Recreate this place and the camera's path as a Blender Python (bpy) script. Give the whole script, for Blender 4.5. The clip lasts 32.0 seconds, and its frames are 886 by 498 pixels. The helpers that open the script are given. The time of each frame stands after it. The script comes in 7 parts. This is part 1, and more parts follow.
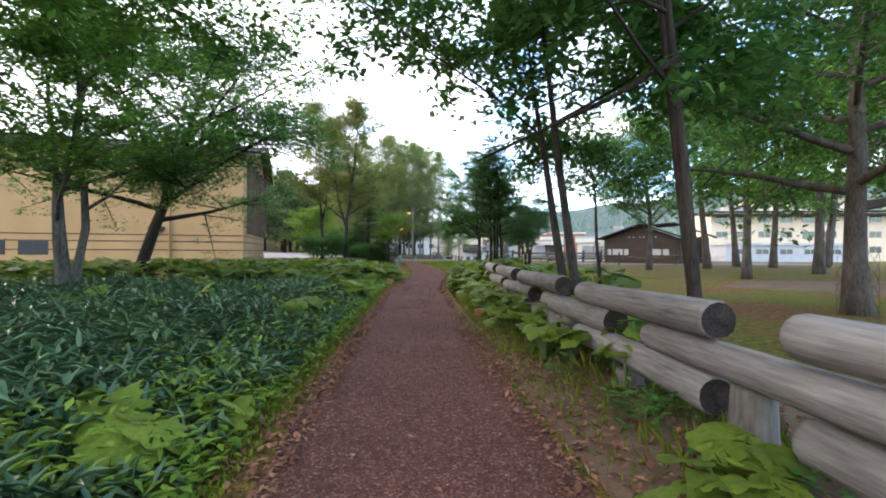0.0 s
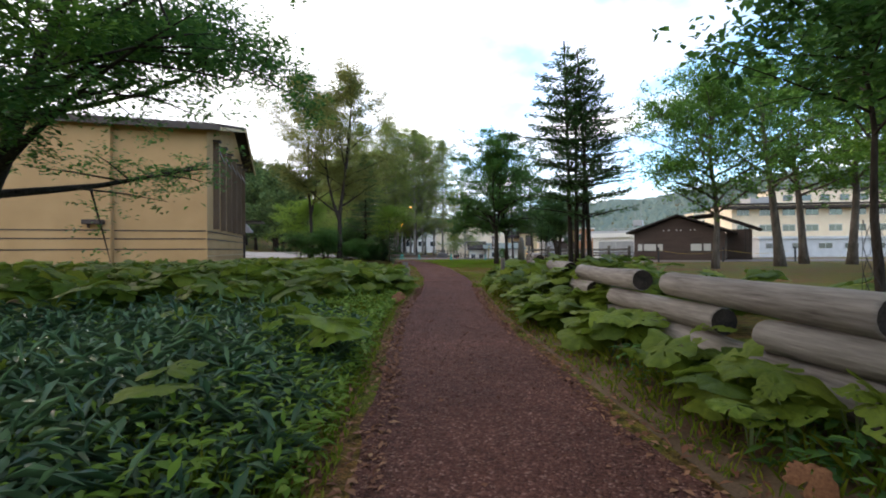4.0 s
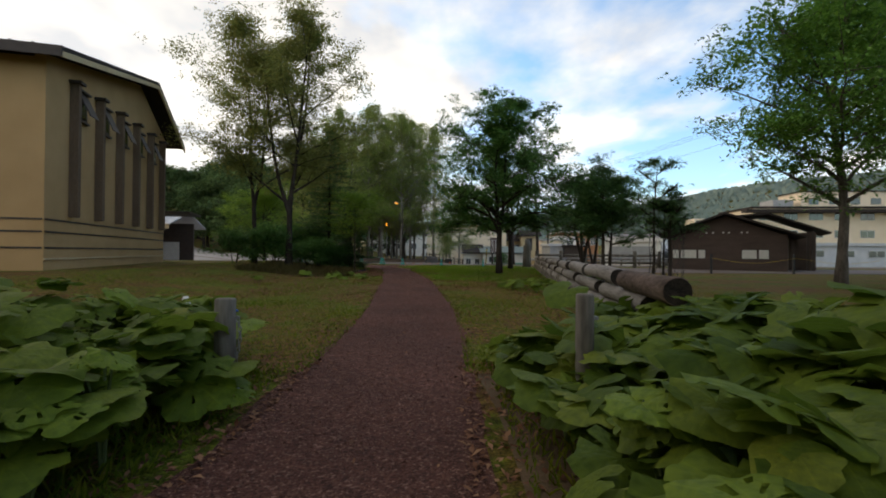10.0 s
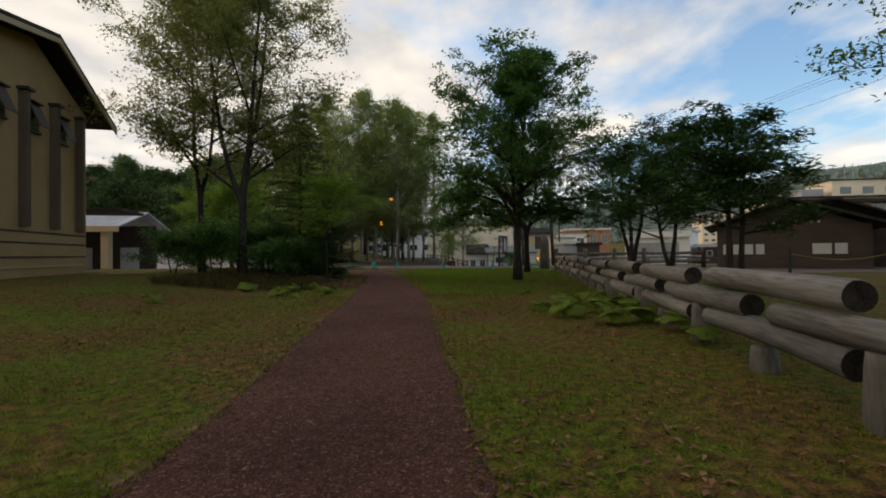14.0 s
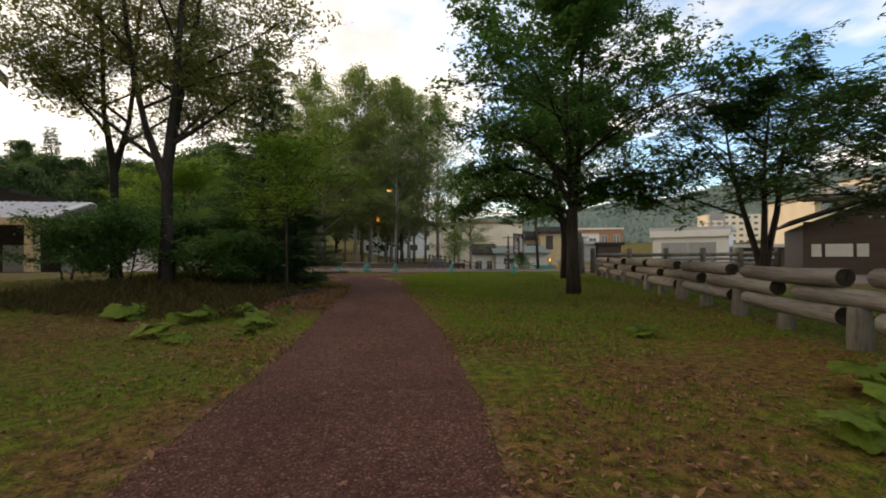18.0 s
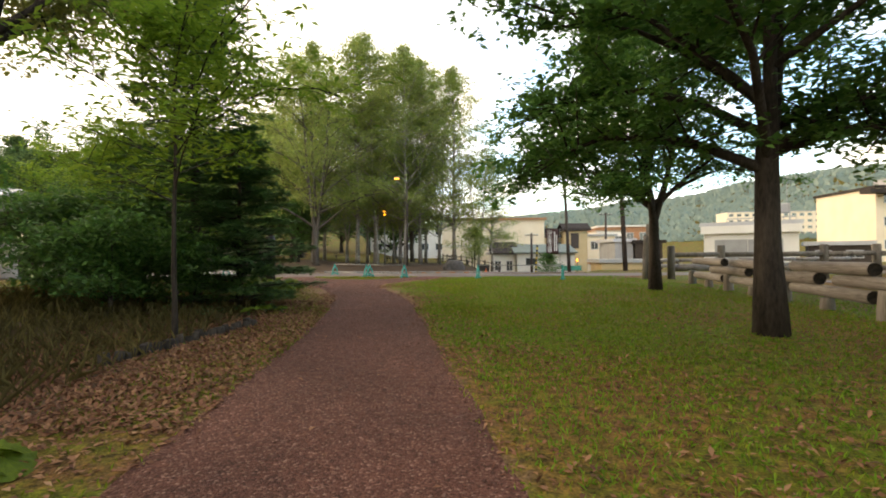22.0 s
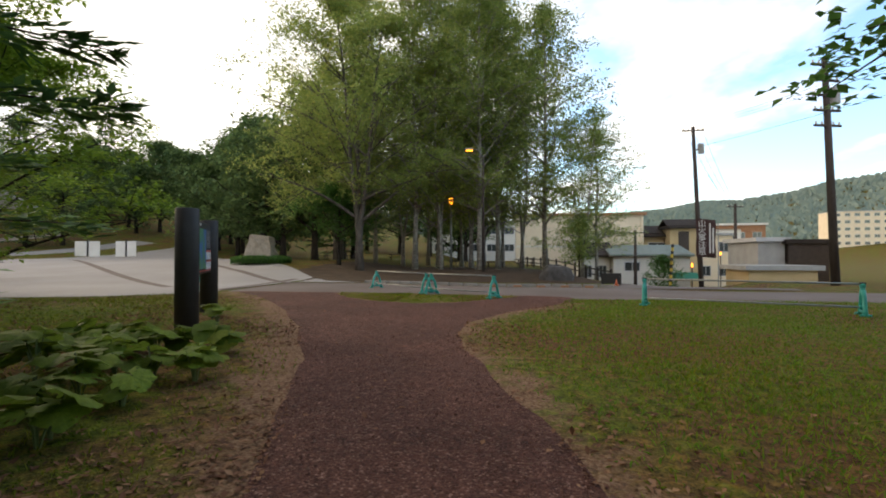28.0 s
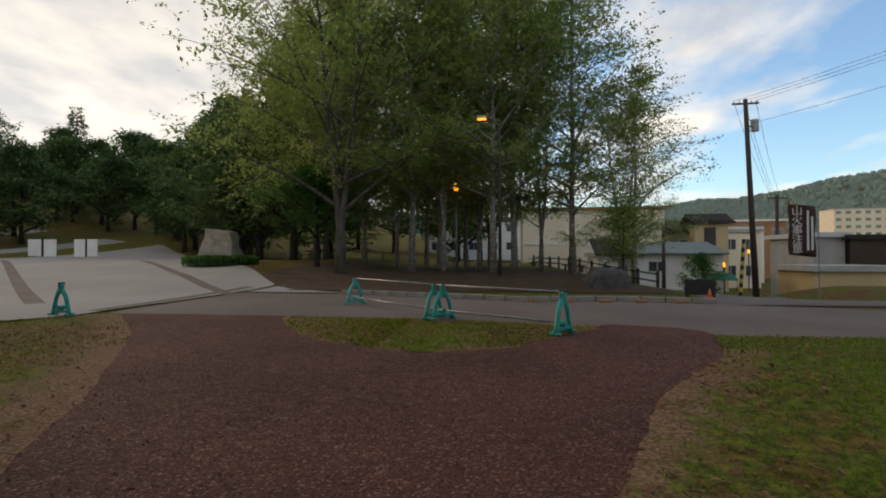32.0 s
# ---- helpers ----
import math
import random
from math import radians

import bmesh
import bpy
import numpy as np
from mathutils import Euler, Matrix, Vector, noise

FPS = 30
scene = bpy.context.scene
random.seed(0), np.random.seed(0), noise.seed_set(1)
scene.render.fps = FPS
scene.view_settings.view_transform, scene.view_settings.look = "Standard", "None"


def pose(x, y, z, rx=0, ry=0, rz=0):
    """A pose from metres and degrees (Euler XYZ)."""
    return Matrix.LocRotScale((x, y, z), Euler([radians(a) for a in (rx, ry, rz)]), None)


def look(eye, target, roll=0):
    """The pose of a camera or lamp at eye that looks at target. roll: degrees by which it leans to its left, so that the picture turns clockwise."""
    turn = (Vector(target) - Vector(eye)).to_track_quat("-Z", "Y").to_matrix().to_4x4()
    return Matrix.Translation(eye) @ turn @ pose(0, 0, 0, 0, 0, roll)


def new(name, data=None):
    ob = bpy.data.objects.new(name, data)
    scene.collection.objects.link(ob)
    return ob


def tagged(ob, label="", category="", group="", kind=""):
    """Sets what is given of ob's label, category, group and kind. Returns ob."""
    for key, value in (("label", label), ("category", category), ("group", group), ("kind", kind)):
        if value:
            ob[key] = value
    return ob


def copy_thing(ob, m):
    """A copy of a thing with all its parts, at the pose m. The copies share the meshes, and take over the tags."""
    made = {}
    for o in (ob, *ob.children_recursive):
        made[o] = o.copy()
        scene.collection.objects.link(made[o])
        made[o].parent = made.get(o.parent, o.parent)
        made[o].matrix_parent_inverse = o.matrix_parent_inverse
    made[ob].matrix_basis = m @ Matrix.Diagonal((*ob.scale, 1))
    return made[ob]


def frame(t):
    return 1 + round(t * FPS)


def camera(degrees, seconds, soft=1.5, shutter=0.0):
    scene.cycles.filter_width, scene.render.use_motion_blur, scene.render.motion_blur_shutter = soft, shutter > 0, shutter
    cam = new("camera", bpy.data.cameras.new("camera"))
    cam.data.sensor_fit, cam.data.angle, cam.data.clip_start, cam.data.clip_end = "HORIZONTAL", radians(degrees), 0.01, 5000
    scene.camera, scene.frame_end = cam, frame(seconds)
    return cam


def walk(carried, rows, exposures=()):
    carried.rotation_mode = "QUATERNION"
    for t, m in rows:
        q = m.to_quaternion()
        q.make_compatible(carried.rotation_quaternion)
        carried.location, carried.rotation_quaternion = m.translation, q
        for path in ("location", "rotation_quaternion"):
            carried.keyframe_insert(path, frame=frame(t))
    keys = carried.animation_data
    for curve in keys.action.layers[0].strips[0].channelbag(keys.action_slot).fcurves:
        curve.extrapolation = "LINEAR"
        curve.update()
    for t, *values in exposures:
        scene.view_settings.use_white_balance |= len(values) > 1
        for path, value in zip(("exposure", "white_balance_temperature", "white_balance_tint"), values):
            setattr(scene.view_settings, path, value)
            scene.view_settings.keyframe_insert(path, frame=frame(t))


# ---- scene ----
cam = camera(86.68, 32.0, soft=1.9)
PATH = [
    (0.0, 0.000, 0.000, 1.335, 0.01, 0.30, -0.26),
    (0.5, -0.147, 0.843, 1.310, 0.08, 0.26, -0.08),
    (1.0, -0.297, 1.702, 1.294, 0.21, 0.21, 0.01),
    (1.5, -0.454, 2.581, 1.316, 0.60, 0.14, 0.03),
    (2.0, -0.609, 3.476, 1.339, 0.55, 0.12, 0.03),
    (2.5, -0.759, 4.379, 1.299, 0.51, 0.13, 0.04),
    (3.0, -0.892, 5.290, 1.286, 0.12, 0.22, -0.13),
    (3.5, -1.020, 6.218, 1.248, -0.06, 0.06, 0.27),
    (5.5, -0.945, 9.951, 1.342, -0.78, 0.07, -0.18),
    (6.0, -0.833, 10.790, 1.321, -1.17, 0.09, -0.16),
    (6.5, -0.756, 11.639, 1.303, -1.17, 0.10, 0.02),
    (7.0, -0.659, 12.467, 1.260, -1.04, 0.14, -0.00),
    (7.5, -0.598, 13.309, 1.226, -0.82, 0.18, 0.03),
    (8.0, -0.539, 14.144, 1.295, -0.84, 0.22, -0.12),
    (8.5, -0.481, 14.972, 1.297, -1.12, 0.27, -0.12),
    (9.0, -0.421, 15.799, 1.291, -1.00, 0.24, -0.11),
    (9.5, -0.358, 16.632, 1.296, -0.87, 0.38, -0.50),
    (10.0, -0.285, 17.479, 1.300, -0.71, 0.44, -0.49),
    (10.5, -0.206, 18.343, 1.298, -0.60, 0.44, -0.42),
    (11.0, -0.127, 19.223, 1.286, -0.33, 0.32, -0.07),
    (11.5, -0.062, 20.116, 1.295, -0.37, 0.44, -0.22),
    (12.0, -0.028, 21.026, 1.292, -0.34, 0.48, -0.11),
    (12.5, -0.027, 21.944, 1.282, -0.25, 0.41, 0.19),
    (13.0, -0.043, 22.854, 1.287, -0.23, 0.42, 0.42),
    (13.5, -0.046, 23.737, 1.280, -0.40, 0.54, 0.55),
    (14.0, -0.074, 24.628, 1.305, -0.34, 0.57, 0.64),
    (14.5, -0.110, 25.514, 1.316, -0.40, 0.61, 0.56),
    (15.0, -0.159, 26.398, 1.304, -0.25, 0.62, 0.59),
    (15.5, -0.216, 27.288, 1.305, 0.03, 0.66, 0.51),
    (17.5, -0.572, 31.128, 1.298, -0.52, 0.62, 0.25),
    (18.0, -0.660, 32.097, 1.300, -0.42, 0.63, 0.40),
    (18.5, -0.740, 33.064, 1.302, -0.39, 0.63, 0.55),
    (19.0, -0.812, 34.033, 1.286, -0.64, 0.59, 0.83),
    (19.5, -0.869, 34.990, 1.299, -0.66, 0.60, 0.72),
    (20.0, -0.926, 35.944, 1.295, -0.72, 0.60, 0.67),
    (20.5, -0.998, 36.906, 1.301, -0.49, 0.59, 0.60),
    (21.0, -1.095, 37.876, 1.304, -0.11, 0.57, 0.53),
    (21.5, -1.218, 38.855, 1.304, 0.48, 0.57, 0.61),
    (22.0, -1.350, 39.829, 1.304, 0.75, 0.59, 0.50),
    (22.5, -1.492, 40.801, 1.296, 1.06, 0.61, 0.47),
    (23.0, -1.654, 41.785, 1.319, 1.55, 0.61, 0.56),
    (23.5, -1.833, 42.777, 1.319, 2.26, 0.61, 0.46),
    (24.0, -2.014, 43.764, 1.319, 2.74, 0.61, 0.52),
    (24.5, -2.195, 44.745, 1.308, 3.32, 0.62, 0.52),
    (25.0, -2.375, 45.724, 1.302, 3.80, 0.67, 0.55),
    (25.5, -2.550, 46.701, 1.304, 4.32, 0.71, 0.41),
    (27.5, -3.144, 50.576, 1.328, 6.53, 0.79, 0.21),
    (28.0, -3.340, 51.436, 1.305, 8.14, 0.84, 0.02),
    (28.5, -3.546, 52.275, 1.324, 9.74, 0.84, -0.12),
    (29.0, -3.742, 53.106, 1.312, 10.46, 0.77, -0.21),
    (29.5, -3.920, 53.932, 1.293, 10.94, 0.76, -0.26),
    (30.0, -4.109, 54.727, 1.243, 11.53, 0.75, -0.33),
    (30.5, -4.290, 55.518, 1.300, 11.57, 0.69, -0.24),
    (31.0, -4.460, 56.306, 1.302, 11.37, 0.67, -0.23),
    (31.5, -4.616, 57.094, 1.301, 10.33, 0.69, -0.12),
    (32.0, -4.757, 57.882, 1.307, 7.53, 0.72, 0.15),
]
# seconds, stops, kelvin, tint
EXPOSURES = [(0, 1.4, 6350, 14), (3, 0.95, 6500, 14), (6, 0.45, 6900, 11), (9, 0.0, 7200, 10), (13, -0.5, 7700, 11), (18, 0.05, 8200, 13),
             (21, 0.7, 8700, 12), (23, 1.4, 8700, 11), (25, 1.5, 8400, 11), (28, 0.4, 7800, 11), (32, -0.45, 7600, 11)]
walk(cam, [(t, pose(x, y, z, 90 + pitch, roll, yaw)) for t, x, y, z, yaw, pitch, roll in PATH], EXPOSURES)

# ---- sky and sun ----
SUN_ELEV, SUN_AZ = 16.0, -55.0          # degrees; azimuth from +y towards +x
world = bpy.data.worlds.new("evening_sky")
scene.world = world
world.use_nodes = True
wn, wl = world.node_tree.nodes, world.node_tree.links
wn.clear()
w_out = wn.new("ShaderNodeOutputWorld")
w_bg = wn.new("ShaderNodeBackground")
sky = wn.new("ShaderNodeTexSky")
sky.sky_type, sky.sun_disc = "NISHITA", False
sky.sun_elevation, sky.sun_rotation = radians(SUN_ELEV), radians(SUN_AZ)
w_co = wn.new("ShaderNodeTexCoord")
w_sep = wn.new("ShaderNodeSeparateXYZ")
wl.new(w_co.outputs["Generated"], w_sep.inputs[0])
w_den = wn.new("ShaderNodeMath")
w_den.operation, w_den.inputs[1].default_value = "ADD", 0.16
wl.new(w_sep.outputs["Z"], w_den.inputs[0])
w_max = wn.new("ShaderNodeMath")
w_max.operation, w_max.inputs[1].default_value = "MAXIMUM", 0.08
wl.new(w_den.outputs[0], w_max.inputs[0])
w_div = wn.new("ShaderNodeVectorMath")
w_div.operation = "DIVIDE"
w_cmb = wn.new("ShaderNodeCombineXYZ")
for k in range(3):
    wl.new(w_max.outputs[0], w_cmb.inputs[k])
wl.new(w_co.outputs["Generated"], w_div.inputs[0])
wl.new(w_cmb.outputs[0], w_div.inputs[1])
w_map = wn.new("ShaderNodeMapping")
w_map.inputs["Scale"].default_value = (1.7, 1.25, 0.0)
w_map.inputs["Location"].default_value = (0.35, 0.6, 0.0)
wl.new(w_div.outputs[0], w_map.inputs["Vector"])
w_noise = wn.new("ShaderNodeTexNoise")
w_noise.inputs["Scale"].default_value, w_noise.inputs["Detail"].default_value, w_noise.inputs["Roughness"].default_value = 0.9, 8, 0.52
wl.new(w_map.outputs[0], w_noise.inputs["Vector"])
# the veil of cloud thickens towards the sun's side
w_side = wn.new("ShaderNodeMapRange")
w_side.inputs["From Min"].default_value, w_side.inputs["From Max"].default_value = 0.30, -0.70
w_side.inputs["To Min"].default_value, w_side.inputs["To Max"].default_value = -0.06, 0.34
wl.new(w_sep.outputs["X"], w_side.inputs["Value"])
w_add = wn.new("ShaderNodeMath")
wl.new(w_noise.outputs["Fac"], w_add.inputs[0])
wl.new(w_side.outputs[0], w_add.inputs[1])
w_ramp = wn.new("ShaderNodeValToRGB")
w_ramp.color_ramp.elements[0].position, w_ramp.color_ramp.elements[1].position = 0.40, 0.58
wl.new(w_add.outputs[0], w_ramp.inputs["Fac"])
w_tone = wn.new("ShaderNodeTexNoise")
w_tone.inputs["Scale"].default_value, w_tone.inputs["Detail"].default_value = 2.2, 6
wl.new(w_map.outputs[0], w_tone.inputs["Vector"])
w_cloud = wn.new("ShaderNodeValToRGB")
w_cloud.color_ramp.elements[0].position, w_cloud.color_ramp.elements[1].position = 0.35, 0.62
w_cloud.color_ramp.elements[0].color, w_cloud.color_ramp.elements[1].color = (0.66, 0.71, 0.80, 1), (0.98, 0.99, 1.0, 1)
wl.new(w_tone.outputs["Fac"], w_cloud.inputs["Fac"])
w_gain = wn.new("ShaderNodeVectorMath")
w_gain.operation = "SCALE"
w_low = wn.new("ShaderNodeMapRange")          # brighter towards the horizon
w_low.inputs["From Min"].default_value, w_low.inputs["From Max"].default_value = 0.0, 0.9
w_low.inputs["To Min"].default_value, w_low.inputs["To Max"].default_value = 17.0, 9.0
wl.new(w_sep.outputs["Z"], w_low.inputs["Value"])
wl.new(w_low.outputs[0], w_gain.inputs["Scale"])
wl.new(w_cloud.outputs["Color"], w_gain.inputs[0])
w_blue = wn.new("ShaderNodeVectorMath")
w_blue.operation = "MULTIPLY"
w_blue.inputs[1].default_value = (2.5, 3.3, 4.1)
wl.new(sky.outputs[0], w_blue.inputs[0])
w_mix = wn.new("ShaderNodeMix")
w_mix.data_type = "RGBA"
wl.new(w_ramp.outputs["Color"], w_mix.inputs["Factor"])
wl.new(w_blue.outputs[0], w_mix.inputs["A"])
wl.new(w_gain.outputs[0], w_mix.inputs["B"])
wl.new(w_mix.outputs["Result"], w_bg.inputs["Color"])
w_bg.inputs["Strength"].default_value = 0.10
wl.new(w_bg.outputs[0], w_out.inputs[0])

sun = new("sun", bpy.data.lights.new("sun", "SUN"))
sun.data.energy, sun.data.angle, sun.data.color = 1.2, radians(14), (1.0, 0.86, 0.70)
_az, _el = radians(SUN_AZ), radians(SUN_ELEV)
sun.matrix_basis = look((0, 0, 0), (-math.sin(_az) * math.cos(_el), -math.cos(_az) * math.cos(_el), -math.sin(_el)))

# ---- materials ----
def node_mat(name):
    m = bpy.data.materials.new(name)
    m.use_nodes = True
    n, l = m.node_tree.nodes, m.node_tree.links
    n.clear()
    out, bsdf = n.new("ShaderNodeOutputMaterial"), n.new("ShaderNodeBsdfPrincipled")
    l.new(bsdf.outputs[0], out.inputs[0])
    return m, n, l, bsdf, out


def ramp_of(n, stops):
    r = n.new("ShaderNodeValToRGB")
    while len(r.color_ramp.elements) < len(stops):
        r.color_ramp.elements.new(0.5)
    for e, (p, c) in zip(r.color_ramp.elements, stops):
        e.position, e.color = p, (*c, 1)
    return r


def mat(name, c1, c2, scale=6.0, rough=0.8, bump=0.25, fine=60.0, metal=0.0, stretch=(1, 1, 1), vary=0.0, stain=None, depth=0.01):
    """Two-scale mottled surface: broad noise between two colours, fine grain in colour and relief."""
    m, n, l, b, out = node_mat(name)
    co, mp = n.new("ShaderNodeTexCoord"), n.new("ShaderNodeMapping")
    mp.inputs["Scale"].default_value = stretch
    l.new(co.outputs["Object"], mp.inputs[0])
    broad, grain = n.new("ShaderNodeTexNoise"), n.new("ShaderNodeTexNoise")
    broad.inputs["Scale"].default_value, broad.inputs["Detail"].default_value = scale, 5
    grain.inputs["Scale"].default_value, grain.inputs["Detail"].default_value = fine, 4
    for q in (broad, grain):
        l.new(mp.outputs[0], q.inputs["Vector"])
    mean = n.new("ShaderNodeMath")
    mean.operation, mean.inputs[1].default_value = "MULTIPLY_ADD", 0.45
    l.new(grain.outputs["Fac"], mean.inputs[0])
    half = n.new("ShaderNodeMath")
    half.operation, half.inputs[1].default_value = "MULTIPLY", 0.55
    l.new(broad.outputs["Fac"], half.inputs[0])
    l.new(half.outputs[0], mean.inputs[2])
    stops = [(0.36, c1), (0.64, c2)]
    if stain:
        stops = [(0.30, stain)] + stops
    r = ramp_of(n, stops)
    l.new(mean.outputs[0], r.inputs["Fac"])
    colour = r.outputs["Color"]
    if vary:
        info, hsv, mr = n.new("ShaderNodeObjectInfo"), n.new("ShaderNodeHueSaturation"), n.new("ShaderNodeMapRange")
        mr.inputs["To Min"].default_value, mr.inputs["To Max"].default_value = 1 - vary, 1 + vary
        l.new(info.outputs["Random"], mr.inputs["Value"])
        l.new(mr.outputs[0], hsv.inputs["Value"])
        l.new(colour, hsv.inputs["Color"])
        colour = hsv.outputs["Color"]
    l.new(colour, b.inputs["Base Color"])
    b.inputs["Roughness"].default_value, b.inputs["Metallic"].default_value = rough, metal
    b.inputs["Specular IOR Level"].default_value = 0.2 if rough > 0.75 else 0.5
    if bump:
        bp = n.new("ShaderNodeBump")
        bp.inputs["Strength"].default_value, bp.inputs["Distance"].default_value = bump, depth
        l.new(mean.outputs[0], bp.inputs["Height"])
        l.new(bp.outputs[0], b.inputs["Normal"])
    return m


def leaf_mat(name, stops, rough=0.5, through_light=0.35, patch=0.35, shine=0.22):
    """Leaves: colour drawn leaf by leaf and by a broad patch, part of the light passing through."""
    m, n, l, b, out = node_mat(name)
    geo, co, nz = n.new("ShaderNodeNewGeometry"), n.new("ShaderNodeTexCoord"), n.new("ShaderNodeTexNoise")
    nz.inputs["Scale"].default_value, nz.inputs["Detail"].default_value = patch, 3
    l.new(co.outputs["Object"], nz.inputs["Vector"])
    mx = n.new("ShaderNodeMath")
    mx.operation, mx.inputs[1].default_value = "MULTIPLY_ADD", 0.6
    hf = n.new("ShaderNodeMath")
    hf.operation, hf.inputs[1].default_value = "MULTIPLY", 0.4
    l.new(nz.outputs["Fac"], hf.inputs[0])
    l.new(geo.outputs["Random Per Island"], mx.inputs[0])
    l.new(hf.outputs[0], mx.inputs[2])
    r = ramp_of(n, stops)
    l.new(mx.outputs[0], r.inputs["Fac"])
    l.new(r.outputs["Color"], b.inputs["Base Color"])
    b.inputs["Roughness"].default_value, b.inputs["Specular IOR Level"].default_value = rough, shine
    if through_light:
        tr, mix = n.new("ShaderNodeBsdfTranslucent"), n.new("ShaderNodeMixShader")
        l.new(r.outputs["Color"], tr.inputs["Color"])
        mix.inputs[0].default_value = through_light
        l.new(b.outputs[0], mix.inputs[1])
        l.new(tr.outputs[0], mix.inputs[2])
        l.new(mix.outputs[0], out.inputs[0])
    return m


def glow_mat(name, colour, strength):
    m, n, l, b, out = node_mat(name)
    b.inputs["Base Color"].default_value = (*colour, 1)
    b.inputs["Emission Color"].default_value, b.inputs["Emission Strength"].default_value = (*colour, 1), strength
    return m


def glass_mat(name, tint):
    m, n, l, b, out = node_mat(name)
    b.inputs["Base Color"].default_value = (*tint, 1)
    b.inputs["Roughness"].default_value, b.inputs["Specular IOR Level"].default_value = 0.06, 0.8
    return m


M_BARK = mat("dark_bark", (0.018, 0.014, 0.012), (0.065, 0.052, 0.042), 5, 0.95, 0.9, 30, stretch=(1, 1, 0.25), depth=0.03)
M_BARK_GREY = mat("grey_bark", (0.05, 0.042, 0.036), (0.16, 0.135, 0.115), 5, 0.95, 0.8, 30, stretch=(1, 1, 0.3), depth=0.02)
M_BIRCH = mat("birch_bark", (0.10, 0.085, 0.07), (0.42, 0.38, 0.33), 4, 0.8, 0.4, 24, stretch=(1, 1, 1.6), stain=(0.03, 0.025, 0.02))
M_LEAF = leaf_mat("broad_leaves", [(0.1, (0.059, 0.137, 0.027)), (0.5, (0.116, 0.253, 0.044)), (0.9, (0.233, 0.408, 0.068))])
M_LEAF_DARK = leaf_mat("dark_leaves", [(0.1, (0.036, 0.096, 0.027)), (0.5, (0.073, 0.18, 0.043)), (0.9, (0.150, 0.285, 0.058))], through_light=0.46)
M_LEAF_BIRCH = leaf_mat("birch_leaves", [(0.1, (0.14, 0.215, 0.06)), (0.55, (0.29, 0.375, 0.105)), (0.9, (0.47, 0.45, 0.135))], through_light=0.6)
M_LEAF_OLIVE = leaf_mat("olive_leaves", [(0.1, (0.13, 0.165, 0.05)), (0.5, (0.22, 0.25, 0.07)), (0.85, (0.33, 0.30, 0.09)), (0.97, (0.40, 0.27, 0.10))], through_light=0.5)
M_LEAF_LIGHT = leaf_mat("light_leaves", [(0.1, (0.10, 0.19, 0.025)), (0.5, (0.19, 0.32, 0.04)), (0.9, (0.30, 0.41, 0.06))], through_light=0.5)
M_NEEDLE = leaf_mat("needles", [(0.1, (0.034, 0.080, 0.032)), (0.5, (0.068, 0.16, 0.052)), (0.9, (0.15, 0.28, 0.070))], 0.6, 0.25)
M_WOODS = leaf_mat("far_woods", [(0.1, (0.05, 0.09, 0.04)), (0.5, (0.10, 0.17, 0.06)), (0.9, (0.19, 0.255, 0.08))], 0.8, 0.35, 0.12)
# hill leaves paled and blued in the colour itself to stand for distance haze
M_HILL_HAZE = leaf_mat("hazy_hill_woods", [(0.1, (0.18, 0.245, 0.225)), (0.5, (0.205, 0.272, 0.245)), (0.9, (0.24, 0.30, 0.255))], 0.9, 0.1, 0.05)
M_FUKI = leaf_mat("butterbur_leaf", [(0.12, (0.066, 0.118, 0.016)), (0.45, (0.122, 0.190, 0.025)), (0.7, (0.190, 0.255, 0.036)), (0.92, (0.285, 0.31, 0.046))], 0.55, 0.4, 0.8, 0.16)
M_STALK = mat("green_stalk", (0.07, 0.11, 0.035), (0.13, 0.17, 0.06), 20, 0.6, 0.1)
M_SASA = leaf_mat("dwarf_bamboo", [(0.1, (0.025, 0.066, 0.031)), (0.5, (0.063, 0.135, 0.057)), (0.85, (0.148, 0.245, 0.100)), (0.95, (0.24, 0.31, 0.13)), (1.0, (0.38, 0.32, 0.16))], 0.42, 0.25, 0.9, 0.45)
M_GRASS = leaf_mat("grass_blades", [(0.1, (0.080, 0.130, 0.009)), (0.5, (0.145, 0.212, 0.013)), (0.85, (0.28, 0.275, 0.030)), (1.0, (0.34, 0.26, 0.06))], 0.7, 0.4, 0.5)
M_LUSH = leaf_mat("lush_grass_blades", [(0.1, (0.070, 0.165, 0.012)), (0.6, (0.140, 0.285, 0.020)), (1.0, (0.27, 0.35, 0.035))], 0.65, 0.45, 0.5)
M_LITTER = leaf_mat("fallen_leaves", [(0.1, (0.07, 0.034, 0.022)), (0.45, (0.19, 0.082, 0.046)), (0.8, (0.33, 0.175, 0.095)), (0.95, (0.42, 0.29, 0.14)), (1.0, (0.46, 0.37, 0.10))], 0.8, 0.1, 1.0)
M_LOG = mat("weathered_log", (0.13, 0.115, 0.105), (0.30, 0.275, 0.255), 3.5, 0.88, 0.9, 30, stretch=(1, 0.10, 1), vary=0.18, stain=(0.035, 0.03, 0.027), depth=0.03)
M_LOG_END = mat("dark_log_end", (0.008, 0.0065, 0.006), (0.045, 0.034, 0.027), 9, 0.95, 0.8, 60, stain=(0.004, 0.0035, 0.003))
M_POST = mat("post_wood", (0.095, 0.084, 0.072), (0.225, 0.20, 0.175), 5, 0.9, 0.6, 30, stretch=(1, 1, 0.16), vary=0.12)
M_PLASTER = mat("ochre_plaster", (0.40, 0.245, 0.110), (0.48, 0.305, 0.145), 0.7, 0.9, 0.35, 90, depth=0.006)
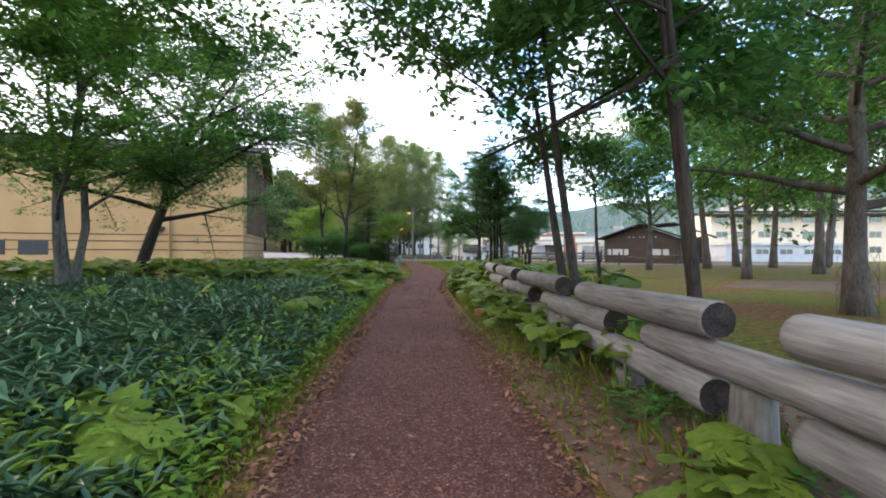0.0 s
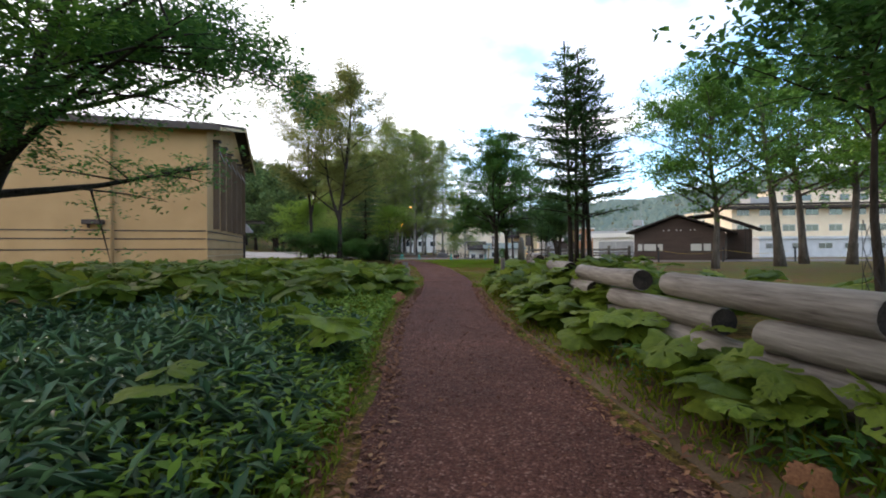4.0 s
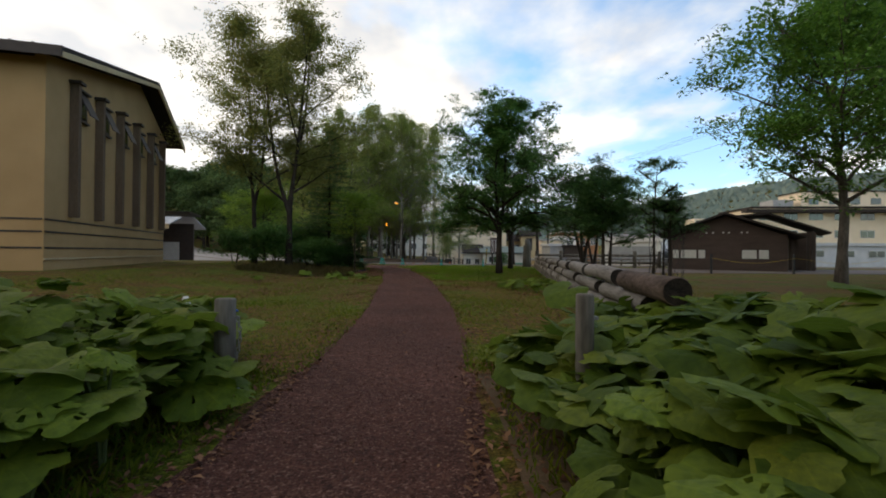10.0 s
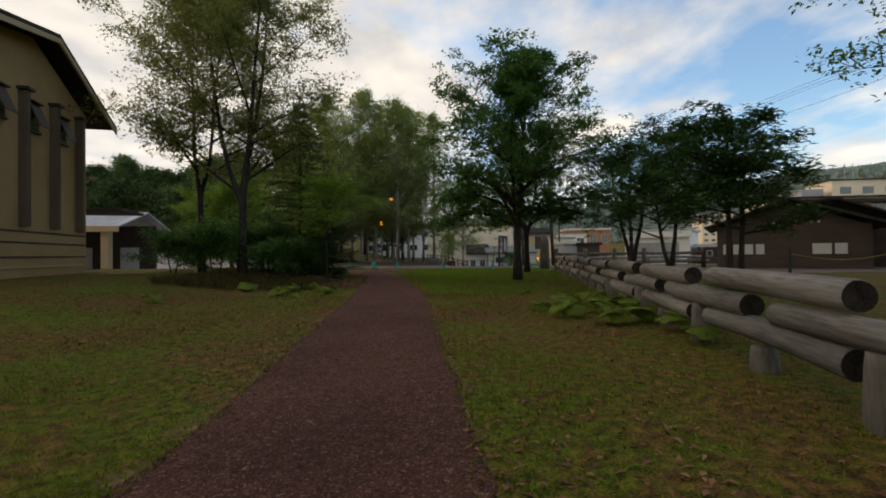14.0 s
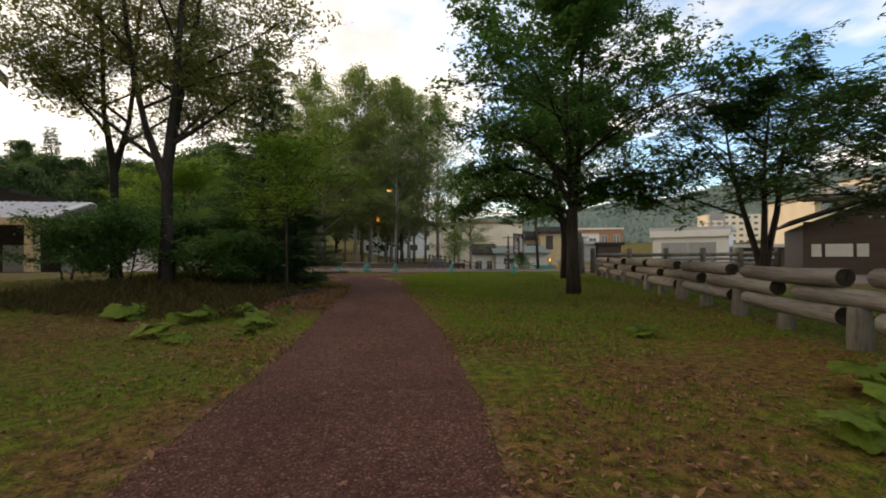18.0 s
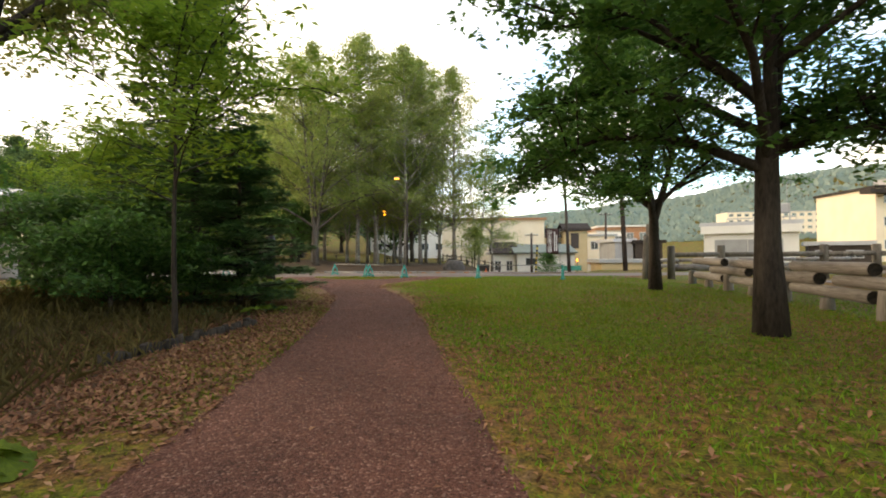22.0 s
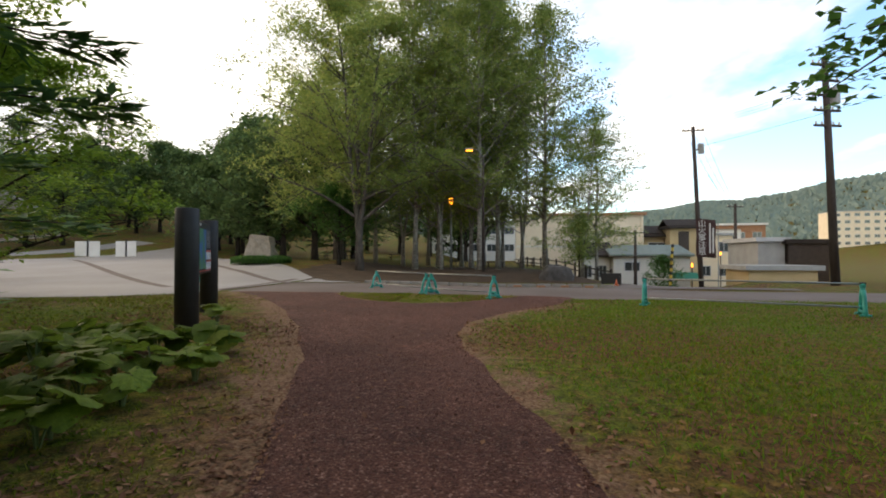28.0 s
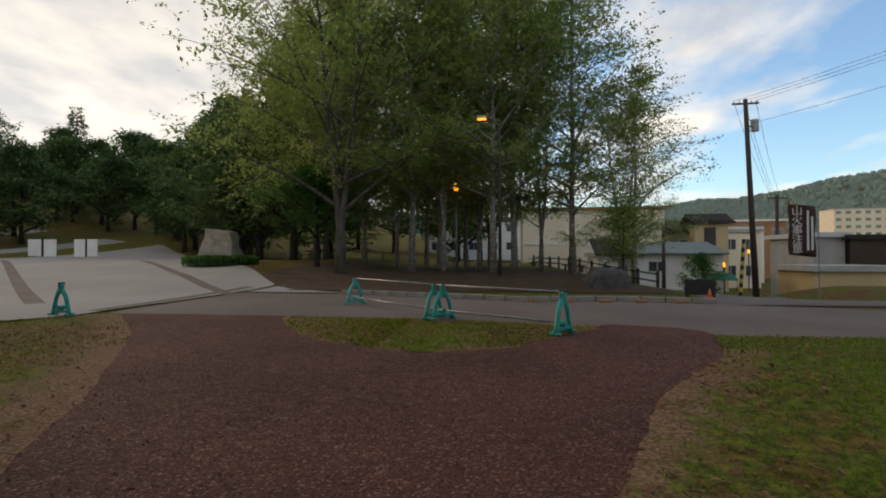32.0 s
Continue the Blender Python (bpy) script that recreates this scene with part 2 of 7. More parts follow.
M_BEIGE = mat("pale_plaster", (0.48, 0.36, 0.20), (0.56, 0.43, 0.26), 0.8, 0.9, 0.25, 80, depth=0.005)
M_BROWN = mat("brown_trim", (0.030, 0.019, 0.014), (0.055, 0.037, 0.028), 3, 0.6, 0.15, 40)
M_ROOF = mat("brown_sheet_roof", (0.024, 0.018, 0.016), (0.050, 0.040, 0.035), 1.5, 0.82, 0.15, 30)
M_CLAD = mat("dark_brown_boards", (0.055, 0.034, 0.026), (0.095, 0.062, 0.048), 2, 0.75, 0.3, 30, stretch=(0.2, 1, 1))
M_WHITE = mat("white_render", (0.68, 0.65, 0.60), (0.80, 0.77, 0.72), 0.6, 0.85, 0.15, 40)
M_CREAM = mat("cream_render", (0.72, 0.60, 0.44), (0.82, 0.70, 0.54), 0.4, 0.85, 0.1, 30)
M_GREY = mat("grey_metal_sheet", (0.28, 0.28, 0.28), (0.38, 0.38, 0.38), 1, 0.6, 0.15, 30)
M_TIN = mat("pale_tin_roof", (0.40, 0.40, 0.42), (0.52, 0.52, 0.54), 1, 0.5, 0.1, 30)
M_RED = mat("rust_brown_sheet", (0.30, 0.13, 0.06), (0.40, 0.20, 0.10), 1, 0.7, 0.15, 30)
M_PANE = glass_mat("window_glass", (0.05, 0.06, 0.065))
M_BLIND = mat("pale_blind", (0.55, 0.53, 0.48), (0.64, 0.62, 0.57), 3, 0.6, 0.05)
M_TEAL = mat("teal_paint", (0.0, 0.25, 0.21), (0.01, 0.34, 0.28), 8, 0.5, 0.1, 60)
M_PIPE = mat("steel_pipe", (0.20, 0.20, 0.19), (0.32, 0.32, 0.30), 8, 0.45, 0.1, 60, metal=0.6)
M_BLACK = mat("black_paint", (0.010, 0.010, 0.011), (0.022, 0.021, 0.021), 6, 0.55, 0.2, 60)
M_POLE = mat("tarred_pole", (0.045, 0.035, 0.032), (0.085, 0.068, 0.062), 4, 0.85, 0.3, 40, stretch=(1, 1, 0.2))
M_ROCK = mat("rough_stone", (0.24, 0.20, 0.16), (0.42, 0.36, 0.29), 3, 0.9, 0.7, 20, stain=(0.13, 0.10, 0.08), depth=0.04)
M_DARKROCK = mat("dark_stone", (0.05, 0.047, 0.045), (0.12, 0.11, 0.105), 3, 0.9, 0.7, 20, depth=0.04)
M_ROAD = mat("worn_asphalt", (0.135, 0.104, 0.090), (0.20, 0.160, 0.142), 0.35, 0.92, 0.3, 120, depth=0.006)
M_PLAZA = mat("pale_paving", (0.30, 0.275, 0.26), (0.38, 0.35, 0.33), 0.25, 0.9, 0.2, 90, depth=0.005)
M_KERB = mat("concrete_kerb", (0.22, 0.205, 0.19), (0.33, 0.31, 0.29), 4, 0.9, 0.35, 70)
M_SOIL = mat("bare_soil", (0.085, 0.055, 0.033), (0.17, 0.115, 0.070), 1.2, 0.97, 0.8, 45, depth=0.02)
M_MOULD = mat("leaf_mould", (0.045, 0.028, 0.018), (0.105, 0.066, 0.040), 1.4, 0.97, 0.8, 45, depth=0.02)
M_LAMP = glow_mat("lamp_glow", (1.0, 0.36, 0.03), 3.2)

# ---- mesh helpers ----
def mesh(name, verts, faces, material, parent=None, label="", smooth=False):
    me = bpy.data.meshes.new(name)
    me.from_pydata([tuple(v) for v in verts], [], [tuple(int(i) for i in fc) for fc in faces])
    me.validate(clean_customdata=False)
    if smooth:
        me.polygons.foreach_set("use_smooth", [True] * len(me.polygons))
    for mm in (material if isinstance(material, (list, tuple)) else [material]):
        me.materials.append(mm)
    ob = new(name, me)
    if parent:
        ob.parent = parent
    return tagged(ob, label)


def part(name, bm, material, parent=None, label="", smooth=False):
    me = bpy.data.meshes.new(name)
    bm.to_mesh(me)
    bm.free()
    if smooth:
        me.polygons.foreach_set("use_smooth", [True] * len(me.polygons))
    for mm in (material if isinstance(material, (list, tuple)) else [material]):
        me.materials.append(mm)
    ob = new(name, me)
    if parent:
        ob.parent = parent
    return tagged(ob, label)


def thing(name, x, y, z, rz=0.0, label="", category="", group="", kind=""):
    ob = new(name)
    ob.matrix_basis = pose(x, y, z, 0, 0, rz)
    ob.empty_display_size = 0.2
    return tagged(ob, label, category, group, kind)


def box(x0, y0, z0, x1, y1, z1, bev=0.0, bm=None):
    """A box between two corners, its edges rounded by bev; added to bm if given."""
    b = bmesh.new()
    bmesh.ops.create_cube(b, size=1)
    for v in b.verts:
        v.co = Vector((x0 + (v.co.x + 0.5) * (x1 - x0), y0 + (v.co.y + 0.5) * (y1 - y0), z0 + (v.co.z + 0.5) * (z1 - z0)))
    if bev:
        bmesh.ops.bevel(b, geom=list(b.edges), offset=bev, segments=1, affect="EDGES")
    if bm is None:
        return b
    tmp = bpy.data.meshes.new("tmp")
    b.to_mesh(tmp)
    b.free()
    bm.from_mesh(tmp)
    bpy.data.meshes.remove(tmp)
    return bm


def tube(points, radii, sides=8, caps=True):
    """Vertices and faces of a bent tapering tube."""
    pts = [Vector(p) for p in points]
    vs, fs = [], []
    up = Vector((0.31, 0.17, 0.93)).normalized()
    for i, p in enumerate(pts):
        d = (pts[min(i + 1, len(pts) - 1)] - pts[max(i - 1, 0)]).normalized()
        u = d.cross(up)
        if u.length < 0.15:
            u = d.cross(Vector((1, 0, 0)))
        u.normalize()
        w = d.cross(u)
        for k in range(sides):
            a = 2 * math.pi * k / sides
            vs.append(p + radii[i] * (math.cos(a) * u + math.sin(a) * w))
    for i in range(len(pts) - 1):
        for k in range(sides):
            a, b = i * sides + k, i * sides + (k + 1) % sides
            fs.append((a, b, b + sides, a + sides))
    if caps:
        fs.append(tuple(range(sides - 1, -1, -1)))
        fs.append(tuple(range((len(pts) - 1) * sides, len(pts) * sides)))
    return vs, fs


def tubes(list_of):
    vs, fs = [], []
    for v, f_ in list_of:
        o = len(vs)
        vs += v
        fs += [tuple(i + o for i in q) for q in f_]
    return vs, fs


def smooth_step(a, b, v):
    q = np.clip((v - a) / (b - a), 0, 1)
    return q * q * (3 - 2 * q)


# ---- the lie of the land ----
def ground_z(x, y):
    x, y = np.asarray(x, float), np.asarray(y, float)
    z = 0.50 * smooth_step(6, 14, -x) * smooth_step(22, 32, y) * (1 - smooth_step(56, 66, y))
    z = z + 0.9 * smooth_step(70, 90, y) * smooth_step(11, 20, -x)
    z = z + 0.30 * smooth_step(74, 82, y) * (1 - smooth_step(120, 150, y)) * smooth_step(-2, 4, -x) * (1 - smooth_step(14, 22, -x))
    fall = smooth_step(0, 7, x) * (0.105 * np.clip(y - 72, 0, 30))
    z = z - fall * (1 - 0.75 * smooth_step(9, 13, x) * (1 - smooth_step(84, 96, y)))
    far = np.hypot(x, y - 60)
    hill_l = smooth_step(75, 260, np.hypot(x + 10, y - 40)) * smooth_step(0.05, 0.5, -x / (far + 1)) * 38
    bearing = x / np.maximum(np.abs(y - 60), 60.0)
    ridge = np.interp(bearing, [-0.6, 0, 0.16, 0.25, 0.38, 0.45, 0.54, 0.62, 0.81, 1.3, 3.0], [60, 62, 72, 84, 98, 92, 99, 113, 128, 140, 140])
    hill_r = smooth_step(260, 1000, far) * (ridge + 5 * np.sin(x * 0.021 + y * 0.006)) * smooth_step(-0.5, 0.1, y / (far + 1))
    return z + hill_l + hill_r


def gz(x, y):
    return float(ground_z(x, y))


def spaced():
    """Lines of the ground's net: close near the path, wide towards the horizon."""
    near = list(np.arange(-30, 40.1, 1.0))
    xs = sorted(set([-2600, -2000, -1500, -1100, -800, -600, -450, -340, -260, -200, -160, -130, -105, -85, -70, -58, -48, -38] + near +
                    [46, 54, 64, 76, 90, 110, 135, 165, 200, 250, 310, 380, 460, 560, 680, 820, 1000, 1200, 1450, 1800, 2200, 2600]))
    ys = sorted(set([-1500, -900, -500, -280, -150, -80, -45, -28] + list(np.arange(-18, 135.1, 1.0)) +
                    [142, 150, 160, 175, 195, 220, 250, 290, 340, 400, 470, 550, 650, 770, 900, 1050, 1250, 1500, 1800, 2200, 2600]))
    return xs, ys


def ground_material():
    m, n, l, b, out = node_mat("grass_and_soil")
    co = n.new("ShaderNodeTexCoord")
    a, c, d, e = (n.new("ShaderNodeTexNoise") for _ in range(4))
    for q, s, det in ((a, 0.33, 5), (c, 3.2, 6), (d, 46.0, 4), (e, 8.5, 7)):
        q.inputs["Scale"].default_value, q.inputs["Detail"].default_value = s, det
        l.new(co.outputs["Object"], q.inputs["Vector"])
    add = n.new("ShaderNodeMath")
    add.operation, add.inputs[1].default_value = "MULTIPLY_ADD", 0.55
    l.new(a.outputs["Fac"], add.inputs[0])
    h = n.new("ShaderNodeMath")
    h.operation, h.inputs[1].default_value = "MULTIPLY", 0.45
    l.new(c.outputs["Fac"], h.inputs[0])
    l.new(h.outputs[0], add.inputs[2])
    r = ramp_of(n, [(0.38, (0.150, 0.074, 0.032)), (0.475, (0.150, 0.100, 0.024)), (0.55, (0.106, 0.118, 0.013)), (0.68, (0.108, 0.152, 0.013))])
    l.new(add.outputs[0], r.inputs["Fac"])
    r2 = ramp_of(n, [(0.37, (0.24, 0.24, 0.24)), (0.5, (0.85, 0.85, 0.85)), (0.64, (1.75, 1.6, 1.45))])
    mid, lo = n.new("ShaderNodeMath"), n.new("ShaderNodeMath")
    mid.operation, mid.inputs[1].default_value = "MULTIPLY_ADD", 0.5
    lo.operation, lo.inputs[1].default_value = "MULTIPLY", 0.5
    l.new(e.outputs["Fac"], lo.inputs[0])
    l.new(d.outputs["Fac"], mid.inputs[0])
    l.new(lo.outputs[0], mid.inputs[2])
    l.new(mid.outputs[0], r2.inputs["Fac"])
    mul = n.new("ShaderNodeMix")
    mul.data_type, mul.blend_type = "RGBA", "MULTIPLY"
    mul.inputs["Factor"].default_value = 1.0
    l.new(r.outputs["Color"], mul.inputs["A"])
    l.new(r2.outputs["Color"], mul.inputs["B"])
    l.new(mul.outputs["Result"], b.inputs["Base Color"])
    b.inputs["Roughness"].default_value, b.inputs["Specular IOR Level"].default_value = 0.95, 0.15
    bp = n.new("ShaderNodeBump")
    bp.inputs["Strength"].default_value, bp.inputs["Distance"].default_value = 0.8, 0.03
    l.new(d.outputs["Fac"], bp.inputs["Height"])
    l.new(bp.outputs[0], b.inputs["Normal"])
    return m


def worn_material():
    """The same grass, worn through to sandy earth where the sheet's own mask and a noise say so."""
    m = M_GROUND.copy()
    m.name = "grass_worn_to_sand"
    n, l = m.node_tree.nodes, m.node_tree.links
    b = [q for q in n if q.type == "BSDF_PRINCIPLED"][0]
    grass = b.inputs["Base Color"].links[0].from_socket
    co, at, n1, n2 = n.new("ShaderNodeTexCoord"), n.new("ShaderNodeAttribute"), n.new("ShaderNodeTexNoise"), n.new("ShaderNodeTexNoise")
    at.attribute_name = "wear"
    n1.inputs["Scale"].default_value, n1.inputs["Detail"].default_value, n1.inputs["Roughness"].default_value = 2.1, 8, 0.68
    n2.inputs["Scale"].default_value, n2.inputs["Detail"].default_value = 38, 5
    for q in (n1, n2):
        l.new(co.outputs["Object"], q.inputs["Vector"])
    ad, mr = n.new("ShaderNodeMath"), n.new("ShaderNodeMapRange")
    l.new(at.outputs["Fac"], ad.inputs[0])
    l.new(n1.outputs["Fac"], ad.inputs[1])
    mr.inputs["From Min"].default_value, mr.inputs["From Max"].default_value = 0.88, 1.06
    l.new(ad.outputs[0], mr.inputs["Value"])
    sand = ramp_of(n, [(0.3, (0.09, 0.048, 0.028)), (0.5, (0.215, 0.118, 0.068)), (0.7, (0.34, 0.215, 0.130))])
    l.new(n2.outputs["Fac"], sand.inputs["Fac"])
    mx = n.new("ShaderNodeMix")
    mx.data_type = "RGBA"
    l.new(mr.outputs[0], mx.inputs["Factor"])
    l.new(grass, mx.inputs["A"])
    l.new(sand.outputs["Color"], mx.inputs["B"])
    l.new(mx.outputs["Result"], b.inputs["Base Color"])
    return m


M_GROUND = ground_material()
M_WORN = worn_material()
xs, ys = spaced()
gx, gy = np.meshgrid(xs, ys)
gzz = ground_z(gx, gy)
nx = len(xs)
gverts = np.stack([gx.ravel(), gy.ravel(), gzz.ravel()], 1)
gfaces = [(j * nx + i, j * nx + i + 1, (j + 1) * nx + i + 1, (j + 1) * nx + i) for j in range(len(ys) - 1) for i in range(nx - 1)]
ground = mesh("ground", gverts, gfaces, M_GROUND, smooth=True)
tagged(ground, "grassy ground with worn patches running out to wooded hills", "ground", kind="structure")

# ---- path ----
LEFT_Y = [-9, 2.5, 5.4, 9.6, 14.4, 17, 21, 25, 28.5, 33.4, 38.4, 41.3, 44.3, 47.3, 51, 53.8, 57, 59.5, 62, 65, 67.4]
LEFT_X = [-0.4, -1.07, -1.26, -1.5, -1.78, -1.85, -1.78, -1.8, -1.97, -2.4, -2.8, -3.15, -3.5, -3.75, -4.3, -4.8, -5.95, -7.2, -8.8, -11.0, -13.4]
RIGHT_Y = [-9, 2.5, 4.5, 7.7, 13.3, 16, 21, 25, 28, 32.3, 36.5, 39.4, 43.7, 47.5, 51.7, 54.1, 56.1, 58, 59.2, 60.5, 62.2, 64.3, 65.6, 67.4]
RIGHT_X = [1.6, 0.85, 0.68, 0.43, 0.15, 0.0, 0.08, 0.2, 0.2, -0.06, -0.3, -0.5, -1.1, -1.6, -2.2, -2.75, -3.36, -3.95, -4.15, -4.1, -3.38, -1.9, -1.5, -1.4]
ISLE_Y = [64.05, 64.5, 65.5, 66.4, 67.4]
ISLE_L = [-5.9, -7.2, -8.3, -8.9, -9.3]
ISLE_R = [-5.9, -4.75, -3.95, -3.2, -2.9]


def edge_left(y):
    return np.interp(y, LEFT_Y, LEFT_X)


def edge_right(y):
    return np.interp(y, RIGHT_Y, RIGHT_X)


def on_path(x, y, grow=0.0):
    inside = (x > edge_left(y) - grow) & (x < edge_right(y) + grow) & (y < 67.4)
    isle = (y > 64.1) & (x > np.interp(y, ISLE_Y, ISLE_L) + grow) & (x < np.interp(y, ISLE_Y, ISLE_R) - grow)
    return inside & ~isle


def strip_rows(rows, cols, lift, taper=0.03, ends=(True, True)):
    """A sheet from rows of (y, x0, x1) that follows the land, its rim turned down into it."""
    vs, fs = [], []
    for y, x0, x1 in rows:
        for k in range(cols + 1):
            q = k / cols
            x = x0 + (x1 - x0) * q
            drop = taper if (k == 0 and ends[0]) or (k == cols and ends[1]) else 0.0
            vs.append((x, y, gz(x, y) + lift - drop))
    c = cols + 1
    for j in range(len(rows) - 1):
        for k in range(cols):
            fs.append((j * c + k, j * c + k + 1, (j + 1) * c + k + 1, (j + 1) * c + k))
    return vs, fs


def wob(y, seed):
    return 0.09 * noise.noise((y * 0.9, seed, 0)) + 0.05 * noise.noise((y * 3.1, seed, 4))


def gravel_material():
    m, n, l, b, out = node_mat("red_lava_gravel")
    co = n.new("ShaderNodeTexCoord")
    v, v2, nz, n2 = n.new("ShaderNodeTexVoronoi"), n.new("ShaderNodeTexVoronoi"), n.new("ShaderNodeTexNoise"), n.new("ShaderNodeTexNoise")
    v.inputs["Scale"].default_value, v2.inputs["Scale"].default_value = 68, 150
    nz.inputs["Scale"].default_value, nz.inputs["Detail"].default_value = 0.7, 5
    n2.inputs["Scale"].default_value, n2.inputs["Detail"].default_value = 9, 5
    for q in (v, v2, nz, n2):
        l.new(co.outputs["Object"], q.inputs["Vector"])
    r = ramp_of(n, [(0.0, (0.066, 0.026, 0.018)), (0.5, (0.118, 0.046, 0.032)), (0.88, (0.165, 0.072, 0.052)), (1.0, (0.30, 0.175, 0.135))])
    sep = n.new("ShaderNodeSeparateColor")
    l.new(v.outputs["Color"], sep.inputs[0])
    l.new(sep.outputs[0], r.inputs["Fac"])
    r2 = ramp_of(n, [(0.35, (0.62, 0.60, 0.60)), (0.65, (1.2, 1.16, 1.14))])
    mixn = n.new("ShaderNodeMath")
    mixn.operation, mixn.inputs[1].default_value = "MULTIPLY_ADD", 0.5
    hh = n.new("ShaderNodeMath")
    hh.operation, hh.inputs[1].default_value = "MULTIPLY", 0.5
    l.new(n2.outputs["Fac"], hh.inputs[0])
    l.new(nz.outputs["Fac"], mixn.inputs[0])
    l.new(hh.outputs[0], mixn.inputs[2])
    l.new(mixn.outputs[0], r2.inputs["Fac"])
    mul = n.new("ShaderNodeMix")
    mul.data_type, mul.blend_type = "RGBA", "MULTIPLY"
    mul.inputs["Factor"].default_value = 1.0
    l.new(r.outputs["Color"], mul.inputs["A"])
    l.new(r2.outputs["Color"], mul.inputs["B"])
    l.new(mul.outputs["Result"], b.inputs["Base Color"])
    b.inputs["Roughness"].default_value, b.inputs["Specular IOR Level"].default_value = 0.9, 0.25
    bp, bp2 = n.new("ShaderNodeBump"), n.new("ShaderNodeBump")
    bp.inputs["Strength"].default_value, bp.inputs["Distance"].default_value, bp.invert = 0.9, 0.015, True
    bp2.inputs["Strength"].default_value, bp2.inputs["Distance"].default_value, bp2.invert = 0.6, 0.006, True
    l.new(v.outputs["Distance"], bp.inputs["Height"])
    l.new(v2.outputs["Distance"], bp2.inputs["Height"])
    l.new(bp.outputs[0], bp2.inputs["Normal"])
    l.new(bp2.outputs[0], b.inputs["Normal"])
    return m


M_GRAVEL = gravel_material()
rows_main = [(y, edge_left(y) + wob(y, 1), edge_right(y) + wob(y, 7)) for y in np.arange(-9, 64.06, 0.25)]
rows_l = [(y, edge_left(y) + wob(y, 1), np.interp(y, ISLE_Y, ISLE_L) + 2.4 * wob(y * 1.7, 61)) for y in np.arange(64.0, 67.45, 0.2)]
rows_r = [(y, np.interp(y, ISLE_Y, ISLE_R) + 2.4 * wob(y * 1.7, 67), edge_right(y) + wob(y, 7)) for y in np.arange(64.0, 67.45, 0.2)]
pv, pf = tubes([strip_rows(rows_main, 10, 0.019, 0.007), strip_rows(rows_l, 8, 0.019, 0.007), strip_rows(rows_r, 6, 0.019, 0.007)])
tagged(mesh("path", pv, pf, M_GRAVEL, smooth=True), "path of crushed dark red volcanic gravel", "path", kind="structure")

# ---- road, street and plaza ----
ROAD_LO_X = [-13.7, -9, -3.1, -1.25, 1.0, 8, 60]
ROAD_LO_Y = [67.3, 67.3, 66.5, 65.8, 65.9, 66.0, 66.5]
ROAD_HI_X = [-13.7, -10, -7.3, -4.4, -1.5, 1.45, 4, 10, 60]
ROAD_HI_Y = [73.4, 73.2, 72.4, 71.3, 71.6, 71.0, 70.0, 69.8, 70.5]


def sheet_cols(cols, rows, lift, taper=0.0):
    """A sheet from columns of (x, y0, y1) that follows the land."""
    vs, fs = [], []
    for x, y0, y1 in cols:
        for k in range(rows + 1):
            y = y0 + (y1 - y0) * k / rows
            vs.append((x, y, gz(x, y) + lift - (taper if k in (0, rows) else 0)))
    c = rows + 1
    for j in range(len(cols) - 1):
        for k in range(rows):
            fs.append((j * c + k, (j + 1) * c + k, (j + 1) * c + k + 1, j * c + k + 1))
    return vs, fs


road_cols = [(x, np.interp(x, ROAD_LO_X, ROAD_LO_Y), np.interp(x, ROAD_HI_X, ROAD_HI_Y)) for x in np.arange(-13.7, 60.1, 0.6)]
tagged(mesh("road", *sheet_cols(road_cols, 8, 0.024, 0.03), M_ROAD, smooth=True), "worn grey-brown asphalt road crossing past the path's end", "road", kind="structure")
street_rows = [(y, 0.6 + (y - 71) * 0.25, 7.6 + (y - 71) * 0.2) for y in np.arange(70.6, 158, 1.0)]
tagged(mesh("street", *strip_rows(street_rows, 6, 0.03, 0.02), M_ROAD, smooth=True), "asphalt street running down into the town", "road", kind="structure")


def plaza_lo(x):
    return np.interp(x, [-90, -34, -22, -17.5, -13.7], [52, 56, 58, 61.5, 67.3])


def plaza_hi(x):
    return np.interp(x, [-90, -60, -47, -27, -18.5, -13.7], [130, 128, 116, 92, 81.7, 75.5])


plaza_cols = [(x, plaza_lo(x), plaza_hi(x)) for x in np.arange(-90, -13.65, 0.8)]
tagged(mesh("plaza", *sheet_cols(plaza_cols, 40, 0.03), M_PLAZA, smooth=True), "wide pale paved plaza with darker drain lines", "plaza", kind="structure")
tip_cols = [(x, 73.3, np.interp(x, [-13.7, -11.1, -10], [75.5, 73.8, 73.35])) for x in np.arange(-13.7, -9.9, 0.4)]
tagged(mesh("plaza_corner", *sheet_cols(tip_cols, 4, 0.03), M_PLAZA, smooth=True), "corner of the pale paved plaza", "plaza", kind="structure")

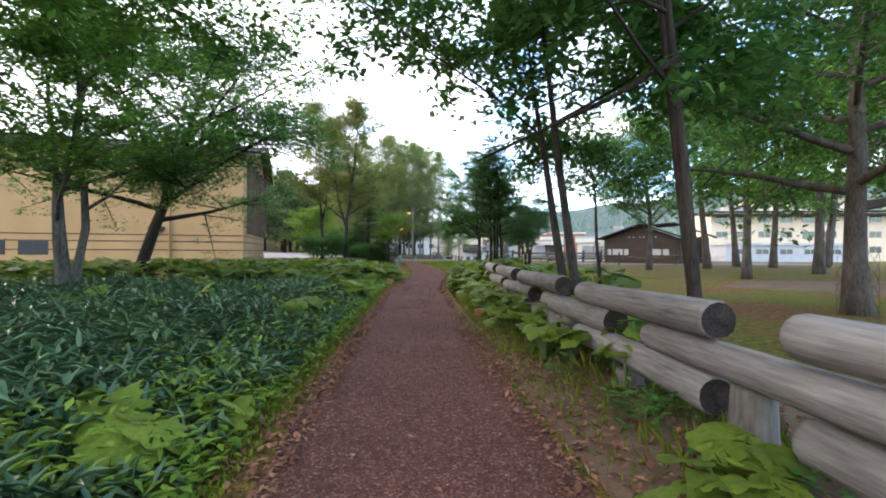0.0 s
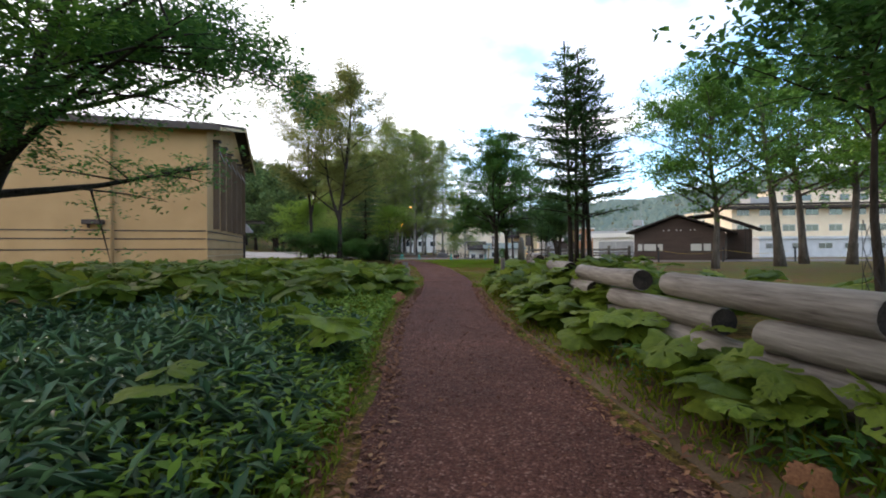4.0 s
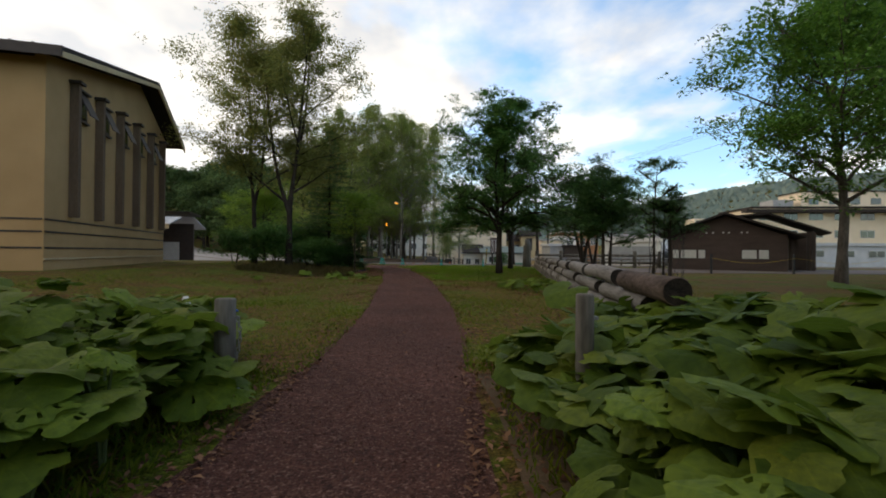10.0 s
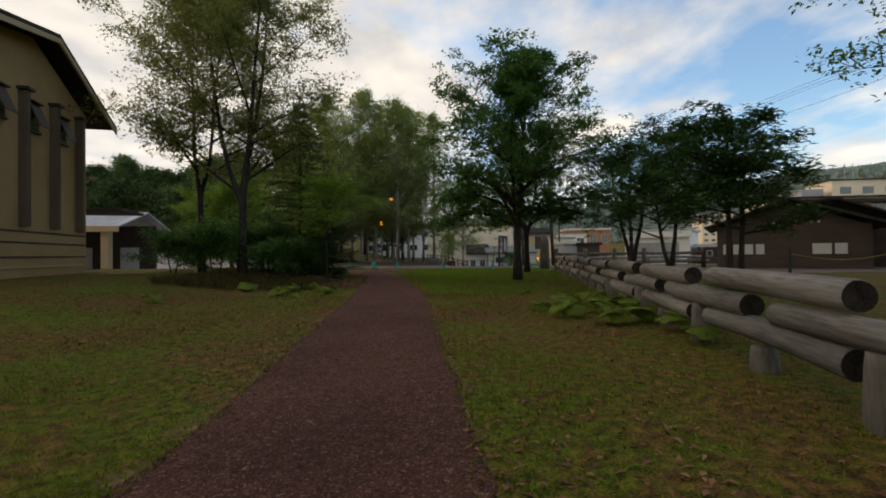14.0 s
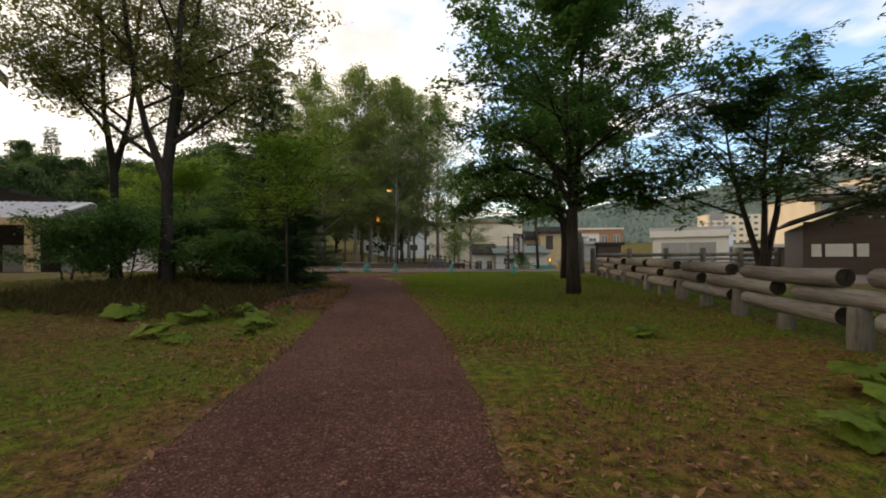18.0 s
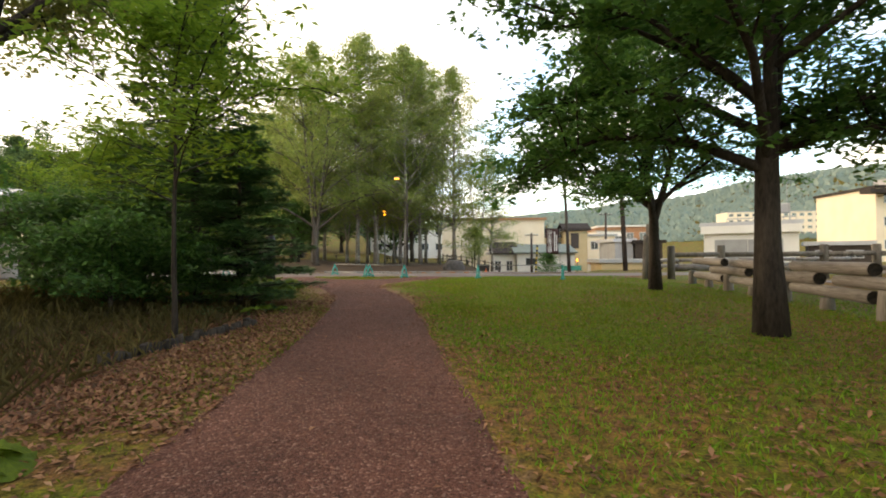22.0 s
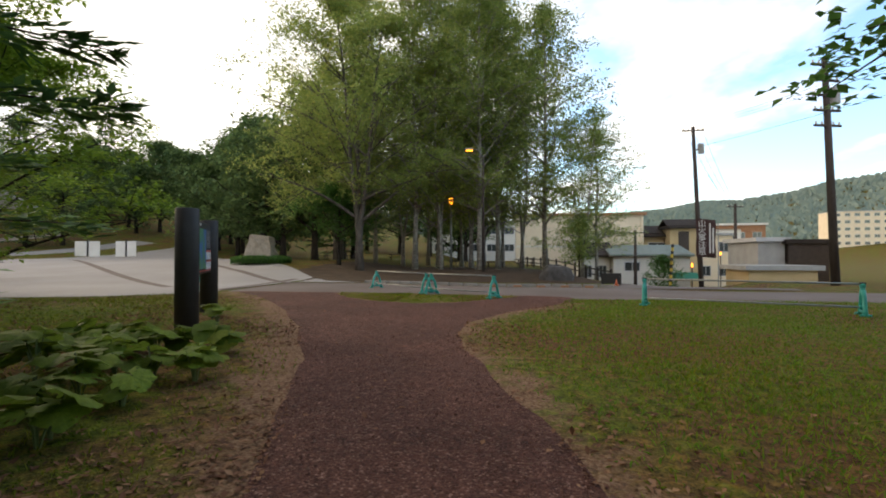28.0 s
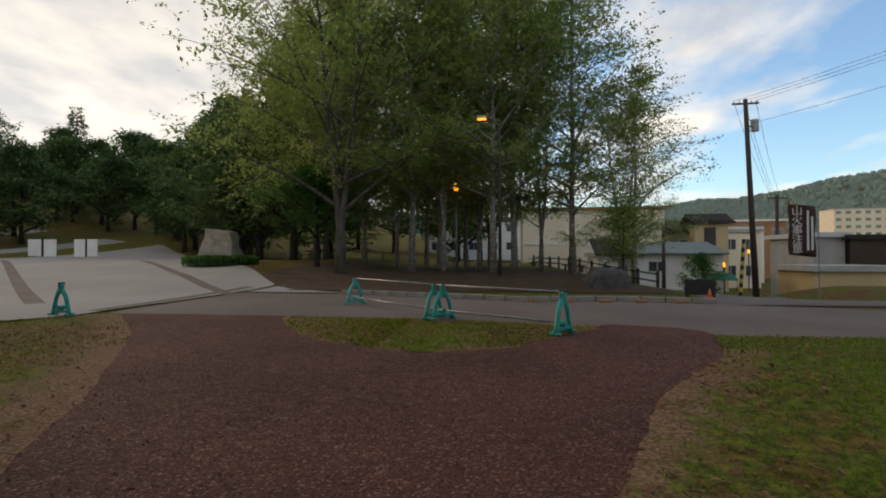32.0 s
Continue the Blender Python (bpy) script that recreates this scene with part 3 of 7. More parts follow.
# ---- log fences ----
def log_mesh(name, length, r, seed, ends=True):
    """A lying log along +y from 0, a little bent and tapered, with chamfered sawn ends."""
    rng = random.Random(seed)
    n_, sides = 9, 14
    vs, fs = [], []
    bend = [rng.uniform(-0.02, 0.02) for _ in range(2)]
    stations = [0.0, 0.035] + [length * k / (n_ - 1) for k in range(1, n_ - 1)] + [length - 0.035, length]
    for i, y in enumerate(stations):
        q = y / length
        rr = r * (1.0 - 0.07 * q) * (0.93 if i in (0, len(stations) - 1) else 1.0)
        cx, cz = bend[0] * math.sin(math.pi * q), bend[1] * math.sin(math.pi * q)
        for k in range(sides):
            a = 2 * math.pi * k / sides
            rad = rr * (1 + 0.05 * noise.noise((math.cos(a) * 1.2, y * 0.8, math.sin(a) * 1.2 + seed)))
            vs.append((cx + rad * math.cos(a), y, cz + rad * math.sin(a)))
    for i in range(len(stations) - 1):
        for k in range(sides):
            a, b = i * sides + k, i * sides + (k + 1) % sides
            fs.append((a, a + sides, b + sides, b))
    me = bpy.data.meshes.new(name)
    first, last = len(vs), len(vs) + 1
    vs += [(0, 0.012, 0), (0, length - 0.012, 0)]
    base = (len(stations) - 1) * sides
    caps = [(first, k, (k + 1) % sides) for k in range(sides)] + [(last, base + (k + 1) % sides, base + k) for k in range(sides)]
    me.from_pydata(vs, [], fs + caps)
    me.materials.append(M_LOG)
    me.materials.append(M_LOG_END)
    for i, p in enumerate(me.polygons):
        p.use_smooth = i < len(fs)
        p.material_index = 0 if i < len(fs) else 1
    return me


def post_mesh(h, r, seed):
    rng = random.Random(seed)
    lean = rng.uniform(-0.02, 0.02)
    vs, fs = tube([(0, 0, -0.5), (lean * 0.3, 0, h * 0.3), (lean, 0, h * 0.8), (lean, 0, h)], [r * 1.12, r * 1.08, r * 0.98, r * 0.92], 12)
    me = bpy.data.meshes.new("post")
    me.from_pydata([tuple(v) for v in vs], [], fs)
    me.polygons.foreach_set("use_smooth", [len(p.vertices) == 4 for p in me.polygons])
    me.materials.append(M_POST)
    return me


POST_TALL = [post_mesh(0.50, 0.135, k) for k in range(3)]
POST_SHORT = [post_mesh(0.20, 0.13, 9 + k) for k in range(3)]


def log_fence(posts, lift, gap=0.66, skip_top=(), label=""):
    """Stacked-log fence along the tall posts: top and bottom logs span the bays, the middle ones ride on the posts."""
    x0, y0 = posts[0]
    f_ = thing("log_fence", x0, y0, 0, 0, label, "fence")
    rng = random.Random(int(y0 * 10))
    pts = [Vector((x - x0, y - y0, 0)) for x, y in posts]
    bay = sum((b - a).length for a, b in zip(pts, pts[1:])) / (len(pts) - 1)
    logs = [log_mesh("log", bay - gap - 0.05 * (k % 3), 0.138 + 0.009 * (k % 3 - 1), 11 + k) for k in range(6)]

    def add(nm, me, p, d, z):
        o = new(nm, me)
        o.parent = f_
        if nm == "post":
            o.matrix_basis = pose(p.x, p.y, z, 0, 0, rng.uniform(0, 360))
        else:
            turn = math.degrees(math.atan2(-d.x, d.y)) + rng.uniform(-0.7, 0.7)
            o.matrix_basis = pose(p.x, p.y, z + lift, rng.uniform(-0.5, 0.5), 0, turn) @ Matrix.Rotation(radians(rng.uniform(0, 360)), 4, "Y")
    for k, p in enumerate(pts):
        d = (pts[min(k + 1, len(pts) - 1)] - pts[max(k - 1, 0)]).normalized()
        add("post", POST_TALL[k % 3], p, d, lift - 0.04)
        if 0 < k < len(pts) - 1:
            add("log", logs[(k * 2 + 2) % 6], p - d * (bay - gap) * 0.5 + Vector((0.02, 0, 0)), d, 0.57)
        if k < len(pts) - 1:
            e = (pts[k + 1] - p).normalized()
            mid = (p + pts[k + 1]) * 0.5
            add("post", POST_SHORT[k % 3], mid, e, lift - 0.03)
            add("log", logs[(k * 2) % 6], mid - e * (bay - gap) * 0.5, e, 0.30)
            if k not in skip_top:
                add("log", logs[(k * 3 + 1) % 6], mid - e * (bay - gap) * 0.5 + Vector((0.015 * (k % 3 - 1), 0, 0)), e, 0.835)
    return f_


log_fence([(2.35, -3.72), (2.14, -0.4), (1.93, 2.93), (1.72, 6.26), (1.54, 9.52), (1.49, 12.70), (1.51, 16.08), (1.80, 19.4)], 0.03, label="fence of stacked grey weathered logs on short posts, overgrown by butterbur")
fence_b = log_fence([(1.93 + 0.172 * 3.43 * k, 21.1 + 3.43 * k) for k in range(12)], 0.10, 0.60, (0,), label="fence of stacked grey weathered logs along the lawn")
rotten = new("broken_log", log_mesh("broken_log", 2.3, 0.15, 77))
rotten.parent = fence_b
rotten.data.materials[0] = mat("rotten_log", (0.045, 0.032, 0.026), (0.16, 0.115, 0.095), 4, 0.95, 1.0, 24, stretch=(1, 0.3, 1), stain=(0.16, 0.055, 0.025), depth=0.03)
rotten.matrix_basis = pose(0.17, 1.0, 0.93, 0, 0, -9.8)
tagged(rotten, "rotten broken log, its end hollow and black")

# ---- ochre hall ----
HALL = thing("hall", -15.0, 35.2, 0, 15.5, "ochre rendered hall with brown trim and a low brown gable roof", "building")
# local frame: -x along the long front, +y along the gable wall
HL, HD = 26.0, 15.3


def gable_top(y):
    return np.interp(y, [-0.2, 10.3, 15.6], [8.55, 10.95, 8.75])


gw = [(0, 0, -0.4), (0, HD, -0.4)] + [(0, y, gable_top(y)) for y in (HD, 10.3, 0)]
bmw = bmesh.new()
fr = [bmw.verts.new(v) for v in gw]
bk = [bmw.verts.new((v[0] - 0.35, v[1], v[2])) for v in gw]
bmw.faces.new(fr)
bmw.faces.new(bk[::-1])
for i in range(5):
    bmw.faces.new((fr[i], bk[i], bk[(i + 1) % 5], fr[(i + 1) % 5]))
bmesh.ops.recalc_face_normals(bmw, faces=bmw.faces)
part("gable_wall", bmw, M_PLASTER, HALL)
part("front_wall", box(-4.85, 0.003, -0.4, -0.352, 0.35, 8.5), M_PLASTER, HALL)
part("front_wall", box(-HL, -0.40, -0.4, -4.853, 0.0, 8.5), M_PLASTER, HALL, "projecting front wall")
part("back_wall", box(-HL, HD - 0.35, -0.4, -0.355, HD, 8.6), M_PLASTER, HALL)
part("end_wall", box(-HL, 0.003, -0.4, -HL + 0.35, HD - 0.353, 8.6), M_PLASTER, HALL)
for z in (1.32, 1.93, 2.40):
    part("belt_groove", box(0.003, 0.05, z, 0.022, HD - 0.05, z + 0.07), M_BROWN, HALL)
    part("belt_groove", box(-4.8, -0.020, z, -0.05, -0.001, z + 0.07), M_BROWN, HALL)
    part("belt_groove", box(-HL, -0.422, z, -4.87, -0.403, z + 0.07), M_BROWN, HALL)
part("plinth_edge", box(0.003, 0.0, 0.9, 0.05, HD, 0.96), M_BEIGE, HALL)
M_FIN = mat("weathered_fin_boards", (0.105, 0.068, 0.043), (0.17, 0.115, 0.074), 2, 0.85, 0.3, 40, stretch=(1, 1, 0.2))
for k in range(6):
    y, top = 1.95 + 2.45 * k, 8.15 + 0.05 * k
    fin = part("fin", box(0.004, y - 0.11, 2.62, 0.34, y + 0.11, top, 0.012), M_FIN, HALL, "tall upright wall fin")
    part("fin_edge", box(0.09, y + 0.113, 2.66, 0.33, y + 0.16, top - 0.03), M_BROWN, fin)
    part("cap", box(0.004, y - 0.24, top + 0.003, 0.46, y + 0.26, top + 0.13, 0.012), M_BROWN, fin)
    if k == 5:
        break
    win = part("vent_window", box(0.004, y + 0.42, 6.85, 0.07, y + 1.36, 8.05), M_BROWN, HALL, "small brown-framed vent window")
    part("pane", box(0.072, y + 0.52, 6.98, 0.08, y + 1.26, 7.92), M_PANE, win, "dark window glass")
    part("hood", box(0.004, y + 0.34, 8.055, 0.22, y + 1.44, 8.12), M_BROWN, win)
    vent = bmesh.new()
    box(0.09, y + 0.47, 6.92, 0.13, y + 1.31, 7.95, 0, vent)
    bmesh.ops.rotate(vent, verts=vent.verts, cent=(0.11, y, 7.95), matrix=Matrix.Rotation(radians(-24), 3, "Y"))
    sash = part("vent_sash", vent, M_BROWN, win, "sash tilted open")
    part("sill", box(0.004, y + 0.38, 6.76, 0.16, y + 1.40, 6.847), M_BROWN, win)


def roof_plane(name, y0, z0, y1, z1, x0, x1, th, parent, material=None):
    b = bmesh.new()
    cs = [(x0, y0, z0), (x1, y0, z0), (x1, y1, z1), (x0, y1, z1)]
    lo = [b.verts.new(c) for c in cs]
    hi = [b.verts.new((c[0], c[1], c[2] + th)) for c in cs]
    b.faces.new(lo[::-1])
    b.faces.new(hi)
    for i in range(4):
        b.faces.new((lo[i], lo[(i + 1) % 4], hi[(i + 1) % 4], hi[i]))
    bmesh.ops.recalc_face_normals(b, faces=b.faces)
    return part(name, b, material or M_ROOF, parent)


roof_a = roof_plane("roof", -0.9, 8.50, 10.6, 11.15, -HL - 0.8, 0.9, 0.16, HALL)
roof_b = roof_plane("roof", 10.6, 11.15, 17.0, 8.62, -HL - 0.8, 0.9, 0.16, HALL)
roof_plane("barge_board", -0.9, 8.26, 10.6, 10.91, 0.82, 0.903, 0.22, HALL, M_BEIGE)
roof_plane("barge_board", 10.6, 10.91, 17.0, 8.38, 0.82, 0.903, 0.22, HALL, M_BEIGE)
part("fascia", box(-HL - 0.8, -0.96, 8.28, 0.9, -0.90, 8.66), M_BROWN, HALL)
for k in range(40):
    x = -HL - 0.6 + k * 0.68
    part("roof_seam", box(x, -0.85, 0, x + 0.04, 10.5, 0.05), M_ROOF, roof_a).matrix_basis = pose(0, 0, 8.68 + 0.20, math.degrees(math.atan2(2.65, 11.5)))
# planter on the front wall
planter = thing("wall_planter", *(HALL.matrix_basis @ Vector((-5.6, -0.62, 2.75))), 15.5, "dark wall planter with wilting plants on the hall", "planter")
part("trough", box(-0.5, -0.2, 0, 0.5, 0.215, 0.26, 0.03), M_BROWN, planter)
part("bracket", box(-0.3, 0.0, -0.2, -0.24, 0.215, 0), M_BROWN, planter)
part("bracket", box(0.24, 0.0, -0.2, 0.3, 0.215, 0), M_BROWN, planter)
# front windows low on the wall
for x in (-13.8, -16.2):
    wdw = part("window", box(x, -0.425, 1.0, x + 1.7, -0.402, 1.95), M_BROWN, HALL)
    part("pane", box(x + 0.08, -0.436, 1.07, x + 0.82, -0.426, 1.88), M_PANE, wdw)
    part("pane", box(x + 0.88, -0.436, 1.07, x + 1.62, -0.426, 1.88), M_PANE, wdw)

# ---- canopy building behind the hall ----
CAN = thing("porch", -27.0, 66.0, gz(-27, 66), 8, "low entrance porch with a pale tin roof on square columns", "porch")
roof_plane("roof", -4, 3.7, 1, 5.2, -20, 0.8, 0.12, CAN, M_TIN)
roof_plane("roof", 1, 5.2, 6, 3.7, -20, 0.8, 0.12, CAN, M_TIN)
for k in range(41):
    part("roof_rib", box(-20 + k * 0.5, -4.0, 0, -19.95 + k * 0.5, 1.2, 0.05), M_TIN, CAN).matrix_basis = pose(0, 0, 5.02, math.degrees(math.atan2(1.5, 5)))
part("fascia", box(-20, -4.06, 3.35, 0.8, -4.0, 3.82), M_BEIGE, CAN)
for x in (-18, -13.5, -9, -4.5, -0.4):
    part("column", box(x - 0.3, -3.7, -0.3, x + 0.3, -3.1, 3.6, 0.02), M_BEIGE, CAN)
part("back_wall", box(-20, 3.0, -0.3, 0.5, 3.3, 4.2), M_BROWN, CAN)
for x in (-16, -11, -6.5, -2.5):
    part("door", box(x, 2.94, 0.05, x + 1.6, 2.998, 2.2), M_BLIND, CAN, "pale doors")
# lean-to eave at the hall's back corner
part("side_eave", box(-3.0, 15.9, 3.9, 1.5, 19.5, 4.05), M_BROWN, HALL)
part("side_wall", box(-8.0, 15.31, -0.3, -3.2, 19.0, 3.9), M_PLASTER, HALL)

# ---- brown hut ----
HUT = thing("hut", 23.95, 56.7, 0, -32, "low dark brown boarded hut with a shallow gable", "hut")
hp = [(-4.33, 0, -0.2), (4.28, 0, -0.2), (4.28, 0, 2.85), (0, 0, 4.60), (-4.33, 0, 2.85)]
bh = bmesh.new()
a_ = [bh.verts.new(v) for v in hp]
b_ = [bh.verts.new((v[0], 11.0, v[2])) for v in hp]
bh.faces.new(a_[::-1])
bh.faces.new(b_)
for i in range(5):
    bh.faces.new((a_[i], a_[(i + 1) % 5], b_[(i + 1) % 5], b_[i]))
bmesh.ops.recalc_face_normals(bh, faces=bh.faces)
part("wall", bh, M_CLAD, HUT)
for k in range(15):
    z = 0.25 + k * 0.2
    part("clapboard", box(-4.31, -0.025, z * 0.93, 4.26, -0.002, z * 0.93 + 0.175, 0.004), M_CLAD, HUT)


def slope_roof(name, x0, z0, x1, z1, y0, y1, th, parent, material):
    b = bmesh.new()
    cs = [(x0, y0, z0), (x1, y0, z1), (x1, y1, z1), (x0, y1, z0)]
    lo = [b.verts.new(c) for c in cs]
    hi = [b.verts.new((c[0], c[1], c[2] + th)) for c in cs]
    b.faces.new(lo[::-1])
    b.faces.new(hi)
    for i in range(4):
        b.faces.new((lo[i], lo[(i + 1) % 4], hi[(i + 1) % 4], hi[i]))
    bmesh.ops.recalc_face_normals(b, faces=b.faces)
    return part(name, b, material, parent)


slope_roof("roof", -5.05, 2.86, 0, 4.68, -0.9, 9.5, 0.17, HUT, M_ROOF)
slope_roof("roof", 0, 4.68, 5.35, 2.70, -0.9, 9.5, 0.17, HUT, M_ROOF)
slope_roof("rear_roof", 0.6, 4.75, 3.2, 4.95, 4.2, 10.2, 0.16, HUT, M_ROOF)
slope_roof("rear_roof", 3.2, 4.95, 7.6, 3.15, 4.2, 10.2, 0.16, HUT, M_ROOF)
part("rear_wall", box(4.32, 5.2, -0.2, 6.7, 9.8, 3.3), M_CLAD, HUT)
part("porch_wall", box(4.30, 0.9, -0.1, 4.40, 2.6, 2.75), M_POST, HUT, "paler boarded return wall")
for x in (6.0, 6.35):
    part("porch_post", box(x, 4.6, 0, x + 0.14, 4.74, 3.4), M_BROWN, HUT)
for x, w in ((-4.0, 0.55), (-3.38, 1.3), (-2.02, 0.6), (1.15, 1.1), (2.32, 0.75)):
    wd = part("window_frame", box(x, -0.06, 0.95, x + w, -0.027, 1.78, 0.01), M_BROWN, HUT)
    part("pane", box(x + 0.05, -0.075, 1.01, x + w - 0.05, -0.061, 1.72), M_BLIND, wd, "drawn pale blind behind glass")
for x in (-1.45, -0.95, -0.2, 0.2, 1.1, 1.5):
    part("vent_hole", box(x, -0.04, 3.12, x + 0.14, -0.026, 3.24), M_BLIND, HUT)
for k in range(3):
    fp = thing("rope_post", 18.6 + k * 6.2, 49.6 + 0.6 * (k % 2), 0, 0, "thin dark post holding a yellow rope", "post", "rope posts")
    part("stake", box(-0.06, -0.06, -0.2, 0.06, 0.06, 1.35, 0.01), M_BLACK, fp)
rv, rf = tube([(18.6 + k * 0.62, 49.55 + 0.06 * k * (1 if k < 11 else 0.1), 1.1 - 0.35 * math.sin(math.pi * (k % 10) / 10)) for k in range(20)], [0.012] * 20, 5)
M_ROPE = mat("yellow_rope", (0.45, 0.30, 0.05), (0.55, 0.40, 0.08), 20, 0.8, 0.2)
tagged(mesh("rope", rv, rf, M_ROPE), "slack yellow rope strung between posts", "rope")
part("hut_forecourt", box(14, 50.5, -0.2, 44, 60.5, 0.02), M_ROAD, None)
tagged(bpy.data.objects["hut_forecourt"], "gravelly grey forecourt before the hut", "ground", kind="structure")


# ---- town ----
def block(name, x0, y0, w, d, h, rz, wall, roof, floors, bays, label, flat=True, win=0.55, base=None):
    """A plain building: walls, roof, rows of windows with frames on its two seen sides."""
    z0 = gz(x0, y0) - 0.6 if base is None else base
    t_ = thing(name, x0, y0, z0, rz, label, "building", "town buildings")
    part("wall", box(0, 0, 0, w, d, h), wall, t_)
    if flat:
        part("roof", box(-0.35, -0.35, h + 0.003, w + 0.35, d + 0.35, h + 0.38), roof, t_)
    else:
        slope_roof("roof", -0.5, h - 0.1, w / 2, h + w * 0.16, -0.5, d + 0.5, 0.15, t_, roof)
        slope_roof("roof", w / 2, h + w * 0.16, w + 0.5, h - 0.1, -0.5, d + 0.5, 0.15, t_, roof)
        for yy in (0.0, d - 0.2):
            g_ = bmesh.new()
            tri_ = [g_.verts.new(c) for c in ((0, yy, h), (w, yy, h), (w / 2, yy, h + w * 0.16))]
            tri2 = [g_.verts.new((v.co.x, yy + 0.2, v.co.z)) for v in tri_]
            g_.faces.new(tri_[::-1])
            g_.faces.new(tri2)
            for i in range(3):
                g_.faces.new((tri_[i], tri_[(i + 1) % 3], tri2[(i + 1) % 3], tri2[i]))
            bmesh.ops.recalc_face_normals(g_, faces=g_.faces)
            part("gable", g_, wall, t_)
    fh = (h - 0.8) / max(floors, 1)
    for fl in range(floors):
        for b in range(bays):
            bw = w / bays
            z = 0.8 + fl * fh + fh * 0.32
            x = bw * (b + 0.5) - bw * win / 2
            wd_ = part("window", box(x, -0.06, z, x + bw * win, -0.003, z + fh * 0.42), M_TIN, t_)
            part("pane", box(x + 0.08, -0.075, z + 0.08, x + bw * win / 2 - 0.04, -0.061, z + fh * 0.42 - 0.08), M_PANE, wd_)
            part("pane", box(x + bw * win / 2 + 0.04, -0.075, z + 0.08, x + bw * win - 0.08, -0.061, z + fh * 0.42 - 0.08), M_PANE, wd_)
    return t_


# long cream hotel behind the hut
HOT = block("hotel", 64.5, 113, 62, 14, 11.4, -7, M_CREAM, M_ROOF, 3, 13, "long cream three-storey hotel with a brown flat eave", base=-0.5)
part("eave", box(-2.5, -2.6, 10.4, 62, -0.36, 11.0), M_ROOF, HOT)
TOWER = part("stair_tower", box(11.5, 4, 11.8, 36, 12, 15.2), M_CREAM, HOT)
for k in range(5):
    part("tower_window", box(13.0 + k * 4, 3.93, 12.6, 14.9 + k * 4, 3.997, 13.9), M_PANE, TOWER)
part("tower_eave", box(11.2, 3.7, 15.22, 36.4, 12.3, 15.4), M_ROOF, TOWER)
part("plant_room", box(6, 4, 11.8, 10, 9, 13.6), M_GREY, HOT)
for x in (14.5, 16):
    part("antenna", box(x, 5, 15.41, x + 0.12, 5.12, 18.5), M_GREY, HOT)
# white garage block
GAR = block("garage", 25.8, 90.2, 8.1, 9, 4.7, -35, M_WHITE, M_TIN, 0, 1, "white garage block with two grey roller shutters", base=-0.75)
for x in (1.0, 3.95):
    sh = part("shutter", box(x, -0.08, 0.6, x + 2.9, -0.003, 3.25), M_GREY, GAR)
    for k in range(10):
        part("slat", box(x + 0.05, -0.11, 0.65 + k * 0.26, x + 2.85, -0.081, 0.86 + k * 0.26), M_GREY, sh)
part("parapet", box(-0.25, -0.4, 3.9, 8.35, -0.004, 4.7), M_WHITE, GAR)
for x in (6, 7.4):
    for y in (3.0, 4.4):
        part("tank_leg", box(x, y, 5.08, x + 0.1, y + 0.1, 7.0), M_GREY, GAR)
part("roof_tank", box(6.05, 3.05, 6.0, 7.45, 4.45, 7.0, 0.1), M_GREY, GAR)
part("roof_rail", box(2, 1, 5.4, 7.9, 1.05, 5.5), M_GREY, GAR)
for k in range(7):
    part("rail_post", box(2 + k * 0.98, 1.0, 5.05, 2.05 + k * 0.98, 1.05, 5.4), M_GREY, GAR)
for x in (6.2, 7.2):
    part("antenna", box(x, 3.6, 7.2, x + 0.06, 3.66, 10.5), M_GREY, GAR)
block("shed", 33.6, 86.0, 4.6, 6, 2.6, -35, M_BROWN, M_TIN, 1, 2, "low dark shed with a pale roof beside the garage", base=-0.8)
block("warehouse", 47, 78, 20, 10, 3.0, 0, M_TIN, M_TIN, 1, 5, "low pale metal warehouse beyond the hut", base=-0.4)
# houses along the street
PALE = block("shop_house", -2.5, 118, 17.0, 10, 10.2, 0, M_CREAM, M_RED, 0, 1, "pale blank-walled shop house with a rust-brown roof edge", base=-3.4)
for x in (9.1, 12.9, 16.6):
    part("pilaster", box(x, -0.14, 0, x + 0.35, -0.003, 10.1), M_CREAM, PALE)
part("ledge", box(0, -0.12, 5.9, 16.9, -0.004, 6.1), M_WHITE, PALE)
MID = block("link_house", 14.5, 119.5, 4.4, 8, 7.4, 0, M_BEIGE, M_ROOF, 2, 1, "beige house with a brown front roof between taller ones", base=-3.4)
roof_plane("front_roof", -0.9, 7.25, 2.6, 8.85, -0.1, 4.3, 0.15, MID)
TWR = block("tower_house", 17.6, 117, 3.7, 8, 8.3, 0, M_BEIGE, M_ROOF, 0, 1, "narrow beige house with a dark gable roof", base=-3.4)
roof_plane("gable_roof", -0.6, 8.3, 1.9, 9.5, -0.4, 4.3, 0.15, TWR)
roof_plane("gable_roof", 1.9, 9.5, 4.4, 8.3, -0.4, 4.3, 0.15, TWR)
# flat panel on the wall, coloured dark for the shade inside a balcony recess
part("recess_shade", box(1.0, -0.05, 5.4, 2.3, -0.004, 7.9), M_BROWN, TWR, "flat dark panel standing in for a shaded balcony recess")
for y in (0.8, 2.6):
    wq = part("window", box(3.703, y, 5.6, 3.76, y + 0.9, 6.9), M_TIN, TWR)
    part("pane", box(3.761, y + 0.07, 5.67, 3.775, y + 0.83, 6.83), M_PANE, wq)
LOWW = block("white_house", 8.5, 108, 8.3, 7, 4.4, 0, M_WHITE, M_GREY, 0, 1, "low white house with a grey-green roof", base=-3.2)
M_GREENROOF = mat("green_sheet_roof", (0.10, 0.13, 0.11), (0.16, 0.20, 0.17), 2, 0.6, 0.15, 30)
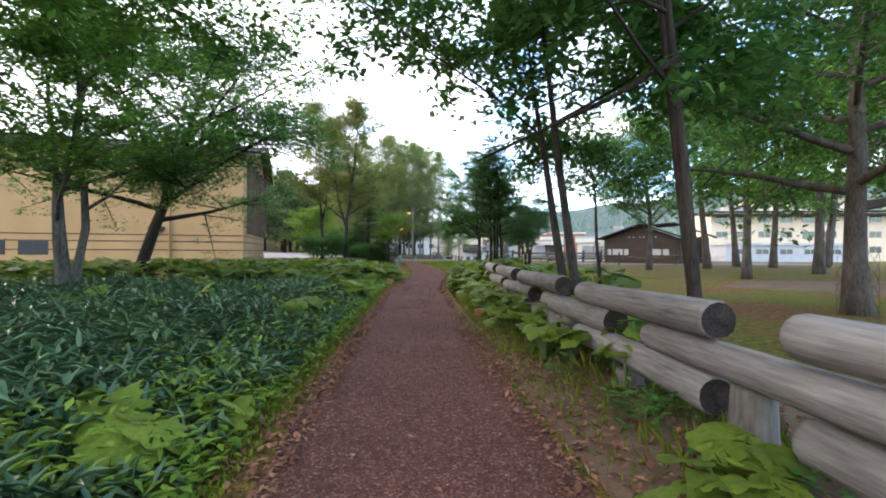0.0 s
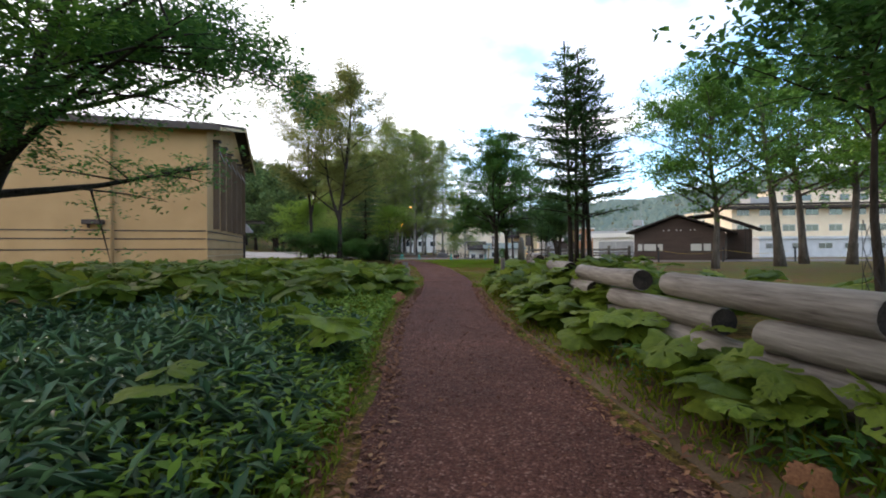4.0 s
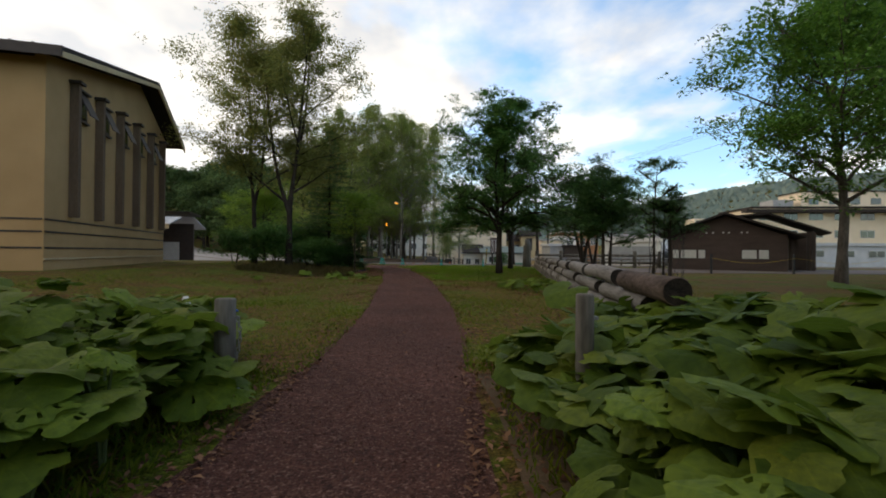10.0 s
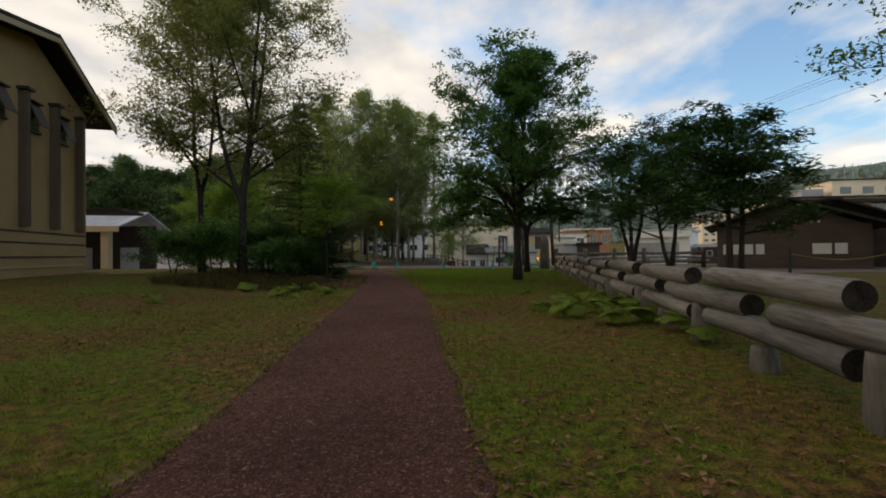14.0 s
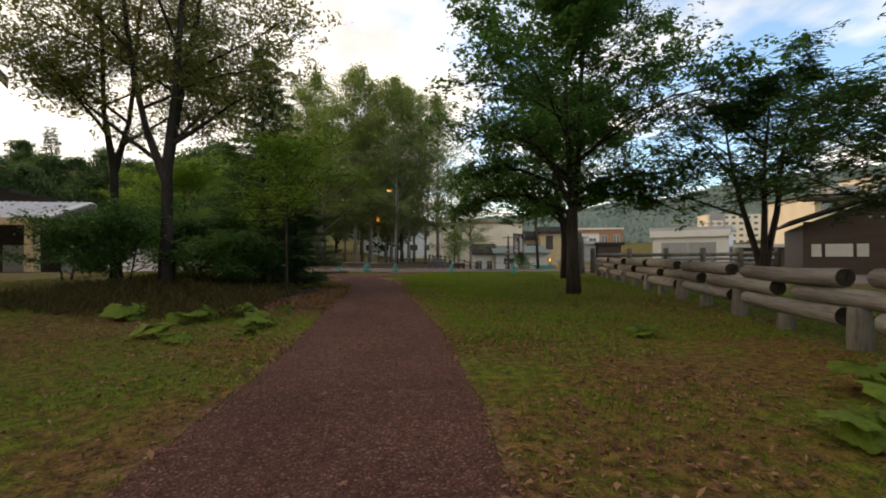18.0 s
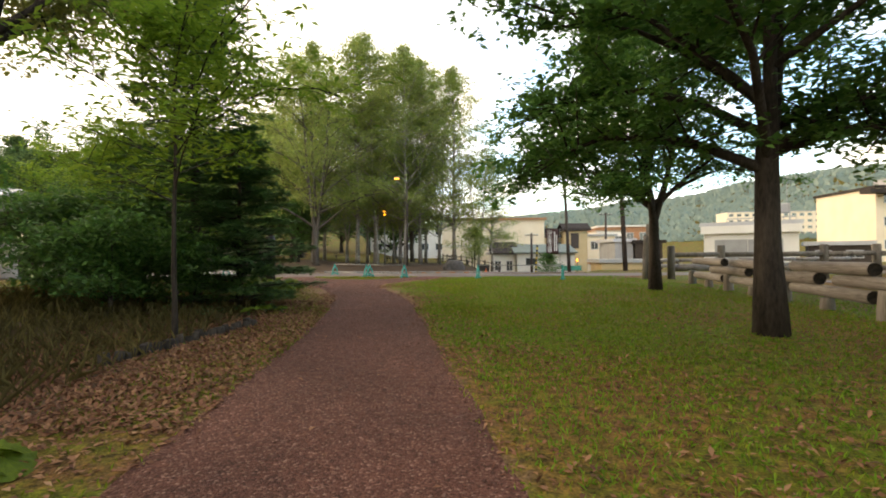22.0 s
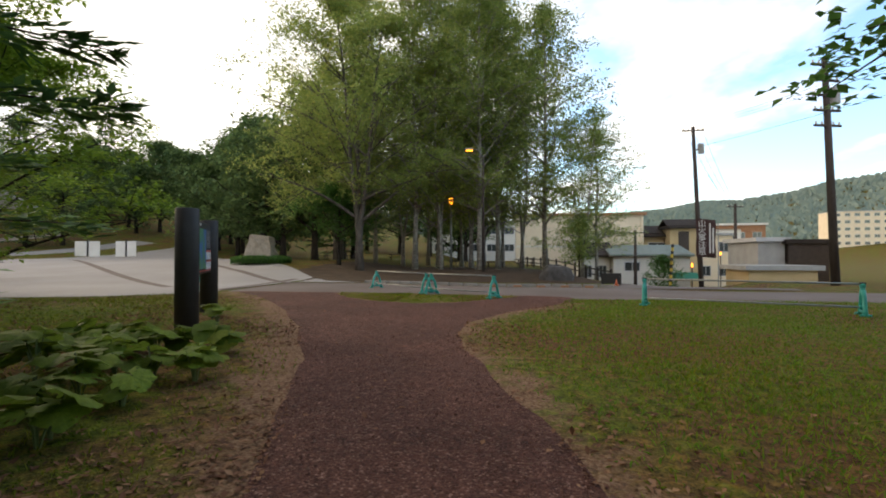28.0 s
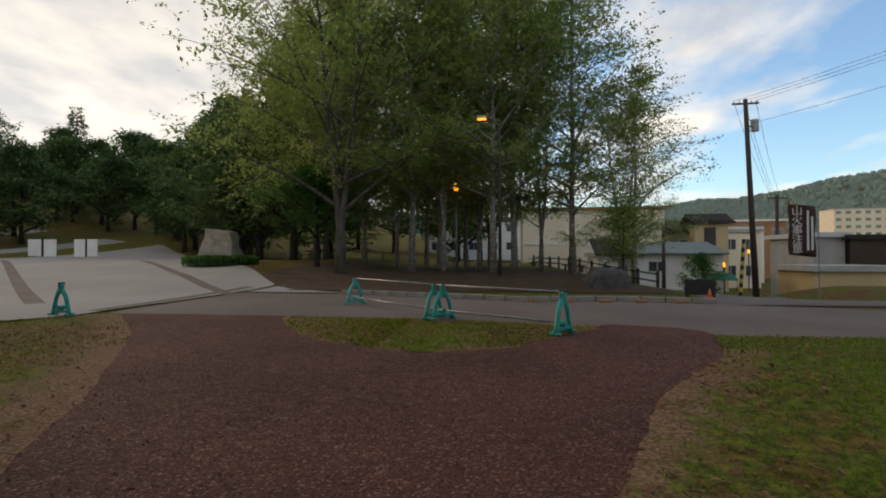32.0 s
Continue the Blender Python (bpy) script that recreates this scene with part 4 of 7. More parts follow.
roof_plane("sheet_roof", -0.8, 4.5, 4.5, 5.75, -0.5, 8.6, 0.12, LOWW, M_GREENROOF)
wq = part("window", box(1.2, -0.06, 2.75, 2.9, -0.003, 3.8), M_TIN, LOWW)
for x in (1.27, 2.1):
    part("pane", box(x, -0.075, 2.82, x + 0.73, -0.061, 3.73), M_PANE, wq)
LEAN = block("side_house", 5.0, 109.4, 3.4, 6, 4.3, 0, M_WHITE, M_GREY, 1, 2, "small white house with a grey hipped roof", base=-3.2)
roof_plane("sheet_roof", -0.7, 4.45, 3.0, 6.1, -0.4, 3.9, 0.12, LEAN, M_ROOF)
block("tan_house", 23.4, 124, 4.8, 9, 7.7, -3, M_CREAM, M_GREY, 2, 2, "tan two-storey shop on the street", base=-3.5)
block("rust_shop", 33.5, 150, 11.5, 10, 11.0, -6, M_RED, M_WHITE, 2, 4, "rust-orange shopfront with a pale band", base=-3.8)
block("street_shop", 29.0, 137, 6, 9, 9.4, -6, M_WHITE, M_RED, 2, 2, "white shop with a rust-coloured sign band", base=-3.6)
block("far_shop", 22.0, 160, 7, 9, 8.5, -4, M_WHITE, M_GREY, 2, 3, "pale shop further down the street", base=-3.8)
block("grey_block", 19.1, 98, 2.25, 6, 5.0, 0, M_GREY, M_TIN, 0, 1, "plain grey metal-clad block", base=-2.4)
block("dark_shed", 21.45, 97.6, 3.3, 6, 4.4, 0, M_BROWN, M_ROOF, 0, 1, "dark brown timber shed on the bank", base=-2.0)
LS = block("low_store", 15.5, 92, 5.0, 4, 1.75, 0, M_BEIGE, M_GREY, 0, 1, "low beige store with a grey lean-to roof", base=-1.6)
block("far_hotel", 205, 390, 75, 18, 33, -6, M_CREAM, M_TIN, 7, 14, "cream multi-storey hotel across the town", base=-3)
block("pale_house", -20.0, 150, 22, 10, 8.0, 3, M_WHITE, M_GREY, 2, 6, "pale house seen between the birch trunks", base=0.3)
# street clutter: awnings and hanging signs
M_AWN = mat("green_awning", (0.02, 0.16, 0.11), (0.04, 0.22, 0.15), 6, 0.8, 0.2)
for k, (x, y, z, c) in enumerate(((15.8, 107.0, -0.9, M_AWN), (18.9, 118.0, -0.7, M_AWN), (22.2, 123.5, -0.4, M_RED), (24.8, 134, -0.2, M_AWN))):
    aw = thing("awning", x, y, z - 2.3, 0, "shop awning over the pavement", "awning", "shop awnings")
    roof_plane("canvas", -1.3, 2.0, 0.0, 2.6, -1.4, 1.4, 0.05, aw, c)
    for s in (-1.3, 1.3):
        part("pole", box(s - 0.03, -1.25, 0, s + 0.03, -1.19, 2.0), M_PIPE, aw)
for k in range(6):
    sg = thing("hanging_sign", 16.4 + k * 1.5, 112 + k * 8, gz(16.4 + k * 1.5, 112 + k * 8), 0, "upright shop sign on a post", "sign", "street signs")
    part("post", box(-0.05, -0.05, -0.2, 0.05, 0.05, 4.5), M_PIPE, sg)
    part("panel", box(-0.4, -0.08, 2.6, 0.4, 0.08, 4.6 + 0.4 * (k % 2), 0.02), (M_WHITE, M_RED, M_AWN)[k % 3], sg)

for x, y, z in ((28.6, 118, 1.2), (17.6, 109.6, 0.1), (25.4, 121, 1.5)):
    sl = thing("street_light", x, y, gz(x, y) - 0.1, 0, "small lit amber street light over the shops", "lamp", "street lights")
    hh_ = z - gz(x, y)
    part("post", box(-0.05, -0.05, 0, 0.05, 0.05, hh_), M_POLE, sl)
    mesh("lantern", *tube([(0, 0, hh_ + 0.003), (0, 0, hh_ + 0.2), (0, 0, hh_ + 0.45)], [0.07, 0.11, 0.06], 10), M_LAMP, sl, "glowing amber lantern")

# ---- trees ----
def grow(seed, height, r0, spread, first=0.3, limbs=9, rise=0.55, stems=1, wander=0.10, twigs=6, droop=0.0, lean=(0, 0), split=0.22, fork=0.0, arch=0.0, boughs=()):
    """Trunk, limbs and twigs as tubes; returns the wood's mesh data and the places where leaves hang.
    Stems part at the share fork of the height; arch bends limbs over; boughs are far-reaching limbs (from height, to x, y, z)."""
    rng = random.Random(seed)
    wood, tips = [], []

    def hang(lp, length, rl, n_):
        for t_ in range(n_):
            j = rng.uniform(1.2, 4.99)
            b = lp[int(j)].lerp(lp[int(j) + 1], j % 1)
            td = Vector((rng.uniform(-1, 1), rng.uniform(-1, 1), rng.uniform(-0.35, 0.75) - droop)).normalized() * length * rng.uniform(0.18, 0.42)
            m_ = b + td * 0.55 + Vector((0, 0, 0.04))
            e = b + td
            wood.append(tube([b, m_, e], [max(0.006, rl * 0.28), max(0.005, rl * 0.18), 0.004], 4, False))
            tips.extend([m_, e, b.lerp(m_, 0.6), m_.lerp(e, 0.5)])
        tips.append(lp[-1])

    for s in range(stems):
        a0 = rng.uniform(0, 6.28) if not fork else seed + 6.283 * s / stems + rng.uniform(-0.4, 0.4)
        out = 0.0 if stems == 1 else spread * split
        hh = height * (1 if s == 0 else rng.uniform(0.75, 0.98))
        pts, rad = [], []
        nseg = 9
        px = py = 0.0
        for i in range(nseg):
            q = i / (nseg - 1)
            free = max(0.0, q - fork) / (1 - fork)
            bow = free ** 0.7 if fork else q
            own = s * 7.1 if q > fork else 0.0
            px = lean[0] * q + out * bow * math.cos(a0) + wander * hh * 0.35 * noise.noise((q * 2.4, seed + own, 0)) * q ** 0.5
            py = lean[1] * q + out * bow * math.sin(a0) + wander * hh * 0.35 * noise.noise((q * 2.4, seed + own, 9)) * q ** 0.5
            base = 0.0 if stems == 1 or fork else 0.12 * (1 - q)
            pts.append(Vector((px + base * math.cos(a0), py + base * math.sin(a0), hh * q - 0.15 * (i == 0))))
            thick = r0 / (stems ** 0.35) if not fork else r0 * (1.0 if q <= fork else 0.72)
            rad.append(thick * ((1 - q) ** 0.8 * 0.94 + 0.06) * (1.35 if i == 0 else 1))
        wood.append(tube(pts, rad, 9))
        nl = max(3, limbs // stems)
        for k in range(nl):
            q = first + (0.97 - first) * (k + rng.uniform(0, 0.8)) / nl
            i = min(int(q * (nseg - 1)), nseg - 2)
            fr_ = q * (nseg - 1) - i
            p = pts[i].lerp(pts[i + 1], fr_)
            a = k * 2.4 + rng.uniform(-0.5, 0.5) + a0
            shape = math.sin(math.pi * min(1, 0.25 + 0.85 * (q - first) / (1 - first))) ** 0.6
            length = spread * shape * rng.uniform(0.75, 1.1) + 0.3 * min(1.0, spread)
            d = Vector((math.cos(a), math.sin(a), rise * rng.uniform(0.5, 1.2) + 0.5 * (q - first)))
            rl = rad[i] * 0.55
            lp, lr = [p], [rl]
            for j in range(1, 6):
                d = (d + Vector((rng.uniform(-0.3, 0.3), rng.uniform(-0.3, 0.3), rng.uniform(-0.12, 0.22) - droop - arch * j * (1.25 - q))) * 0.5)
                lp.append(lp[-1] + d.normalized() * length / 5)
                lr.append(max(0.008, rl * (1 - j / 5.6)))
            wood.append(tube(lp, lr, 6, False))
            hang(lp, length, rl, twigs)
        tips.append(pts[-1])
        if s == 0:
            for z0, ex, ey, ez in boughs:
                q = min(0.95, z0 / hh) * (nseg - 1)
                p = pts[int(q)].lerp(pts[int(q) + 1], q % 1)
                e = Vector((ex, ey, ez))
                rl = rad[int(q)] * 0.5
                lift = 0.16 * (e - p).length
                lp = [p.lerp(e, j / 5) + Vector((rng.uniform(-0.12, 0.12), rng.uniform(-0.12, 0.12), lift * math.sin(math.pi * j / 5))) for j in range(6)]
                wood.append(tube(lp, [max(0.01, rl * (1 - j / 5.6)) for j in range(6)], 6, False))
                hang(lp, (e - p).length * 0.8, rl, twigs * 2)
    return tubes(wood), tips


def leaf_cloud(tips, count, size, puff, seed, narrow=0.55, flat=0.45):
    """Folded leaves, in sprays round the twig ends."""
    rng = np.random.default_rng(seed)
    t_ = np.array([tuple(p) for p in tips])
    idx = rng.integers(0, len(t_), count)
    sprays = rng.normal(0, 1, (len(t_) * 3, 3)) * np.array([1, 1, 0.6]) * puff
    pick = idx * 3 + rng.integers(0, 3, count)
    c = t_[idx] + sprays[pick] + rng.normal(0, 1, (count, 3)) * np.array([1, 1, 0.55]) * puff * 0.42
    a = rng.uniform(0, 2 * np.pi, count)
    tilt = rng.normal(0, flat, count)
    d = np.stack([np.cos(a) * np.cos(tilt), np.sin(a) * np.cos(tilt), np.sin(tilt) - 0.15], 1)
    side = np.stack([-np.sin(a), np.cos(a), rng.normal(0, flat, count)], 1)
    side /= np.linalg.norm(side, axis=1)[:, None]
    s = size * rng.uniform(0.6, 1.25, count)[:, None]
    up = np.cross(d, side)
    v = np.empty((count, 4, 3))
    v[:, 0], v[:, 2] = c, c + d * s
    mid = c + d * s * 0.45 + up * s * 0.10
    v[:, 1], v[:, 3] = mid + side * s * narrow * 0.5, mid - side * s * narrow * 0.5
    return v.reshape(-1, 3)


def leaf_object(name, verts, material, parent, label=""):
    n_ = len(verts) // 4
    me = bpy.data.meshes.new(name)
    me.vertices.add(len(verts))
    me.vertices.foreach_set("co", np.asarray(verts, np.float32).ravel())
    i = np.arange(n_) * 4
    tri = np.stack([i, i + 1, i + 2, i, i + 2, i + 3], 1).ravel().astype(np.int32)
    me.loops.add(n_ * 6)
    me.loops.foreach_set("vertex_index", tri)
    me.polygons.add(n_ * 2)
    me.polygons.foreach_set("loop_start", np.arange(0, n_ * 6, 3, dtype=np.int32))
    me.polygons.foreach_set("loop_total", np.full(n_ * 2, 3, np.int32))
    me.update(calc_edges=True)
    me.materials.append(material)
    ob = new(name, me)
    if parent:
        ob.parent = parent
    return tagged(ob, label)


def tree(name, x, y, seed, height, r0, spread, bark, leafm, count, size, puff, label, group="", narrow=0.55, flat=0.45, rz=0.0, **kw):
    t_ = thing(name, x, y, gz(x, y), rz, label, "tree", group)
    (v, f_), tips = grow(seed, height, r0, spread, **kw)
    mesh("trunk", v, f_, bark, t_, smooth=True)
    leaf_object("crown", leaf_cloud(tips, count, size, puff, seed, narrow, flat), leafm, t_)
    return t_


def conifer(name, x, y, seed, height, r0, spread, label, count=14000, first=0.08, gap=0.34, droop=0.25, up=0.1, group="", size=0.13, stems=1, material=None, twig_rows=11):
    """Fir or larch: whorls of limbs with flat needle sprays."""
    rng = random.Random(seed)
    t_ = thing(name, x, y, gz(x, y), 0, label, "tree", group)
    wood, sprays = [], []
    for s in range(stems):
        ox, oy = (0, 0) if stems == 1 else (rng.uniform(-0.22, 0.22), rng.uniform(-0.22, 0.22))
        lx, ly = (0, 0) if stems == 1 else (rng.uniform(-0.5, 0.5), rng.uniform(-0.5, 0.5))
        hh = height * (1 if s == 0 else rng.uniform(0.7, 0.95))
        wood.append(tube([(ox, oy, -0.1), (ox + lx * 0.5, oy + ly * 0.5, hh * 0.5), (ox + lx, oy + ly, hh)], [r0 * 1.1, r0 * 0.6, 0.015], 8))
        z = hh * first
        while z < hh * 0.985:
            q = z / hh
            r = spread * (1 - q) ** 0.75 * (0.55 + 0.45 * min(1, (q - first + 0.06) / 0.18)) + 0.12
            n_ = rng.randint(4, 6)
            a0 = rng.uniform(0, 6.28)
            for k in range(n_):
                a = a0 + 6.283 * k / n_ + rng.uniform(-0.25, 0.25)
                L = r * rng.uniform(0.65, 1.12)
                p = Vector((ox + lx * q, oy + ly * q, z + rng.uniform(-0.1, 0.1)))
                d = Vector((math.cos(a), math.sin(a), up))
                m_ = p + d * L * 0.5 + Vector((0, 0, -droop * L * 0.12))
                e = p + d * L + Vector((0, 0, -droop * L * 0.35))
                wood.append(tube([p, m_, e], [0.03 * (1 - q) + 0.008, 0.015, 0.004], 4, False))
                sprays.append((p, m_, e, L))
            z += gap * rng.uniform(0.8, 1.2) * (1 if q < 0.7 else 0.7)
    v, f_ = tubes(wood)
    mesh("trunk", v, f_, M_BARK, t_, smooth=True)
    r_ = np.random.default_rng(seed)
    w = np.array([s[3] for s in sprays])
    pick = r_.choice(len(sprays), count, p=w / w.sum())
    P, Mm, E_ = (np.array([tuple(s[i]) for s in sprays])[pick] for i in range(3))
    u = (r_.uniform(0.08, 1, count) ** 0.8)[:, None]
    c = P * (1 - u) ** 2 + 2 * u * (1 - u) * Mm + u * u * E_
    dirv = E_ - P
    dirv /= np.linalg.norm(dirv, axis=1)[:, None]
    sd = np.stack([-dirv[:, 1], dirv[:, 0], np.zeros(count)], 1)
    off = r_.uniform(-1, 1, count)[:, None] * 0.30 * w[pick][:, None] * (1.1 - u)
    c = c + sd * off + np.stack([np.zeros(count), np.zeros(count), r_.normal(-0.02, 0.035, count)], 1)
    d = dirv * 0.7 + sd * np.sign(off) * 0.6 + r_.normal(0, 0.18, (count, 3))
    s = size * r_.uniform(0.6, 1.3, count)[:, None]
    side = np.cross(d, np.array([0, 0, 1.0])) + r_.normal(0, 0.2, (count, 3))
    vv = np.empty((count, 4, 3))
    vv[:, 0], vv[:, 2] = c, c + d * s
    mid = c + d * s * 0.5
    vv[:, 1], vv[:, 3] = mid + side * s * 0.16, mid - side * s * 0.16
    leaf_object("needles", vv.reshape(-1, 3), material or M_NEEDLE, t_)
    return t_


# beside the first stretch
maple = dict(limbs=18, rise=0.42, wander=0.25, twigs=11)
tree("maple_tree", -9.2, 11.4, 3, 7.5, 0.17, 4.8, M_BARK_GREY, M_LEAF, 26000, 0.15, 0.26, "many-stemmed maple with layered green leaves in the undergrowth", first=0.26, stems=3, flat=0.28, **maple)
tree("maple_tree", -10.6, 16.2, 8, 8.8, 0.22, 6.0, M_BARK, M_LEAF_DARK, 52000, 0.14, 0.32, "maple with a bent dark trunk and wide hanging boughs", first=0.24, lean=(2.2, 1.2), flat=0.28,
     boughs=((4.5, 5.6, 4.0, 5.6), (4.8, 4.2, 3.4, 6.6), (4.2, 4.8, 1.2, 5.4), (3.0, 3.6, -3.5, 2.9)), **maple)
tree("maple_tree", -5.6, 3.6, 14, 8.2, 0.13, 4.8, M_BARK, M_LEAF, 46000, 0.13, 0.30, "maple arching over the path", first=0.45, flat=0.28, boughs=((3.8, 4.6, 3.4, 4.9), (4.4, 5.2, 5.6, 6.4), (3.6, 2.6, 4.6, 4.3)), **maple)
tree("maple_tree", -12.5, 7.0, 15, 7.5, 0.16, 5.2, M_BARK_GREY, M_LEAF, 22000, 0.16, 0.32, "maple with low spreading boughs in the undergrowth", first=0.2, flat=0.28, **maple)
tree("oak_tree", 2.74, 4.95, 21, 8.8, 0.088, 4.0, M_BARK, M_LEAF_DARK, 24000, 0.17, 0.28, "dark double-stemmed oak standing behind the log fence", first=0.36, limbs=18, rise=0.35, twigs=10, lean=(-0.6, 0.5), stems=2, split=0.02, wander=0.05)
tree("oak_tree", 1.95, 6.95, 22, 8.2, 0.105, 3.2, M_BARK, M_LEAF_DARK, 15000, 0.17, 0.26, "dark twin-stemmed oak leaning beside the log fence", first=0.42, limbs=14, stems=2, rise=0.4, twigs=9, lean=(-0.4, 2.4), split=0.02, wander=0.05)
tree("oak_tree", 9.0, 10.2, 23, 9.5, 0.24, 5.8, M_BARK_GREY, M_LEAF_DARK, 46000, 0.16, 0.36, "dark oak with its trunk wrapped in netting", first=0.22, limbs=22, rise=0.25, twigs=11, arch=0.05)
tree("young_tree", 4.3, 12.8, 24, 4.2, 0.065, 1.9, M_BARK, M_LEAF_DARK, 5000, 0.14, 0.2, "thin young tree with netting round its foot", first=0.6, limbs=12, rise=0.3, twigs=7, lean=(-0.3, 0))
conifer("fir_tree", 2.0, 17.4, 31, 5.8, 0.06, 2.1, "dark many-stemmed fir beside the log fence", 26000, 0.46, 0.36, 0.35, 0.30, size=0.10, stems=4, material=M_NEEDLE)
tree("ash_tree", 15.8, 36.0, 25, 11.5, 0.20, 5.6, M_BARK_GREY, M_LEAF, 34000, 0.19, 0.34, "leafy ash reaching over the far lawn", first=0.26, limbs=22, twigs=12, arch=0.08, boughs=((5.5, -5.0, -2.0, 5.2), (7.0, -5.5, -4.0, 8.2)))
tree("ash_tree", 15.5, 24.0, 26, 11.0, 0.22, 5.6, M_BARK_GREY, M_LEAF, 26000, 0.21, 0.38, "leafy ash on the far lawn", first=0.3, limbs=17, twigs=9)
tall = tree("tall_tree", 22.0, 39.0, 27, 14.0, 0.30, 4.8, M_BARK_GREY, M_LEAF, 6500, 0.34, 0.44, "tall bare-stemmed tree with a high leafy crown on the lawn", "lawn trees", first=0.36, limbs=16, twigs=8, lean=(-1.2, 0.5))
for k, (x, y) in enumerate(((27.5, 44.0), (29.5, 42.0), (35, 43), (24.0, 30.0), (33, 34), (19.5, 17.5), (24, 22), (41, 50), (15, 13), (38, 26))):
    copy_thing(tall, pose(x, y, gz(x, y), 0, 0, 70 * k + 30))
tree("small_conifer", 2.5, 23.25, 41, 2.5, 0.045, 0.27, M_BARK, M_NEEDLE, 6000, 0.055, 0.04, "small ragged conifer with a bundle of bare stems", narrow=0.3, flat=0.2, first=0.74, limbs=24, rise=0.5, twigs=8, stems=4, split=0.3, wander=0.05)
tree("yew_tree", 5.5, 33.6, 42, 3.75, 0.10, 1.15, M_BARK, M_NEEDLE, 14000, 0.14, 0.10, "dark flat-layered yew with bare double stem behind the fence", narrow=0.3, flat=0.15, first=0.55, limbs=26, rise=0.3, twigs=11, stems=2, wander=0.05)
tree("yew_tree", 6.8, 38.6, 43, 4.7, 0.11, 1.9, M_BARK, M_NEEDLE, 15000, 0.16, 0.12, "dark spreading yew behind the log fence", narrow=0.3, flat=0.15, first=0.45, limbs=26, rise=0.35, twigs=11, stems=2, wander=0.06, fork=0.2, split=0.3)
tree("pine_tree", 8.3, 45.0, 44, 6.4, 0.15, 2.8, M_BARK, M_NEEDLE, 20000, 0.19, 0.15, "dark flat-topped pine behind the log fence", narrow=0.3, flat=0.15, first=0.42, limbs=28, rise=0.45, twigs=12, stems=3, fork=0.18, split=0.35)
lawn_maple = dict(limbs=30, rise=0.95, twigs=12, arch=0.17, flat=0.32, narrow=0.7)
tree("maple_tree", 3.65, 47.2, 51, 11.4, 0.20, 4.6, M_BARK, M_LEAF_DARK, 62000, 0.145, 0.26, "large dark maple on the lawn beside the path", first=0.26, stems=2, fork=0.26, split=0.20, boughs=((2.6, -3.8, 1.4, 2.7), (3.2, -3.8, 2.6, 3.9), (2.8, 3.2, -0.6, 2.5)), **lawn_maple)
tree("maple_tree", 5.75, 56.1, 52, 10.4, 0.19, 5.2, M_BARK, M_LEAF_DARK, 56000, 0.155, 0.25, "large dark maple on the lawn near the stone post", first=0.26, stems=3, fork=0.30, split=0.26, boughs=((3.2, -4.7, 0.6, 3.7), (3.4, -4.9, 1.6, 4.6), (2.8, -2.8, -2.6, 2.9)), **lawn_maple)
# left clump before the plaza
clump = dict(limbs=26, rise=0.75, twigs=11, fork=0.27, split=0.34, arch=0.04)
tree("birch_tree", -12.8, 49.8, 61, 16.5, 0.17, 4.8, M_BARK, M_LEAF_OLIVE, 46000, 0.15, 0.44, "tall thin-leaved birch in the clump", first=0.30, stems=2, **clump)
tree("birch_tree", -9.9, 48.0, 62, 17.0, 0.21, 5.4, M_BARK, M_LEAF_OLIVE, 62000, 0.15, 0.44, "tall forked birch with sparse olive leaves", first=0.27, stems=3, **clump)
conifer("fir_tree", -8.4, 52.8, 63, 10.6, 0.15, 3.05, "dark pointed fir at the clump's edge", 46000, 0.05, 0.27, 0.3, 0.12, size=0.17, material=M_NEEDLE)
conifer("fir_tree", -6.5, 51.3, 64, 4.7, 0.09, 2.15, "dark bushy fir with boughs down to the ground", 52000, 0.03, 0.2, 0.3, 0.15, size=0.13, material=M_NEEDLE)
tree("rowan_tree", -5.4, 46.7, 65, 4.9, 0.042, 1.7, M_BARK, M_LEAF_LIGHT, 5600, 0.165, 0.22, "light green rowan sapling", narrow=0.36, flat=0.25, first=0.42, limbs=16, twigs=9, rise=0.5, arch=0.06, boughs=((2.9, 2.5, 0.2, 3.7), (3.3, 2.2, -1.6, 4.4)))
shrub_a = tree("shrub", -11.0, 47.6, 66, 2.4, 0.05, 1.7, M_BARK, M_LEAF_DARK, 7500, 0.15, 0.24, "dark green shrub under the birches", "shrubs", first=0.12, limbs=16, twigs=8, stems=3, split=0.3)
for k, (x, y, w) in enumerate(((-9.4, 50.6, 0.8), (-12.2, 52.5, 1.1), (-13.6, 48.5, 0.9), (-8.3, 49.4, 0.85), (-7.3, 50.4, 0.7), (-10.4, 53.6, 1.2))):
    copy_thing(shrub_a, pose(x, y, gz(x, y), 0, 0, 80 * k + 40)).scale = (w, w, w * 0.9)
tree("maple_tree", -16.4, 61.4, 68, 6.6, 0.10, 4.3, M_BARK, M_LEAF_LIGHT, 34000, 0.16, 0.26, "bright green maple beside the plaza", first=0.08, limbs=20, twigs=11, arch=0.06, flat=0.28)
